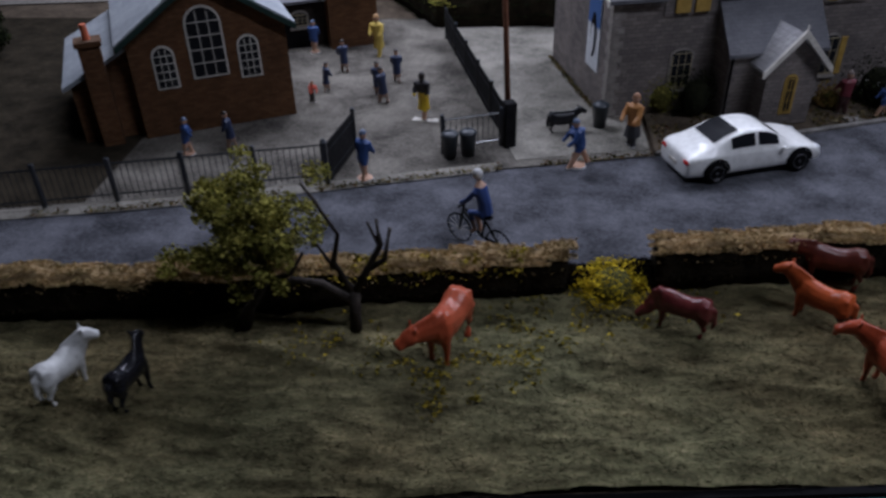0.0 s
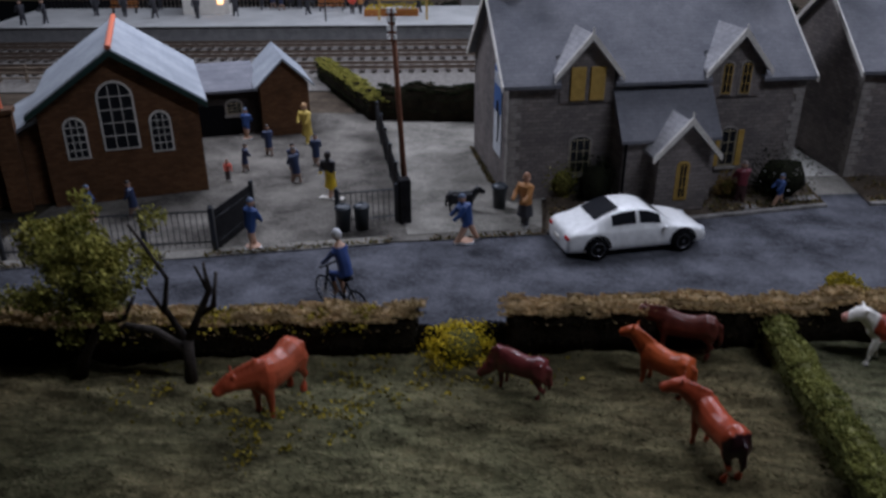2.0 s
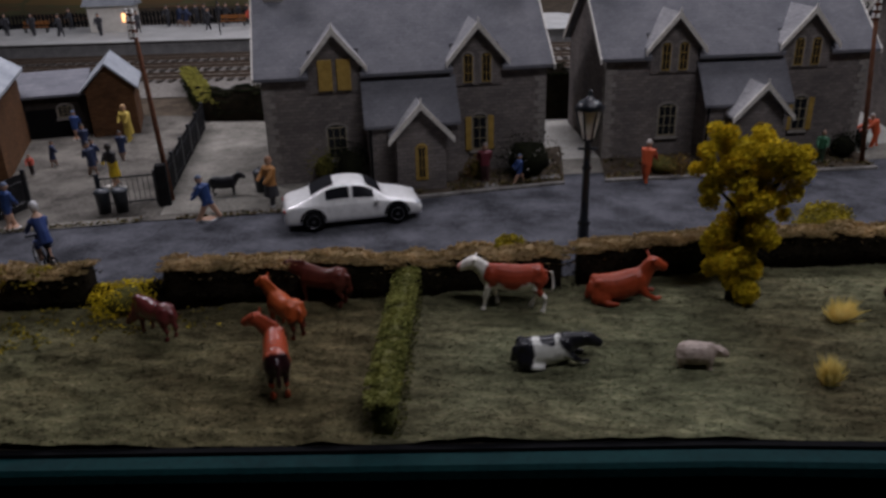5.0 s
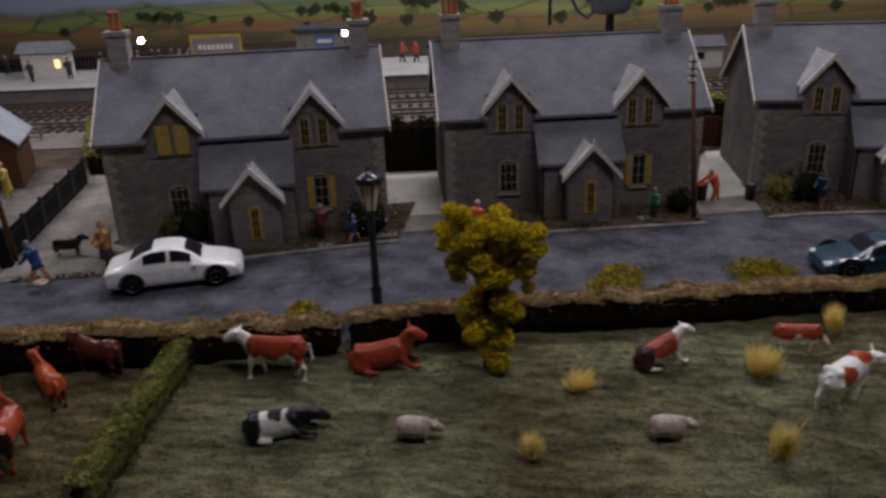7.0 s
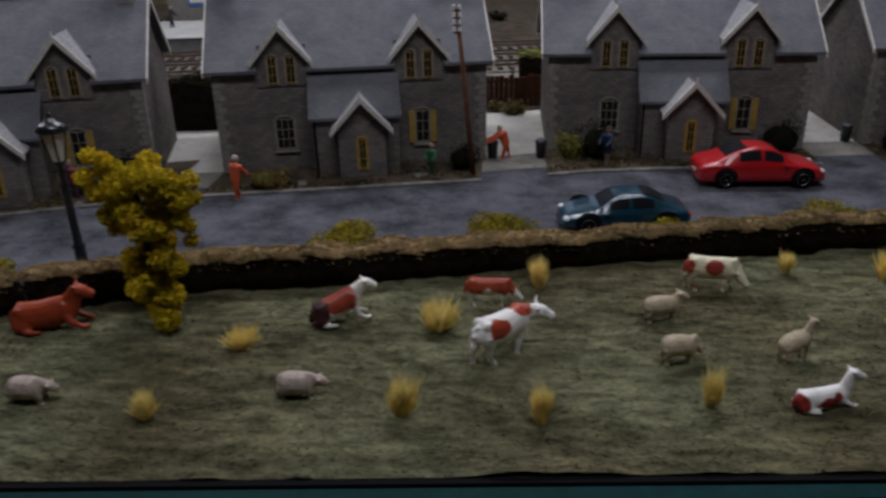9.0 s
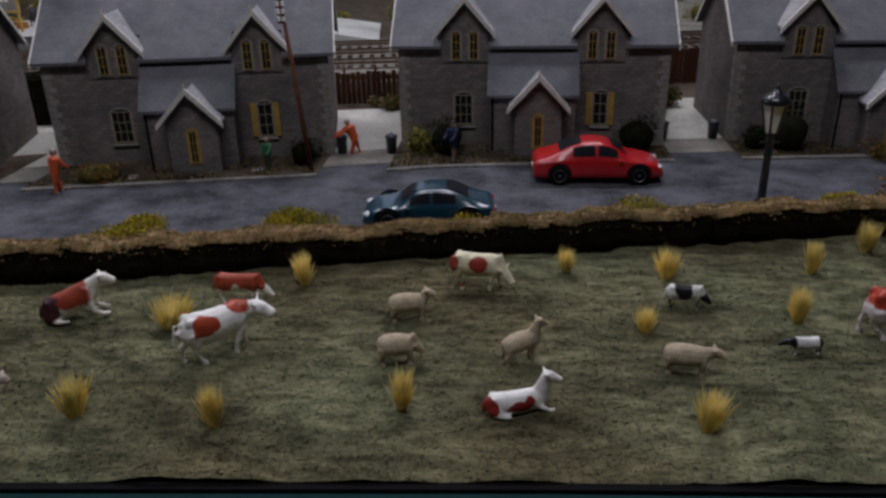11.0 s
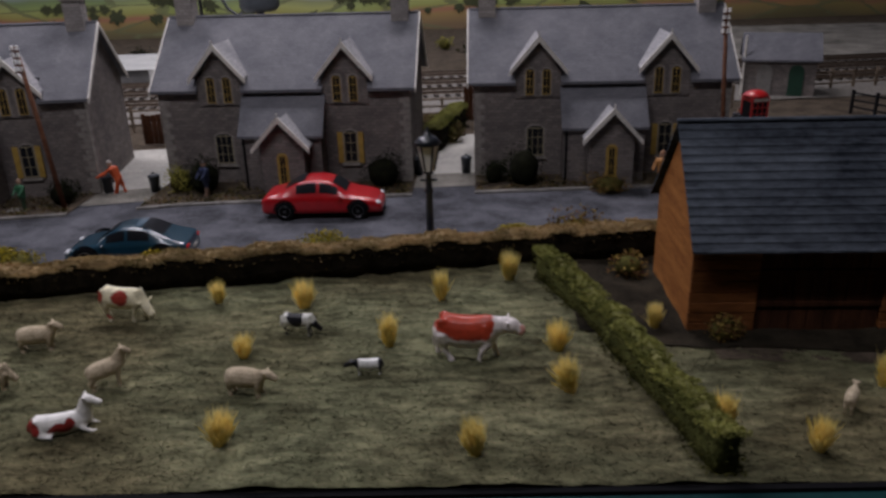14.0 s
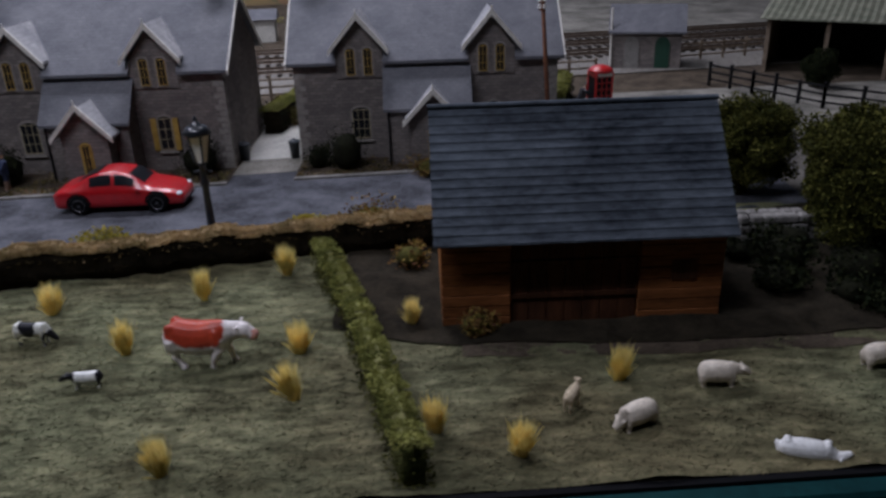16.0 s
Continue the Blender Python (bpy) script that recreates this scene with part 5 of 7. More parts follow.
beast("horse_figure", -107, 115, 70, "white plastic horse with its head raised", "horse", GREY_HORSE, 27, 22, 9.0, 5.4, 0.8, -35, long_neck=True, size=0.68)
beast("horse_figure", -88, 113, 78, "glossy black plastic horse beside the hedge", "horse", BLACK_HORSE, 26, 22, 10.5, 4.9, 0.8, 25, long_neck=True, size=0.68)
beast("horse_figure", -9, 138, -112, "red bay plastic horse grazing by the hedge", "horse", RED_BAY, 28, 22, 10.0, 5.5, -0.3, -38, long_neck=True, size=0.86)
beast("horse_figure", 55, 149, 152, "glossy maroon plastic horse grazing in the hedge gap", "horse", MAROON, 27, 18, 8.0, 4.6, -1, 20, long_neck=True, size=0.76)
beast("horse_figure", 94, 155, 138, "chestnut plastic horse looking towards the road", "horse", CHESTNUT, 28, 20, 8.0, 4.9, 0.6, 8, long_neck=True, size=0.76)
beast("horse_figure", 102, 171, 166, "dark bay plastic horse standing against the hedge", "horse", DARK_BAY, 30, 20, 8.5, 5.0, 0.0, 0, long_neck=True, size=0.76)
beast("horse_figure", 101, 124, 110, "bay plastic horse with black mane and rump", "horse", BAY_BLACK, 31, 21, 9.5, 4.9, 0.4, 50, long_neck=True, size=0.8)
beast("cow_figure", 163, 174, 178, "red and white plastic cow walking by the hedge", "cow", RED_COW, 30, 19, 10, 4.5, 0.55, 0, stride=2.0, size=0.92, curl=0.12)
beast("cow_figure", 197, 181, 14, "plain red plastic cow lying down beside the hedge", "cow", PLAIN_RED, 27, 12, 5, 4.7, 0.9, 0, True, horns=True, size=0.96, pitch=7)
beast("cow_figure", 173, 141, 14, "black and white plastic cow lying in the grass", "cow", BELTED, 27, 10, 5, 4.7, -0.1, 0, True, size=0.86, pitch=3)
beast("cow_figure", 289, 187, 26, "red and white plastic calf lying with head raised", "cow", RED_CALF, 22, 12, 5, 3.9, 0.5, 0, True, size=0.94, pitch=18)
beast("cow_figure", 337, 200, 0, "red and white plastic calf grazing", "cow", RED_GRAZER, 20, 10, 6.0, 2.9, -1, 0, size=0.96, stride=0.8)
beast("cow_figure", 341, 169, 42, "white plastic cow with red patches and horns", "cow", RED_COW_B, 28, 19, 9.0, 5.0, -0.05, -38, horns=True, stride=2.2, size=0.88, curl=0.12)
beast("cow_figure", 411, 213, -8, "cream plastic cow with red patches grazing", "cow", CREAM_COW, 25, 14, 7.4, 4.3, -0.9, -20, horns=True, stride=1.4, size=0.85)
beast("cow_figure", 423, 146, 14, "white plastic cow with red patches lying down", "cow", WHITE_COW, 26, 12, 5, 3.7, 1.25, 0, True, size=0.76, pitch=3, long_neck=True)
beast("cow_figure", 530, 188, -6, "large orange and white plastic cow", "cow", ORANGE_COW, 31, 18, 8.0, 6.2, -0.05, 0, stride=2.4, size=0.8)
beast("pig_figure", 214, 141, 0, "pale pink plastic pig in the grass", "pig", PINK_PIG, 20, 8, 2.8, 4.4, -0.4, 0, snout=0.8, size=0.68, fat=1, tail=False)
beast("pig_figure", 286, 146, 4, "pale pink plastic pig seen against the grass", "pig", PINK_PIG, 20, 8, 2.8, 4.4, -0.4, 0, snout=0.8, size=0.68, fat=1, tail=False)
beast("sheep_figure", 391, 192, 14, "cream plastic sheep standing in the pasture", "sheep", FLEECE, 17, 9, 4.2, 3.1, 0.9, 0, size=0.88, fat=1, tail=False)
beast("sheep_figure", 391, 167, 12, "cream plastic sheep grazing in the pasture", "sheep", FLEECE, 15, 9, 4.2, 3.2, -1, 0, size=0.88, fat=1, tail=False)
beast("sheep_figure", 424, 170, 24, "tan plastic sheep with its head up", "sheep", FLEECE, 15, 11, 4.0, 2.8, 1.1, 0, size=0.88, fat=1, tail=False, pitch=14, long_neck=True)
beast("sheep_figure", 467, 166, -8, "tan plastic sheep walking in the pasture", "sheep", FLEECE, 18, 9, 4.0, 3.2, 0.1, 0, size=0.85, fat=1, tail=False)
beast("goat_figure", 474, 203, -4, "small black and white plastic goat grazing", "goat", BLACK_WHITE, 16, 9, 4.4, 2.6, -0.9, 0, size=0.86)
beast("calf_figure", 501, 177, 184, "tiny black and white plastic calf", "calf", CALF_WHITE, 15, 7, 3.0, 2.3, -0.3, 0, size=0.74, tail=False)
beast("lamb_figure", 633, 159, 55, "small tan plastic lamb with a white head", "lamb", FLEECE, 10, 7, 3.2, 1.8, 0.9, 0, size=0.85, fat=1, tail=False, pitch=14)
beast("pig_figure", 648, 151, 206, "pale plastic pig rooting in the grass", "pig", WHITE_PIG, 21, 8, 2.4, 4.1, -0.6, 0, snout=0.7, size=0.66, fat=1, tail=False)
beast("pig_figure", 673, 166, -6, "pale plastic pig walking beside the track", "pig", WHITE_PIG, 20, 9, 3.0, 4.1, -0.3, 0, snout=0.8, size=0.66, fat=1, tail=False)
beast("pig_figure", 685, 139, -16, "white plastic sow lying on her side", "pig", SOW_WHITE, 24, 8, 4.5, 3.4, -0.2, 0, True, snout=0.8, size=0.68, fat=1, roll=146)
beast("pig_figure", 721, 174, 10, "pale plastic pig near the dark tree", "pig", WHITE_PIG, 20, 9, 3.0, 4.1, -0.3, 0, snout=0.8, size=0.66, fat=1, tail=False)
beast("dog_figure", 28, 276, 14, "black plastic dog in the side yard", "dog", BLACK_DOG, 17, 10, 5.2, 3.0, 0.6, 0, size=0.92)


# ---- painted people-shaped figures, plain ----
def banded(name, bands):
    """Paint in bands of height (fractions of the figure)."""
    m, nodes, links, bsdf = nodes_of(name)
    tc = nodes.new("ShaderNodeTexCoord")
    sep = nodes.new("ShaderNodeSeparateXYZ")
    links.new(tc.outputs["Generated"], sep.inputs[0])
    r = nodes.new("ShaderNodeValToRGB")
    r.color_ramp.interpolation = "CONSTANT"
    while len(r.color_ramp.elements) < len(bands):
        r.color_ramp.elements.new(0.5)
    for e, (p, c) in zip(r.color_ramp.elements, bands):
        e.position, e.color = p, (*c, 1)
    links.new(sep.outputs["Z"], r.inputs["Fac"])
    links.new(r.outputs["Color"], bsdf.inputs["Base Color"])
    bsdf.inputs["Roughness"].default_value = 0.5
    return m


SKIN = (0.45, 0.27, 0.18)


def dress(name, legs, body, head, shoes=(0.5, 0.5, 0.5), hem=0.44):
    return banded(name, ((0.0, shoes), (0.06, legs), (hem, body), (0.83, SKIN), (0.92, head)))


BLUE_KID = dress("blue_school_clothes", SKIN, (0.025, 0.06, 0.19), (0.1, 0.13, 0.2), (0.75, 0.78, 0.8), 0.36)
NAVY_KID = dress("navy_school_clothes", (0.22, 0.14, 0.1), (0.014, 0.024, 0.065), (0.03, 0.02, 0.016), (0.3, 0.3, 0.3), 0.3)
YELLOW_ONE = dress("yellow_clothes", (0.45, 0.33, 0.06), (0.55, 0.4, 0.08), (0.35, 0.2, 0.08))
SKIRT = banded("black_top_yellow_skirt", ((0.0, (0.5, 0.5, 0.5)), (0.05, SKIN), (0.2, (0.66, 0.45, 0.015)), (0.58, (0.012, 0.01, 0.012)), (0.86, (0.02, 0.014, 0.012))))
TAN_COAT = dress("tan_coat", (0.03, 0.03, 0.035), (0.4, 0.18, 0.05), (0.25, 0.12, 0.06))
ORANGE_ONE = dress("orange_overalls", (0.5, 0.08, 0.02), (0.6, 0.1, 0.03), (0.45, 0.4, 0.36))
DARK_ONE = dress("dark_suit", (0.02, 0.02, 0.025), (0.03, 0.03, 0.035), (0.05, 0.035, 0.03))
RED_ONE = dress("red_coat", (0.05, 0.04, 0.04), (0.45, 0.06, 0.03), (0.2, 0.1, 0.06))
GREEN_ONE = dress("green_coat", (0.03, 0.06, 0.03), (0.03, 0.13, 0.06), (0.3, 0.2, 0.14))
GREY_LADY = dress("maroon_coat", (0.05, 0.02, 0.02), (0.14, 0.02, 0.03), (0.2, 0.16, 0.14))


def person_shape(x, y, z, heading, height, mat, label, stride=0.12, lean=0.0, group="", arm=0.1, skirt=0.0, stand=False):
    """A plain miniature figure in one mesh, facing +x."""
    bm = bm_new()
    H = height
    T = H * 1.35
    hip = Vector((0, 0, H * 0.46))
    for s in (-1, 1):
        limb(bm, [(hip.x, s * H * 0.045, hip.z, T * 0.06), (s * stride * H * 0.5, s * H * 0.05, H * 0.24, T * 0.048), (s * stride * H, s * H * 0.055, H * 0.03, T * 0.038), (s * stride * H + H * 0.05, s * H * 0.055, -0.1, T * 0.035)], 6)
        sh = Vector((lean * H * 0.3, s * H * 0.12, H * 0.78))
        limb(bm, [(*sh, T * 0.042), (sh.x + arm * H, s * H * 0.15, H * 0.62, T * 0.036), (sh.x + arm * H * 2.2, s * H * 0.12, H * 0.52, T * 0.028)], 6)
    limb(bm, [(0, 0, H * 0.43, T * 0.075, T * 0.09), (lean * H * 0.12, 0, H * 0.58, T * 0.075, T * 0.095), (lean * H * 0.28, 0, H * 0.76, T * 0.08, T * 0.125), (lean * H * 0.32, 0, H * 0.83, H * 0.04)], 8)
    if skirt:
        limb(bm, [(0, 0, H * 0.2, T * 0.1 * skirt, T * 0.1 * skirt), (0, 0, H * 0.36, T * 0.085 * skirt), (0, 0, H * 0.55, T * 0.07)], 8)
    if stand:
        limb(bm, [(0.4, 0, -0.2, H * 0.17), (0.4, 0, 0.7, H * 0.15)], 10)
    ball(bm, lean * H * 0.38, 0, H * 0.915, T * 0.062, T * 0.055, T * 0.072, 8)
    ob = part("figurine", bm, mat, None, label, True, put(x, y, z, heading))
    rm = ob.modifiers.new("fused", "REMESH")
    rm.mode, rm.voxel_size, rm.use_smooth_shade = "VOXEL", 0.00035, True
    return tagged(ob, "", "figurine", group)


YF = "figures in the school yard"
for x, y, a, h, m, l in ((-123, 249, 20, 16, BLUE_KID, "small painted figure in blue beside the railings"), (-107, 256, 200, 16, NAVY_KID, "small painted figure in navy by the school wall"),
        (-48, 231, 60, 20, BLUE_KID, "small painted figure in blue leaving the gate"), (-80, 316, 40, 14, NAVY_KID, "small navy figure bending in the yard"), (-76, 341, 120, 16, NAVY_KID, "small navy figure playing in the yard"),
        (-62, 364, 250, 22, YELLOW_ONE, "tall figure in a yellow dress in the yard"), (-48, 328, 100, 16, NAVY_KID, "small navy figure standing in the yard"), (-51, 303, 150, 17, NAVY_KID, "small dark figure walking in the yard"),
        (-55, 312, 90, 16, NAVY_KID, "small dark figure playing in the yard"), (-97, 368, 90, 17, BLUE_KID, "small blue figure near the hut"), (-31, 288, 250, 21, SKIRT, "figure in black top and yellow skirt")):
    person_shape(x, y, 0.6, a, h, m, l, 0.1, 0.15, YF, 0.06, 1.0 if m in (SKIRT, NAVY_KID, YELLOW_ONE) else 0.0, m is BLUE_KID)
person_shape(-84, 303, 0.6, 300, 11, RED_ONE, "small red figure crouching by the school wall", 0.06, 0.6, YF)
part("paper_sheet", box(bm_new(), -5.5, -0.6, -1.6, 1.6, 0, 0.25), PALE_PAINT, None, "white paper sheet on the yard", False, put(-30, 285, 0.55, -8))
part("paper_sheet", box(bm_new(), 0.6, 5.5, -1.8, 1.4, 0, 0.25), PALE_PAINT, None, "white paper sheet on the yard", False, put(-30, 285, 0.55, -4))
person_shape(33, 245, 0.5, 200, 20, BLUE_KID, "small running figure in blue on the road", 0.22, 0.3, stand=True)
person_shape(55, 263, 0.6, 230, 22.5, TAN_COAT, "standing figure in a tan coat at the kerb", 0.03, skirt=1.15)
person_shape(147, 296, 1.2, 100, 19, GREY_LADY, "dark red figure standing in a garden", 0.05)
person_shape(163, 295, 1.2, 200, 14, BLUE_KID, "small blue figure at the garden edge", 0.2)
person_shape(221, 300, 0.5, 60, 20, ORANGE_ONE, "grey-haired figure in orange on the road", 0.1, 0.2)
person_shape(344, 360, 0.6, 190, 18, ORANGE_ONE, "figure in orange overalls moving a bin", 0.12, 0.5, arm=0.2)
person_shape(308, 331, 1.3, 250, 16, GREEN_ONE, "small figure in green on the kerb", 0.06)
person_shape(394, 350, 1.3, 230, 19, NAVY_KID, "figure in navy in a cottage garden", 0.06)
person_shape(624, 354, 1.3, 230, 20, TAN_COAT, "figure in a tan coat by the garden", 0.06)
person_shape(690, 462, 0.2, 0, 20, DARK_ONE, "grey figure bending near the telephone box", 0.06, 0.6)


# ---- bicycle and rider ----
def bicycle(x, y, heading):
    b = thing("bicycle", x, y, 0.45, heading, "small black bicycle on the road", "bicycle")
    for wx in (-6.8, 6.8):
        bm = bm_new()
        n = 20
        rings = []
        for k in range(n + 1):
            a = 2 * math.pi * k / n
            c = Vector((wx + 4.1 * math.cos(a), 0, 4.4 + 4.1 * math.sin(a)))
            o = Vector((math.cos(a), 0, math.sin(a)))
            rings.append([c + o * 0.28 * math.cos(q) + Vector((0, 0.28 * math.sin(q), 0)) for q in (0, 2.1, 4.2)])
        loft(bm, rings)
        w = part("wheel", bm, SOOT, b)
        for k in range(6):
            a = math.pi * k / 6
            part("spoke", limb(bm_new(), [(wx + 4 * math.cos(a), 0, 4.4 + 4 * math.sin(a), 0.08), (wx - 4 * math.cos(a), 0, 4.4 - 4 * math.sin(a), 0.08)], 4), PALE_PAINT, w)
    for a, c in (((-6.8, 4.4), (-1, 4.6)), ((-1, 4.6), (-2.4, 11)), ((-2.2, 10), (5, 11)), ((-1, 4.6), (5, 10)), ((5, 12.4), (6.8, 4.4)), ((-6.8, 4.4), (-2.2, 10))):
        part("tube", limb(bm_new(), [(a[0], 0, a[1], 0.32), (c[0], 0, c[1], 0.32)], 6), SOOT, b)
    part("handlebar", limb(bm_new(), [(4.6, -3, 13, 0.3), (5, 0, 12.6, 0.3), (4.6, 3, 13, 0.3)], 6), SOOT, b)
    part("saddle", box(bm_new(), -4.4, -1, -0.9, 0.9, 11, 11.8, 0.25), SOOT, b)
    b.scale = (1.2, 1.2, 1.2)
    return b


bicycle(-3, 186, 143)
bm = bm_new()
limb(bm, [(-2.6, 0, 11.6, 1.9, 1.7), (-1.8, 0, 15, 1.8, 1.9), (-0.4, 0, 19, 2.2, 1.6), (0, 0, 20.4, 0.8)], 8)
ball(bm, 0.4, 0, 22.4, 1.5, 1.35, 1.7, 8)
for s in (-1, 1):
    limb(bm, [(-2.4, s * 1.0, 12.2, 1.3), (1.6, s * 1.3, 10.4 + s, 1.05), (0.2, s * 1.3, 5.6 + s, 0.75), (1.4, s * 1.3, 4.6 + s, 0.6)], 7)
    limb(bm, [(-0.5, s * 2.0, 18.6, 0.8), (1.8, s * 2.6, 15.6, 0.7), (4.2, s * 2.4, 13.8, 0.55)], 6)
RIDER = banded("rider_clothes", ((0.0, (0.6, 0.6, 0.6)), (0.1, SKIN), (0.3, (0.03, 0.06, 0.2)), (0.78, SKIN), (0.86, (0.6, 0.6, 0.6))))
for v in bm.verts:
    v.co *= 1.22
rd = part("figurine", bm, RIDER, None, "figure in blue with a white helmet riding a bicycle", True, put(-3, 186, 0.6, 143))
tagged(rd, category="figurine")
rm = rd.modifiers.new("fused", "REMESH")
rm.mode, rm.voxel_size, rm.use_smooth_shade = "VOXEL", 0.0004, True


# ---- cars ----
def car(x, y, heading, label, paint, z=0.4, length=57.0, width=23.5, height=18.0):
    """A saloon toy facing +x: lofted body, inset glass, wheels and lights."""
    c = thing("car", x, y, z, heading, label, "car", "toy cars on the road")
    L, W, H = length, width / 2, height
    # along the car: fraction, belt height, roof height, half width, half width at roof
    st = ((-0.50, 0.40, 0.44, 0.80, 0.60), (-0.485, 0.53, 0.56, 0.9, 0.74), (-0.44, 0.58, 0.61, 0.97, 0.8), (-0.36, 0.60, 0.67, 1.0, 0.76), (-0.31, 0.605, 0.75, 1.0, 0.74), (-0.2, 0.61, 0.93, 1.0, 0.70), (-0.12, 0.61, 0.99, 1.0, 0.68), (-0.02, 0.61, 1.0, 1.0, 0.68),
          (0.06, 0.605, 0.965, 1.0, 0.68), (0.13, 0.60, 0.87, 1.0, 0.70), (0.205, 0.59, 0.68, 1.0, 0.76), (0.25, 0.57, 0.60, 0.99, 0.76), (0.36, 0.52, 0.56, 0.97, 0.74), (0.44, 0.44, 0.49, 0.92, 0.7), (0.485, 0.36, 0.40, 0.84, 0.6), (0.5, 0.26, 0.30, 0.72, 0.5))

    def at(i, j):
        f, belt, roof, hw, rw = st[i]
        f, hw, rw = f * L, hw * W, rw * W
        zz = (0.13, 0.16, 0.32, belt - 0.05, belt, belt + (roof - belt) * 0.55, roof - (roof - belt) * 0.1, roof, roof + 0.012)
        ww = (0.82, 0.95, 1.0, 0.985, 0.95, (0.95 * W * st[i][3] * 0.42 + rw * 0.58) / hw, rw * 1.0 / hw, rw * 0.88 / hw, 0.0)
        return Vector((f, hw * ww[j], zz[j] * H))

    bm = bm_new()
    rings = []
    for i in range(len(st)):
        half = [at(i, j) for j in range(9)]
        rings.append(half + [Vector((p.x, -p.y, p.z)) for p in half[-2::-1]])
    loft(bm, rings)
    bmesh.ops.remove_doubles(bm, verts=bm.verts, dist=0.01)
    body = part("body", bm, paint, c, smooth=True)
    body.modifiers.new("rounded", "SUBSURF").render_levels = 2
    body.modifiers["rounded"].levels = 1

    def glass(name, i0, i1, j0, j1, s, cut0=0.0, cut1=0.0, lift=0.22):
        g = bm_new()
        rows = []
        n = 6
        for a in range(n + 1):
            t = i0 + (i1 - i0) * a / n
            k = min(int(t), len(st) - 2)
            row = []
            for b in range(4):
                u = j0 + (j1 - j0) * b / 3
                m = min(int(u), 7)
                p = (at(k, m).lerp(at(k + 1, m), t - k)).lerp(at(k, m + 1).lerp(at(k + 1, m + 1), t - k), u - m)
                p.y *= s
                row.append(p + Vector((0, s * lift, lift * 0.6)))
            rows.append(row)
        vs = [[g.verts.new(p) for p in r] for r in rows]
        for r, q in zip(vs, vs[1:]):
            for b in range(3):
                g.faces.new((r[b], q[b], q[b + 1], r[b + 1]))
        return part(name, g, GLASS_DARK, c, "dark tinted window", True)

    for s in (-1, 1):
        glass("side_window", 5.0, 6.85, 4.45, 5.85, s)
        glass("side_window", 7.15, 9.1, 4.45, 5.85, s)
    for nm, i0, i1 in (("rear_window", 4.1, 5.8), ("windscreen", 8.5, 10.0)):
        g = bm_new()
        rows = []
        for a in range(5):
            t = i0 + (i1 - i0) * a / 4
            k = int(t)
            p = at(k, 7).lerp(at(min(k + 1, 15), 7), t - k)
            rows.append([g.verts.new((p.x, p.y * q * 0.9, p.z + 0.32)) for q in (-1, -0.5, 0, 0.5, 1)])
        for r, q in zip(rows, rows[1:]):
            for b in range(4):
                g.faces.new((r[b], q[b], q[b + 1], r[b + 1]))
        part(nm, g, GLASS_DARK, c, "dark tinted window", True)
    for s in (-1, 1):
        for wx in (-L * 0.298, L * 0.302):
            ty = bm_new()
            rings = []
            for r, o in ((2.4, -1.6), (4.1, -1.7), (4.5, -1.2), (4.5, 1.2), (4.1, 1.7), (2.8, 1.75)):
                rings.append([(wx + r * math.cos(q), s * (W - 1.1 + o), 4.4 + r * math.sin(q)) for q in (2 * math.pi * k / 20 for k in range(20))])
            loft(ty, rings)
            wh = part("wheel", ty, SOOT, c, "black tyre", True)
            rim = bm_new()
            rings = [[(wx + r * math.cos(q), s * (W + o), 4.4 + r * math.sin(q)) for q in (2 * math.pi * k / 16 for k in range(16))] for r, o in ((2.9, 0.5), (2.7, 0.8), (2.2, 0.35), (0.8, 0.3), (0.5, 0.7), (0.2, 0.75))]
            loft(rim, rings)
            part("rim", rim, CHROME, wh, "silver wheel rim")
            arch = bm_new()
            rings = [[(wx + r * math.cos(q), s * (W + o), 4.4 + r * math.sin(q)) for r, o in ((5.4, -0.35), (5.4, 0.18), (4.7, 0.1), (4.7, -0.35))] for q in (math.pi * k / 12 for k in range(13))]
            loft(arch, rings)
            part("wheel_arch", arch, SOOT, c)
        lm = bm_new()
        ball(lm, L * 0.455, s * W * 0.66, H * 0.4, 1.9, 2.3, 1.1, 8)
        part("headlight", lm, LAMP_GLASS, c, "clear headlight")
        lm = bm_new()
        ball(lm, -L * 0.485, s * W * 0.66, H * 0.46, 0.9, 2.4, 1.0, 8)
        part("tail_light", lm, TAIL_RED, c, "red tail light")
        lm = bm_new()
        ball(lm, L * 0.16, s * (W + 0.8), H * 0.62, 0.9, 1.0, 0.7, 8)
        part("mirror", lm, paint, c)
    part("bumper", box(bm_new(), L * 0.47, L * 0.502, -W * 0.6, W * 0.6, H * 0.16, H * 0.22, 0.2), SOOT, c)
    part("number_plate", box(bm_new(), -L * 0.5 - 0.25, -L * 0.5 + 0.3, -2.4, 2.4, H * 0.3, H * 0.37), PALE_PAINT, c, "plain pale plate")
    return c


def gloss(name, color, coatw=0.7):
    return plain(name, color, 0.3, 0.0, coatw)


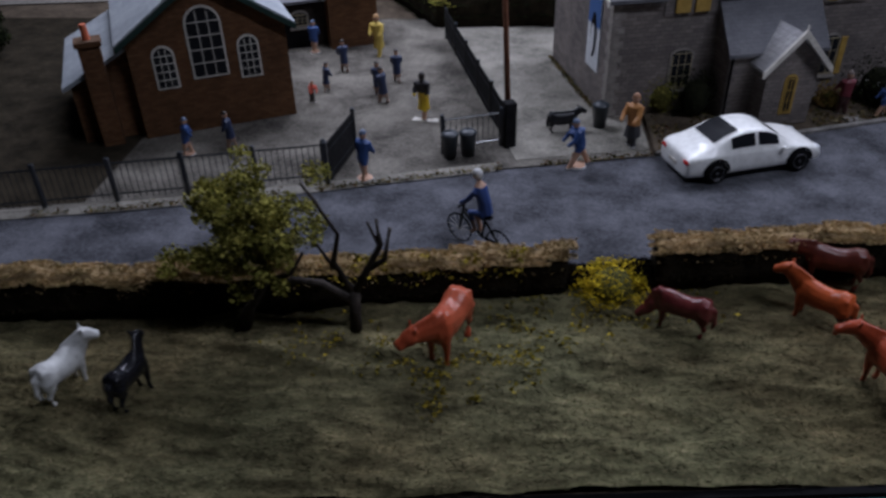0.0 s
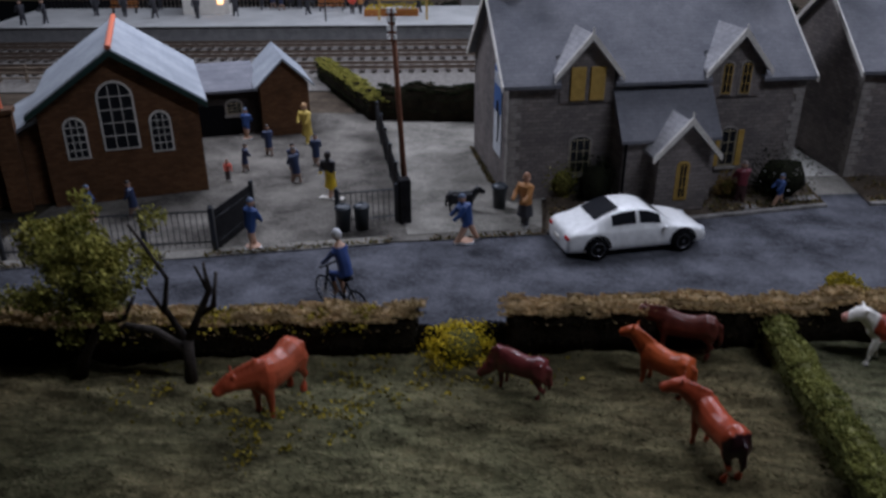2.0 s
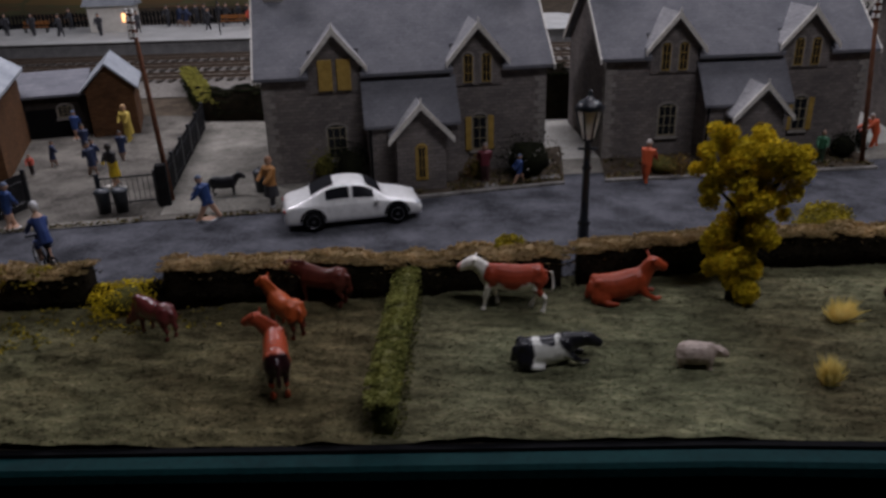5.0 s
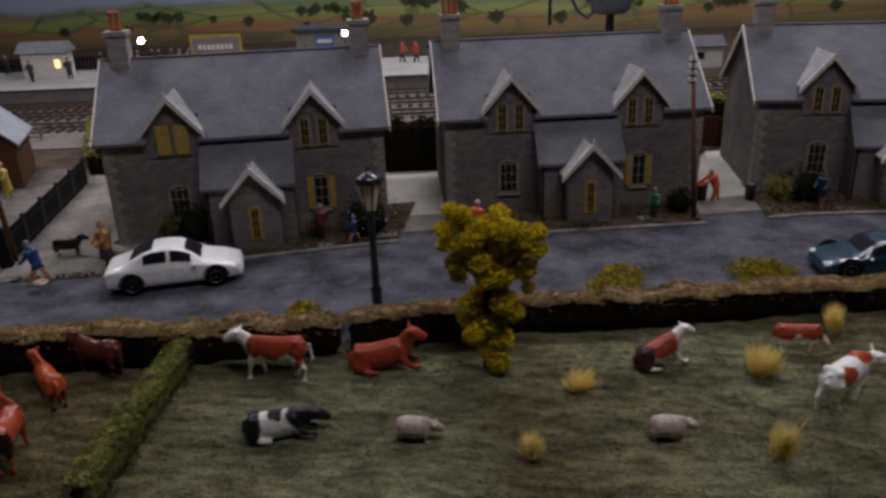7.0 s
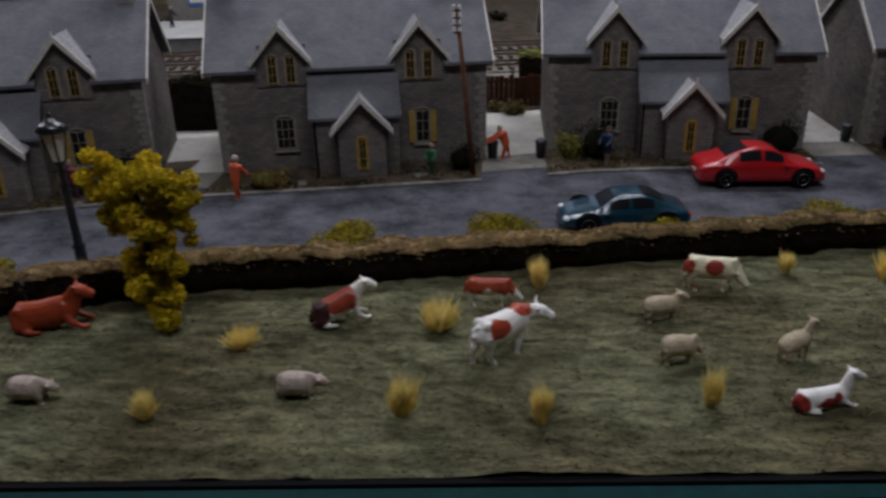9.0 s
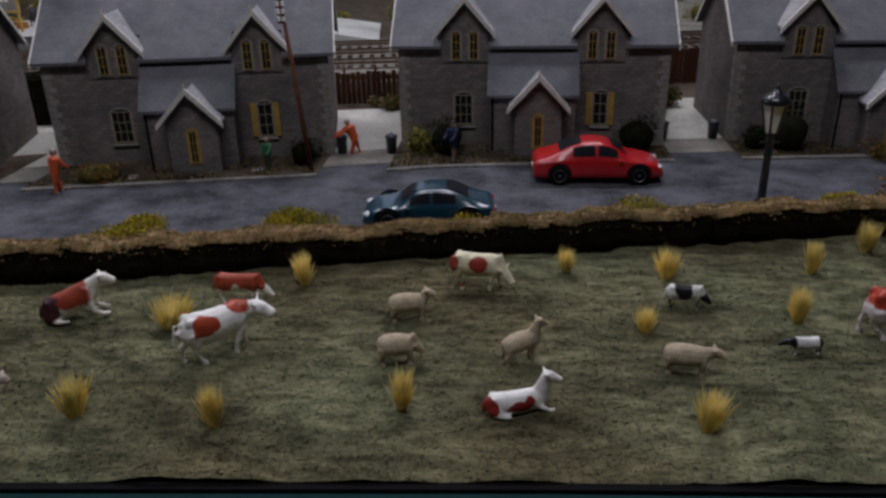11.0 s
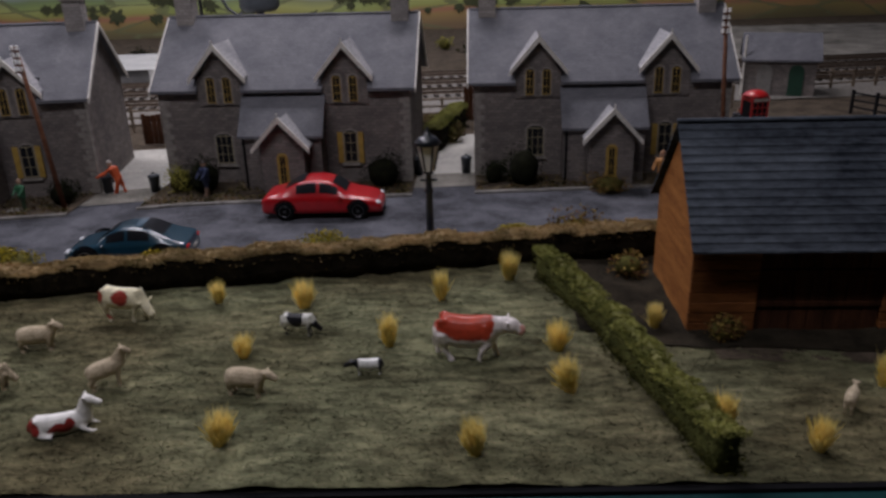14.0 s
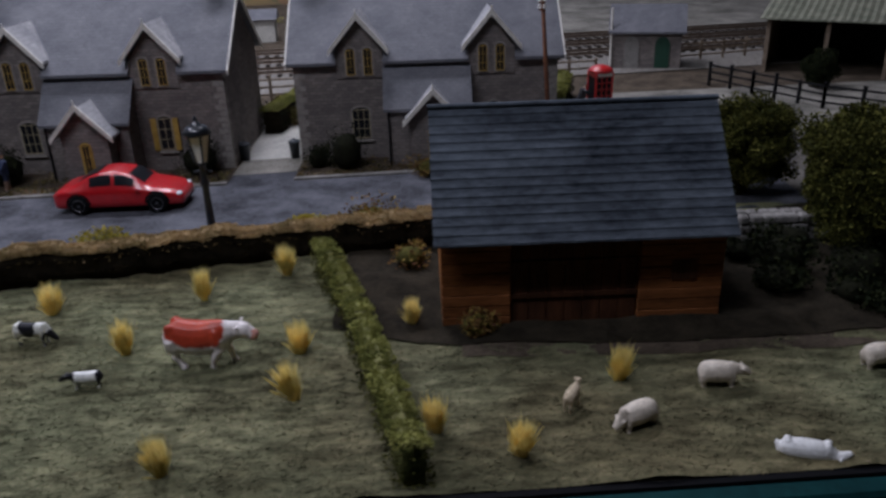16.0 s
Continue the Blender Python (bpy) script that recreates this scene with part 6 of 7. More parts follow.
CHROME = plain("dull_grey_hub", (0.15, 0.15, 0.16), 0.4, 0.6)
LAMP_GLASS = plain("lamp_lens", (0.75, 0.77, 0.8), 0.08, 0.0, 0.6)
TAIL_RED = plain("red_lens", (0.5, 0.02, 0.02), 0.2, 0.0, 0.5)
car(94.0, 250.0, 19.0, "white saloon car parked at the kerb", gloss("white_car_paint", (0.9, 0.9, 0.87)))
car(459.7, 326.5, 1.0, "red saloon car parked outside a cottage", gloss("red_car_paint", (0.46, 0.008, 0.012)))
car(390, 270, 184.0, "dark teal blue saloon car on the road", gloss("blue_car_paint", (0.004, 0.04, 0.068), 1.0), length=51.0, width=21.5, height=15.5)


# ---- street furniture ----
BLACK_IRON = plain("black_iron", (0.012, 0.015, 0.02), 0.3, 0.0, 0.4)
FROST = plain("frosted_lamp_glass", (0.8, 0.77, 0.7), 0.25)
POLE_BROWN = surface("brown_pole", (0.1, 0.04, 0.025), (0.2, 0.09, 0.05), 200, 0.8, 0.3)
WHITE_CHINA = plain("white_insulator", (0.75, 0.74, 0.7), 0.3)
BIN_GREY = plain("dark_grey_plastic", (0.035, 0.042, 0.05), 0.45)
OLD_WOOD = surface("weathered_wood", (0.09, 0.065, 0.045), (0.24, 0.19, 0.14), 200, 0.85, 0.4)


def street_lamp(x, y, h, rz=0.0):
    s = thing("street_lamp", x, y, 0.2, rz, "black Victorian street lamp with a glass lantern", "street lamp", "street lamps")
    bm = bm_new()
    lathe(bm, ((2.8, -0.3), (2.8, 1.4), (2.1, 2.0), (2.1, 10), (2.6, 10.6), (1.6, 11.6), (1.35, h * 0.52), (1.9, h * 0.54), (1.3, h * 0.56), (1.15, h - 17.5), (2.2, h - 17), (1.7, h - 16.2)), 12)
    part("post", bm, BLACK_IRON, s, smooth=True)
    part("crossbar", limb(bm_new(), [(-3.4, 0, h - 20, 0.45), (0, 0, h - 20, 0.5), (3.4, 0, h - 20, 0.45)], 6), BLACK_IRON, s)
    bm = bm_new()
    lathe(bm, ((2.2, h - 16.2), (4.5, h - 5.6)), 6)
    lan = part("lantern", bm, FROST, s, "pale frosted glass lantern")
    for k in range(6):
        a = 2 * math.pi * k / 6
        part("glazing_bar", limb(bm_new(), [(2.25 * math.cos(a), 2.25 * math.sin(a), h - 16.3, 0.42), (4.55 * math.cos(a), 4.55 * math.sin(a), h - 5.5, 0.42)], 4), BLACK_IRON, lan)
    bm = bm_new()
    lathe(bm, ((4.7, h - 6.0), (5.6, h - 5.2), (3.4, h - 2.9), (1.9, h - 2.6), (1.6, h - 1.5), (0.7, h - 1.1), (0.8, h - 0.2), (0.1, h + 1.2)), 12)
    part("cap", bm, BLACK_IRON, lan, "black iron lantern cap", True)
    return s


street_lamp(188, 222, 59)
street_lamp(514, 268, 53)


def telegraph_pole(x, y, h, lean, arms, label):
    p = thing("telegraph_pole", x, y, 0.2, 0, label, "pole", "telegraph poles")
    part("post", limb(bm_new(), [(0, 0, -0.5, 1.3), (lean * 0.5, 0, h * 0.5, 1.1), (lean, 0, h, 0.9)], 8), POLE_BROWN, p, smooth=True)
    for i in range(arms):
        z = h - 2 - i * 3.2
        ar = part("cross_arm", box(bm_new(), lean - 1.4, lean + 1.4, -1.7, -0.9, z - 0.4, z + 0.4), POLE_BROWN, p)
        for q in (-1.15, 1.15):
            bm = bm_new()
            lathe(bm, ((0.5, z + 0.4), (0.95, z + 0.8), (0.6, z + 1.4), (0.85, z + 2.0), (0.25, z + 2.5)), 8, lean + q, -1.3)
            part("insulator", bm, WHITE_CHINA, ar, "white china insulator")
    return p


telegraph_pole(6, 268, 84, -4.0, 4, "brown telegraph pole by the yard gate")
telegraph_pole(328, 332, 80, -7.0, 4, "leaning brown telegraph pole at the cottage corner")
telegraph_pole(659, 372, 86, -6.0, 4, "brown telegraph pole behind the barn")


def wheelie_bin(x, y, rz=0.0, s=1.0):
    b = thing("bin", x, y, 0.5, rz, "dark grey lidded dustbin", "bin", "dustbins")
    bm = bm_new()
    lathe(bm, ((2.6 * s, 0), (3.2 * s, 9 * s), (3.3 * s, 9.2 * s)), 12)
    part("body", bm, BIN_GREY, b, smooth=True)
    bm = bm_new()
    lathe(bm, ((3.6 * s, 9.2 * s), (3.6 * s, 9.8 * s), (2.4 * s, 10.8 * s), (0.6 * s, 11.1 * s)), 12)
    lid = part("lid", bm, BIN_GREY, b, smooth=True)
    part("handle", limb(bm_new(), [(-1, 0, 10.9 * s, 0.25), (0, 0, 11.8 * s, 0.25), (1, 0, 10.9 * s, 0.25)], 5), BIN_GREY, lid)
    return b


for x, y, s in ((-17, 251, 1.0), (-10, 253, 1.0), (44, 281, 1.0), (337, 361, 0.9), (362, 362, 0.9), (500, 389, 0.9), (526, 391, 0.9)):
    wheelie_bin(x, y, 0, s)


def railings(pts, h, label, solid=False, name="railing_fence"):
    """Posts, rails and thin uprights between ground points."""
    f = thing(name, pts[0][0], pts[0][1], 0.45, 0, label, "fence")
    ox, oy = pts[0]
    for (x0, y0), (x1, y1) in zip(pts, pts[1:]):
        a, b = Vector((x0 - ox, y0 - oy, 0)), Vector((x1 - ox, y1 - oy, 0))
        n = max(1, round((b - a).length / 26))
        for i in range(n + 1):
            p = a.lerp(b, i / n)
            part("post", box(bm_new(), p.x - 0.8, p.x + 0.8, p.y - 0.8, p.y + 0.8, -0.5, h + 1.5, 0.15), BLACK_IRON, f)
        for z in ((h * 0.18, h * 0.95) if not solid else (h * 0.2, h * 0.8)):
            part("rail", limb(bm_new(), [(a.x, a.y, z, 0.35), (b.x, b.y, z, 0.35)], 4), BLACK_IRON, f)
        m = int((b - a).length / (2.2 if not solid else 2.0))
        for i in range(m):
            p = a.lerp(b, (i + 0.5) / m)
            if solid:
                w = (b - a) / m * 0.48
                q = Vector((-w.y, w.x, 0)).normalized() * 0.25
                bm = bm_new()
                prism(bm, [p - w - q, p + w - q, p + w + q, p - w + q], (0, 0, h))
                part("board", bm, BLACK_BOARD, f)
            else:
                part("upright", limb(bm_new(), [(p.x, p.y, h * 0.05, 0.17), (p.x, p.y, h, 0.17)], 4), BLACK_IRON, f)
    return f


BLACK_BOARD = surface("tarred_board", (0.006, 0.006, 0.007), (0.018, 0.0175, 0.018), 200, 0.85, 0.4)
railings([(-235, 188), (-62, 229)], 16, "black iron railings along the school yard")
railings([(-61, 227), (-56, 257)], 16, "open black boarded yard gate", True, "yard_gate")
railings([(-20, 254), (3, 262)], 15, "short black iron railings beside the bins")
railings([(5, 264), (-29, 392)], 15, "tarred black board fence between the yards", True, "board_fence")
part("gate_post", box(bm_new(), -2.4, 2.4, -2.4, 2.4, -0.5, 19, 0.4), BLACK_BOARD, None, "thick dark wooden gate post", False, put(6, 262, 0.4, 20))
tagged(bpy.data.objects["gate_post"], category="post")
tagged(part("yard_pavement", strip(bm_new(), shifted(KERB_LINE, -1.0), shifted(KERB_LINE, 6), -300, 2, 0.8, 8, 2), SIDE_YARD), "pale trodden pavement along the school railings", "pavement", kind="structure")

# poster painted on the first cottage's gable, words too small to read
BLUE_POSTER, WHITE_POSTER = plain("poster_blue", (0.05, 0.12, 0.32), 0.6), plain("poster_white", (0.62, 0.64, 0.66), 0.6)
po = thing("poster", 110.4, 306.3, 1.0, 14.5, "blue and white poster on the cottage gable", "poster")
gx = -HOUSE_L / 2 - 0.15
part("sheet", box(bm_new(), gx - 0.25, gx, 12, 27, 15, 54), WHITE_POSTER, po)
part("blue_field", box(bm_new(), gx - 0.4, gx - 0.27, 12.3, 26.7, 34, 53.6), BLUE_POSTER, po, "blue upper half")
for i, (a, b) in enumerate(((14, 16.5), (17.5, 19), (20, 22.5), (23.3, 25.4))):
    part("letter_bar", box(bm_new(), gx - 0.55, gx - 0.42, a, b, 46, 51.5), WHITE_POSTER, po)
bm = bm_new()
ball(bm, gx - 0.35, 19.5, 30, 0.25, 4.0, 10, 10)
part("emblem", bm, SOOT, po, "dark abstract shape")
bm = bm_new()
ball(bm, gx - 0.6, 20.0, 27.5, 0.25, 2.4, 7.0, 10)
part("emblem", bm, WHITE_POSTER, po, "white abstract shape")

# small things in the gardens and yards
for x, y, w, d in ((150, 290, 7, 5), (175, 303, 14, 5), (247, 318, 4, 7), (303, 330, 6, 6)):
    slab = part("paving_slab", box(bm_new(), -w / 2, w / 2, -d / 2, d / 2, 0, 0.8, 0.2), KERB, None, "pale stone slab at the garden edge", False, put(x, y, 1.0, 14))
    tagged(slab, category="slab")
fl = random.Random(5)
raw("blossom", *flakes([(167 + fl.gauss(0, 5), 305 + fl.gauss(0, 4), 7 + fl.random() * 8) for _ in range(70)], 1.0, fl), PALE_PAINT, None, "small pale blossoms on the dark shrub", kind="stuff")


# ---- red telephone box ----
def phone_box(x, y):
    p = thing("telephone_box", x, y, 0.2, 14, "red telephone box behind the barn", "telephone box")
    RED = gloss("pillar_red", (0.5, 0.02, 0.02), 0.4)
    bm = bm_new()
    box(bm, -5.4, 5.4, -5.4, 5.4, -0.5, 2)
    for a in (-5, 4):
        for b in (-5, 4):
            box(bm, a, a + 1, b, b + 1, 2, 27)
    box(bm, -5.2, 5.2, -5.2, 5.2, 27, 30, 0.3)
    part("frame", bm, RED, p)
    part("glazing", box(bm_new(), -4.6, 4.6, -4.6, 4.6, 2, 27), GLASS_DARK, p)
    for s in (-1, 1):
        for i in range(1, 6):
            part("glazing_bar", box(bm_new(), -4, 4, s * 4.9 - 0.25, s * 4.9 + 0.25, 2 + i * 4.2, 2.5 + i * 4.2), RED, p)
        for q in (-1.4, 1.4):
            part("glazing_bar", box(bm_new(), q - 0.2, q + 0.2, s * 4.95 - 0.2, s * 4.95 + 0.2, 2, 27), RED, p)
    part("sign", box(bm_new(), -4, 4, -5.5, -5.25, 27.6, 29.4), PALE_PAINT, p, "pale sign strip")
    bm = bm_new()
    lathe(bm, ((6.6, 30), (6.5, 31.2), (4.6, 33), (2.4, 34), (0.4, 34.3)), 20)
    part("dome", bm, RED, p, smooth=True)
    return p


phone_box(701, 456).scale = (1.14, 1.14, 0.92)


# ---- right-hand yard ----
def outhouse(x, y, rz):
    o = thing("outhouse", x, y, 0.2, rz, "small stone outhouse with a slate roof and two doors", "outhouse")
    bm = bm_new()
    prism(bm, [(-26, 0, -1), (-26, 30, -1), (-26, 30, 29), (-26, 15, 45), (-26, 0, 29)], (52, 0, 0))
    part("wall", bm, STONE, o)
    for s in (0, 1):
        bm = bm_new()
        ye = -3 if s == 0 else 33
        prism(bm, [(-29, ye, 26.5), (-29, 15, 45.3), (-29, 15, 46.8), (-29, ye, 28)], (58, 0, 0))
        part("roof_slope", bm, SLATE, o)
    for dx, m, l in ((-11, STONE_PLAIN, "grey boarded doorway"), (12, GREEN_DOOR, "green painted door")):
        part("door", arched(bm_new(), dx, -0.6, 0.2, 0, 24, 11), m, o, l)
    bm = bm_new()
    limb(bm, [(-27, -1, -1, 0.8), (-27, -1, 46, 0.8)], 6)
    part("downpipe", bm, PALE_PAINT, o)
    return o


STONE_PLAIN = surface("grey_door_paint", (0.16, 0.15, 0.14), (0.24, 0.23, 0.21), 200)
GREEN_DOOR = plain("green_door_paint", (0.008, 0.045, 0.025), 0.6)
outhouse(767, 600, -14)


def open_shed(x, y, rz):
    o = thing("open_shed", x, y, 0.2, rz, "dark open-fronted shed with a ribbed mossy roof", "shed")
    for px in (0, 40, 80, 120):
        part("post", box(bm_new(), px - 1.4, px + 1.4, -1.4, 1.4, -0.5, 38), OLD_WOOD, o)
    part("back_wall", box(bm_new(), -2, 122, 60, 62, -0.5, 52), BLACK_BOARD, o)
    for px in (-2, 121):
        part("side_wall", prism(bm_new(), [(px, 2, -0.5), (px, 60, -0.5), (px, 60, 52), (px, 2, 39)], (1.2, 0, 0)), OLD_WOOD, o)
    for i in range(26):
        x0 = -6 + i * 5.1
        part("roof_sheet", prism(bm_new(), [(x0, -6, 38.5), (x0 + 2.5, -6, 39.5), (x0 + 5.1, -6, 38.5), (x0 + 5.1, -6, 38.0), (x0, -6, 38.0)], (0, 72, 16)), MOSSY, o)
    return o


MOSSY = surface("mossy_sheet", (0.1, 0.11, 0.08), (0.24, 0.24, 0.18), 120, 0.85, 0.3)
open_shed(850, 575, -32)


def rail_fence(pts, h, label, mat=None, gap=20.0, rails=3):
    f = thing("rail_fence", pts[0][0], pts[0][1], 0.1, 0, label, "fence")
    ox, oy = pts[0]
    mat = mat or OLD_WOOD
    for (x0, y0), (x1, y1) in zip(pts, pts[1:]):
        a, b = Vector((x0 - ox, y0 - oy, 0)), Vector((x1 - ox, y1 - oy, 0))
        n = max(1, round((b - a).length / gap))
        for i in range(n + 1):
            p = a.lerp(b, i / n)
            part("post", box(bm_new(), p.x - 0.9, p.x + 0.9, p.y - 0.9, p.y + 0.9, -0.5, h * (1.0 + 0.06 * math.sin(i * 2.3))), mat, f)
        for r in range(rails):
            z = h * (0.28 + 0.3 * r)
            part("rail", limb(bm_new(), [(a.x, a.y - 1.1, z, 0.4, 0.7), (b.x, b.y - 1.1, z, 0.4, 0.7)], 4), mat, f)
    return f


def board_wall(x0, y0, x1, y1, h):
    """Upright weathered boards of uneven height between two ground points."""
    f = thing("board_fence", x0, y0, 0.6, math.degrees(math.atan2(y1 - y0, x1 - x0)), "dark brown close-boarded garden fence", "fence", "back garden fences")
    w = random.Random(int(x0))
    n = int(math.hypot(x1 - x0, y1 - y0) / 3.2)
    for k in range(n):
        part("board", box(bm_new(), k * 3.2, k * 3.2 + 2.9, w.uniform(-0.3, 0.3), 1.0, -0.4, h * w.uniform(0.93, 1.03), 0.15), DOORWOOD, f)
    for z in (h * 0.2, h * 0.75):
        part("rail", box(bm_new(), 0, n * 3.2, 1.1, 2.2, z, z + 1.8), DOORWOOD, f)
    return f


board_wall(312, 468, 392, 477, 20)
board_wall(522, 527, 562, 533, 24)
rail_fence([(795, 534), (812, 500), (838, 455), (870, 425), (960, 410)], 16, "dark weathered rail fence by the farm yard", BLACK_BOARD)
rail_fence([(800, 625), (1040, 680)], 15, "weathered rail fence along the railway", OLD_WOOD)
rail_fence([(225, 500), (330, 512), (470, 528), (560, 540), (720, 560)], 17, "brown wooden rail fence behind the cottages", OLD_WOOD)
rail_fence([(-410, 470), (-260, 490), (-130, 505)], 12, "low wooden rail fence by the railway", OLD_WOOD)
tagged(part("farm_track", strip(bm_new(), ((600, 185), (690, 183), (1100, 196)), ((600, 197), (690, 200), (1100, 232)), 606, 1000, 0.35, 4, 10, 1.5), EARTH, smooth=True), "pale trodden earth track past the barn", "track", kind="structure")
bm = bm_new()
for i in range(46):
    w = random.Random(i)
    px, py = 716 + (i % 8) * 4.4 + w.uniform(-0.6, 0.6), 262 + (i // 8 % 2) * 4.5
    s = w.uniform(1.8, 2.5)
    box(bm, px - s, px + s, py - 2.2, py + 2.2, (i // 16) * 3.6, (i // 16) * 3.6 + 3.3, 0.7)
tagged(part("stone_wall", bm, KERB, None, "low dry-stone wall beside the dark tree"), category="wall", kind="structure")
tagged(part("yard_lane", strip(bm_new(), 300.0, 430.0, 690, 1100, 0.2, 12, 8), YARD), "grey gravel lane beyond the barn", "lane", kind="structure")
tagged(part("far_yard", strip(bm_new(), ((560, 755), (1200, 850)), 1115.0, 560, 1200, 0.1, 16, 10), SIDE_YARD), "pale dusty ground beyond the railway", "ground", kind="structure")

# ---- railway ----
SLOPE = 0.14


def track(c, label):
    t = thing("railway_track", 0, c, 0.3, math.degrees(math.atan(SLOPE)), label, "railway track", "railway tracks")
    for s in (-8.25, 8.25):
        bm = bm_new()
        loft(bm, [[(x, s + dy, dz) for dy, dz in ((-1.0, 2.0), (-0.3, 2.3), (-0.3, 3.6), (-0.6, 4.2), (0.6, 4.2), (0.3, 3.6), (0.3, 2.3), (1.0, 2.0))] for x in (-430, 1150)])
        part("rail", bm, RUST, t)
    first = part("sleeper", box(bm_new(), -1.8, 1.8, -15, 15, 0.0, 2.0, 0.2), SLEEPER, t, at=put(-420, 0))
    for k in range(1, 170):
        ob = new("sleeper", first.data)
        ob.parent = t
        ob.matrix_basis = put(-420 + k * 9.2, rnd.gauss(0, 0.2))
    return t


for c in (562, 610, 655):
    track(c, "single line of rusty rails on dark sleepers")

CONCRETE = surface("pale_platform_top", (0.38, 0.38, 0.365), (0.56, 0.56, 0.535), 40, 0.85, 0.1)
PLAT_WALL = surface("platform_wall", (0.1, 0.1, 0.1), (0.18, 0.175, 0.17), 120, 0.9, 0.4)
pf = thing("station_platform", 0, 690, 0.2, math.degrees(math.atan(SLOPE)), "pale concrete station platform above the tracks", "platform")
part("face", box(bm_new(), -430, 215, 0, 118, -0.4, 12.2), PLAT_WALL, pf, "dark brick platform face")
bm = bm_new()
box(bm, -430, 215, -2.5, 118, 12.2, 13.4, 0.3)
prism(bm, [(215, -2.5, 12.2), (215, 118, 12.2), (215, 118, 13.4), (215, -2.5, 13.4)], (0.1, 0, 0))
part("surface", bm, CONCRETE, pf)
part("ramp", prism(bm_new(), [(215.2, 0, 13.3), (215.2, 0, 0), (300, 0, 0.2)], (0, 118, 0)), CONCRETE, pf)


def on_platform(x, d):
    """A place d behind the platform's edge."""
    return x - d * 0.139, 690 + SLOPE * x + d * 0.99


def station_lamp(x, d, h):
    px, py = on_platform(x, d)
    s = thing("station_lamp", px, py, 13.5, 0, "lit white globe lamp on the station", "lamp", "station lamps")
    part("post", limb(bm_new(), [(0, 0, -0.2, 0.8), (0, 0, h - 2, 0.5)], 8), BLACK_IRON, s)
    part("globe", ball(bm_new(), 0, 0, h, 3.0, seg=12), GLOBE, s, "glowing white globe", True)
    return s


GLOBE = bpy.data.materials.new("lit_globe")
GLOBE.use_nodes = True
GLOBE.node_tree.nodes["Principled BSDF"].inputs["Emission Color"].default_value = (1, 0.9, 0.92, 1)
GLOBE.node_tree.nodes["Principled BSDF"].inputs["Emission Strength"].default_value = 14.0
station_lamp(-129, 20, 39)
station_lamp(67, 20, 39)
rngp = random.Random(21)
dark = [DARK_ONE, DARK_ONE, NAVY_KID, DARK_ONE, RED_ONE, TAN_COAT]
for i, (x, d) in enumerate(((-395, 8), (-378, 14), (-350, 60), (-322, 56), (-290, 44), (-250, 40), (-217, 52), (-150, 60), (-108, 64), (-100, 64), (-85, 92), (-44, 68), (-300, 95), (-270, 98), (-200, 96), (-180, 92), (20, 70), (120, 80), (135, 76), (150, 86), (60, 92), (-172, 104), (-163, 98), (-150, 106), (-141, 100), (-128, 106), (-118, 98), (-109, 104), (-96, 100), (-84, 106), (-190, 102))):
    px, py = on_platform(x, d)
    m = RED_ONE if i in (8, 17, 18) else TAN_COAT if i in (9,) else rngp.choice(dark[:4])
    person_shape(px, py, 13.6, rngp.uniform(0, 360), 22, m, "miniature passenger figure in a red coat on the platform" if m is RED_ONE else "miniature passenger figure in dark clothes on the platform" if m is not TAN_COAT else "miniature passenger figure in a tan coat on the platform", 0.1, 0.1, "platform figures")


def bench(x, d, paint=None):
    px, py = on_platform(x, d)
    b = thing("bench", px, py, 13.5, 8, "brown wooden bench on the platform", "bench", "platform benches")
    for y in (-1.6, 0, 1.6):
        part("slat", box(bm_new(), -13, 13, y - 0.6, y + 0.6, 5.5, 6.1), paint or TIMBER, b)
    for z in (8, 10):
        part("slat", box(bm_new(), -13, 13, 2.2, 2.7, z, z + 1.3), paint or TIMBER, b)
    for x0 in (-11, 11):
        part("leg", box(bm_new(), x0 - 0.5, x0 + 0.5, -2, 2.7, -0.2, 5.5), BLACK_IRON, b)
    return b


bench(-330, 80)
bench(-130, 84)
bench(88, 40, plain("red_bench_paint", (0.4, 0.04, 0.03), 0.5))
pl = thing("planter", *on_platform(-70, 52), 13.5, 8, "wooden planter with yellow flowers on the platform", "planter")
part("trough", box(bm_new(), -26, 26, -5, 5, -0.2, 6, 0.4), TIMBER, pl)
raw("flowers", *flakes([(fl.uniform(-24, 24), fl.uniform(-4, 4), 6 + fl.random() * 5) for _ in range(300)], 2.0, fl), YELLOW_FLOCK, pl, kind="stuff")
# running-in board
nb = thing("name_board", -62, 706, 13.4, 8, "yellow-framed dark station name board", "sign")
for x in (-22, 22):
    part("leg", box(bm_new(), x - 1, x + 1, -1, 1, -0.2, 30), YELLOW_PAINT, nb)
part("board", box(bm_new(), -25, 25, -2.2, -1.2, 18, 42), YELLOW_PAINT, nb)
part("panel", box(bm_new(), -22.5, 22.5, -2.6, -2.3, 20.5, 39), STONE_PLAIN, nb, "dark grey panel")
for i in range(8):
    part("letter_bar", box(bm_new(), -17 + i * 4.3, -14 + i * 4.3, -2.9, -2.65, 28, 32.5), PALE_PAINT, nb)
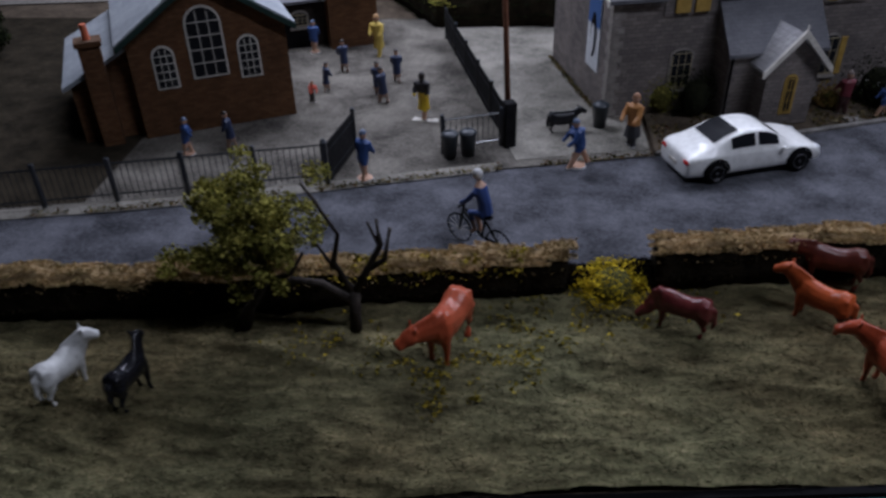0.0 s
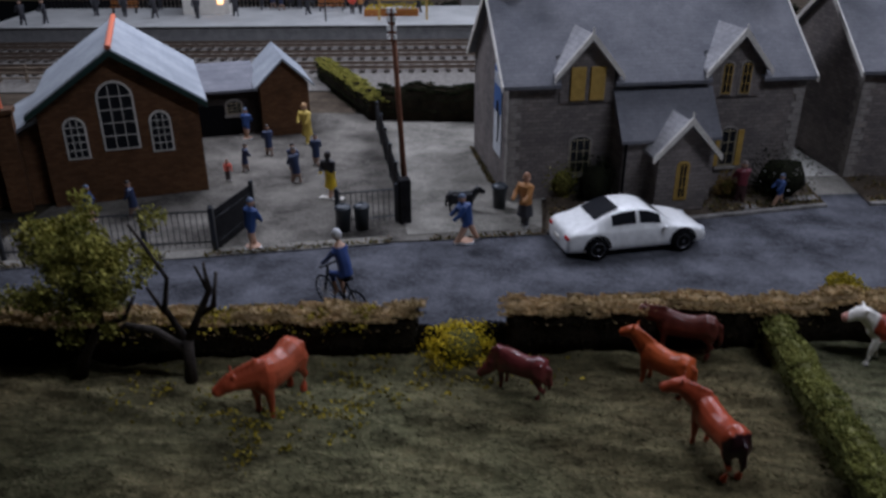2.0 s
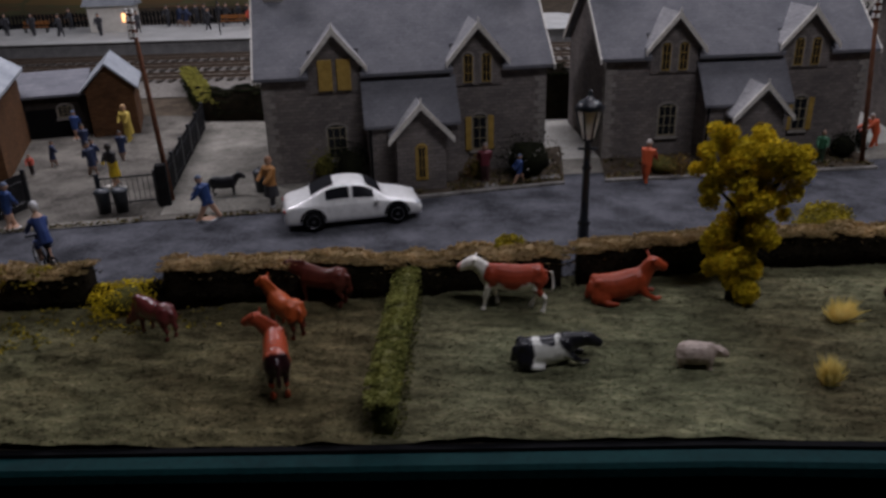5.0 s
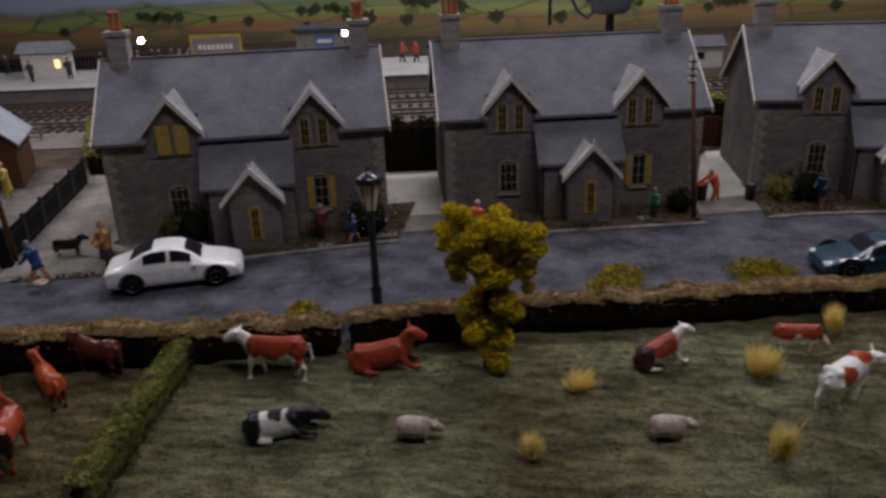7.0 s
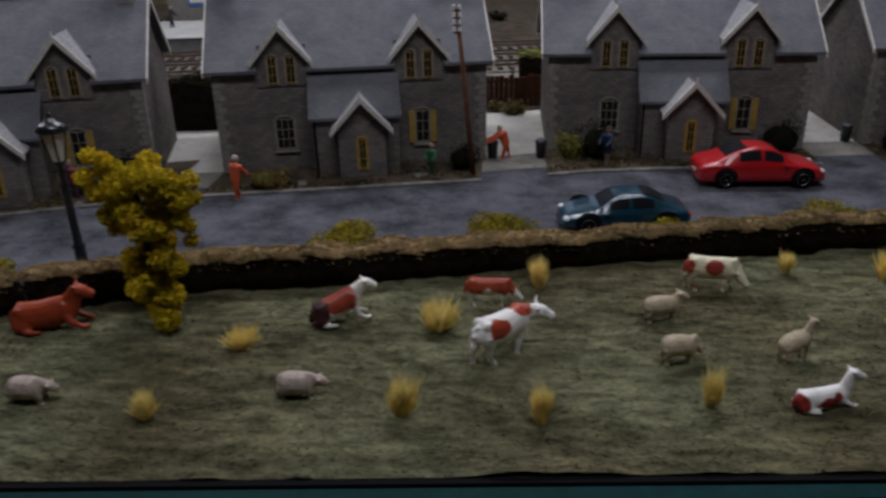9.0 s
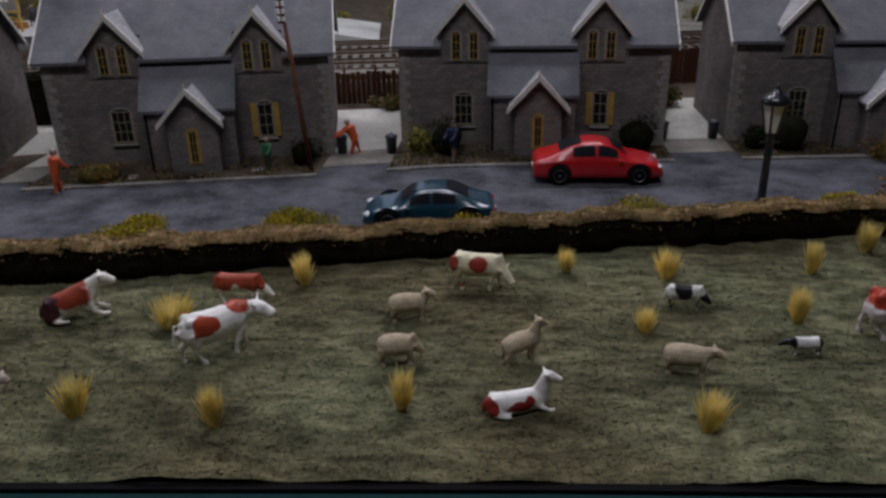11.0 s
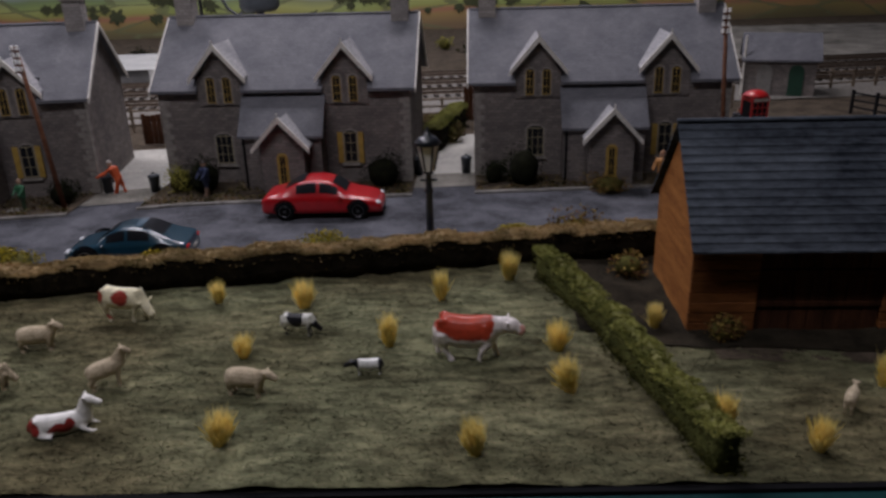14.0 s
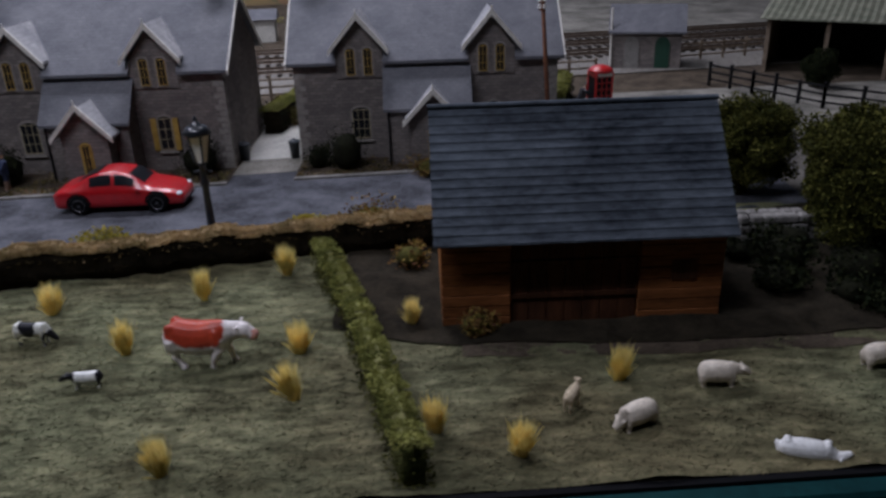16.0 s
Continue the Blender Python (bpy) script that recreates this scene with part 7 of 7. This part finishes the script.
# picket fence, shelter and loading bank at the back of the station
for x0, x1 in ((-420, -260), (-240, -100)):
    fx, fy = on_platform(x0, 112)
    pk = thing("picket_fence", fx, fy, 13.5, math.degrees(math.atan(SLOPE)), "dark picket fence along the platform back", "fence")
    for i in range(int((x1 - x0) / 4)):
        part("picket", box(bm_new(), i * 4, i * 4 + 2.4, 0, 0.7, -0.2, 15), BLACK_BOARD, pk)
    for z in (4, 11):
        part("rail", box(bm_new(), 0, x1 - x0, 0.8, 1.6, z, z + 1.2), BLACK_BOARD, pk)
sh = thing("goods_shelter", 14, 830, 0.2, 8, "small grey flat-roofed station hut with a blue notice", "hut")
part("wall", box(bm_new(), -32, 32, 0, 40, -0.4, 42), STONE_PLAIN, sh)
part("roof", box(bm_new(), -36, 36, -4, 44, 42, 46, 0.4), BIN_GREY, sh)
part("notice", box(bm_new(), -10, 10, -1.0, -0.3, 26, 38), BLUE_POSTER, sh, "blue notice board")
part("letter_bar", box(bm_new(), -8, 8, -1.3, -1.05, 30, 34), PALE_PAINT, sh)
wb = thing("waiting_shelter", *on_platform(-248, 66), 13.5, 8, "small white station building with a lit window", "shelter")
part("wall", box(bm_new(), -22, 22, 0, 22, -0.2, 26), PALE_PAINT, wb)
LIT = bpy.data.materials.new("lit_window")
LIT.use_nodes = True
LIT.node_tree.nodes["Principled BSDF"].inputs["Emission Color"].default_value = (1, 0.45, 0.12, 1)
LIT.node_tree.nodes["Principled BSDF"].inputs["Emission Strength"].default_value = 3.0
part("window", box(bm_new(), 12, 17, -0.7, -0.1, 10, 18), LIT, wb, "warmly lit window")
part("roof", prism(bm_new(), [(-26, -4, 25.8), (-26, 11, 36), (-26, 26, 25.8)], (52, 0, 0)), SCHOOL_SLATE, wb)
# grey water tank on its stand with a bent hose
tk = thing("water_tank", 321, 747, 0.2, 0, "grey cylindrical water tank on a black column", "tank")
lt = bm_new()
lathe(lt, ((15, 62), (19, 66), (19, 104), (17, 106), (2, 108)), 20)
part("drum", lt, plain("tank_grey", (0.1, 0.12, 0.14), 0.5), tk, smooth=True)
part("column", limb(bm_new(), [(0, 0, -0.5, 5), (0, 0, 63, 4)], 10), BLACK_IRON, tk)
part("hose", limb(bm_new(), [(-14, 0, 66, 1.6), (-22, 0, 58, 1.6), (-32, 0, 66, 1.6), (-40, 0, 82, 1.6), (-52, 0, 84, 1.6), (-58, 0, 74, 1.6), (-58, 0, 52, 2.2)], 8), BLACK_IRON, tk, smooth=True)
# sheds beyond the tracks
for x, y, w in ((420, 800, 46), (575, 860, 60)):
    hs = thing("lineside_hut", x, y, 0.2, 6, "small tan lineside hut beyond the tracks", "hut")
    part("wall", box(bm_new(), -w / 2, w / 2, 0, 30, -0.4, 22), PAVING, hs)
    part("roof", prism(bm_new(), [(-w / 2 - 3, -3, 22), (-w / 2 - 3, 15, 31), (-w / 2 - 3, 33, 22)], (w + 6, 0, 0)), SLATE, hs)
    part("window", box(bm_new(), -6, 4, -0.6, 0.2, 9, 16), GLASS_DARK, hs)
rr = random.Random(9)
for x, y, r, h in ((349, 452, 9, 9), (352, 458, 7, 8), (338, 460, 6, 7), (516, 462, 8, 12), (512, 522, 9, 9), (500, 516, 8, 8), (196, 448, 9, 8)):
    bush("yard_clutter", x, y, 0.6, r, h, LITTER, "brown brushwood and litter heap behind the cottages", int(x), 700, 1.6, "scrub heaps")
for i in range(7):
    x, y = 250 + i * 62 + rr.uniform(-20, 20), 452 + i * 9 + rr.uniform(-10, 14)
    bush("yard_clutter", x, y, 0.6, rr.uniform(7, 12), rr.uniform(6, 11), RUSSET_FLOCK if i % 2 else DARK_FLOCK, "brown scrub heap behind the cottages", 200 + i, 220, 1.6, "scrub heaps")
for i in range(14):
    x, y = -200 + i * 62 + rr.uniform(-20, 20), 870 + rr.uniform(-30, 60)
    bush("scrub", x, y, 0.0, rr.uniform(10, 20), rr.uniform(8, 20), OLIVE_FLOCK if i % 3 else DARK_FLOCK, "dark scrub bush beyond the railway", 300 + i, 160, 3.0, "far scrub")


# ---- painted backdrop board ----
def backdrop_paint():
    m, nodes, links, bsdf = nodes_of("painted_hills")
    tc = nodes.new("ShaderNodeTexCoord")
    sep = nodes.new("ShaderNodeSeparateXYZ")
    links.new(tc.outputs["Object"], sep.inputs[0])
    warp = noise_at(nodes, links, tc.outputs["Object"], 5, 3, 0.5, (1, 1, 0.6))
    ma = nodes.new("ShaderNodeMath")
    ma.operation = "MULTIPLY_ADD"
    ma.inputs[1].default_value = 0.045
    links.new(warp, ma.inputs[0])
    links.new(sep.outputs["Z"], ma.inputs[2])
    mr = nodes.new("ShaderNodeMapRange")
    mr.inputs["From Min"].default_value, mr.inputs["From Max"].default_value = 0.025, 0.105
    links.new(ma.outputs[0], mr.inputs["Value"])
    bands = ramp(nodes, links, mr.outputs[0], ((0.0, (0.2, 0.16, 0.1)), (0.2, (0.34, 0.27, 0.12)), (0.28, (0.38, 0.2, 0.14)), (0.36, (0.33, 0.38, 0.13)), (0.48, (0.4, 0.5, 0.2)), (0.6, (0.28, 0.37, 0.2)), (0.68, (0.34, 0.43, 0.43)), (0.75, (0.5, 0.6, 0.74)), (1.0, (0.6, 0.7, 0.82))))
    vor = nodes.new("ShaderNodeTexVoronoi")
    vor.inputs["Scale"].default_value = 11
    mp = nodes.new("ShaderNodeMapping")
    mp.inputs["Scale"].default_value = (0.7, 1, 3.4)
    links.new(tc.outputs["Object"], mp.inputs["Vector"])
    links.new(mp.outputs["Vector"], vor.inputs["Vector"])
    fields = ramp(nodes, links, vor.outputs["Color"], ((0.2, (0.65, 0.75, 0.5)), (0.5, (1.1, 1.0, 0.8)), (0.8, (1.25, 0.9, 0.75))))
    fm = nodes.new("ShaderNodeMapRange")
    fm.inputs["From Min"].default_value, fm.inputs["From Max"].default_value = 0.62, 0.72
    fm.inputs["To Min"].default_value, fm.inputs["To Max"].default_value = 0.75, 0.0
    links.new(mr.outputs[0], fm.inputs["Value"])
    col = mixed(nodes, links, fm.outputs[0], bands, mixed(nodes, links, 1.0, bands, fields, "MULTIPLY"))
    edge = nodes.new("ShaderNodeTexVoronoi")
    edge.feature = "DISTANCE_TO_EDGE"
    edge.inputs["Scale"].default_value = 11
    links.new(mp.outputs["Vector"], edge.inputs["Vector"])
    wood = noise_at(nodes, links, tc.outputs["Object"], 34, 5, 0.7, (0.8, 1, 2.0))
    thick = nodes.new("ShaderNodeMath")
    thick.operation = "MULTIPLY_ADD"
    thick.inputs[1].default_value, thick.inputs[2].default_value = 0.2, -0.07
    links.new(wood, thick.inputs[0])
    row = nodes.new("ShaderNodeMath")
    row.operation = "LESS_THAN"
    links.new(edge.outputs["Distance"], row.inputs[0])
    links.new(thick.outputs[0], row.inputs[1])
    dark = nodes.new("ShaderNodeMath")
    dark.operation = "MULTIPLY"
    links.new(row.outputs[0], dark.inputs[0])
    links.new(fm.outputs[0], dark.inputs[1])
    col = mixed(nodes, links, dark.outputs[0], col, ramp(nodes, links, wood, ((0.3, (0.1, 0.11, 0.06)), (0.7, (0.22, 0.24, 0.11)))))
    links.new(col, bsdf.inputs["Base Color"])
    bsdf.inputs["Roughness"].default_value = 0.8
    return m


bm = bm_new()
box(bm, -900, 1500, 0, 8, -20, 420)
tagged(part("backdrop", bm, backdrop_paint(), None, "painted backdrop board of green hills and fields", False, put(0, 1120, 0, 6)), category="backdrop", kind="structure")
PAINTED_TREE = surface("painted_tree_green", (0.05, 0.06, 0.035), (0.11, 0.12, 0.06), 60, 0.8, 0.0)
rt = random.Random(31)
clumps = [(-420 + i * 62 + rt.uniform(-25, 25), rt.uniform(22, 44), rt.uniform(6, 15)) for i in range(22)]
for cx, cz in ((-330, 40), (-90, 44), (60, 50), (330, 46), (520, 38), (700, 50), (820, 42)):
    clumps += [(cx + k * 11 + rt.uniform(-4, 4), cz + rt.uniform(-3, 4), rt.uniform(7, 12)) for k in range(rt.randint(4, 8))]
for i, (x, z, w) in enumerate(clumps):
    bm = bm_new()
    pts = []
    for k in range(36):
        a = 2 * math.pi * k / 36
        r = w * (0.85 + 0.5 * noise.noise((math.cos(a) * 3, math.sin(a) * 3, i)) + 0.1 * math.sin(a * 7 + i))
        pts.append((r * 0.95 * math.cos(a), -0.4, z + r * 0.75 * math.sin(a)))
    prism(bm, pts, (0, 0.3, 0))
    box(bm, -0.8, 0.8, -0.4, -0.1, z - w * 0.9, z - w * 0.4)
    tagged(part("painted_tree", bm, PAINTED_TREE, None, "flat tree painted on the backdrop", False, put(x, 1119.4 + x * 0.1051, 0, 6)), category="backdrop", kind="structure")
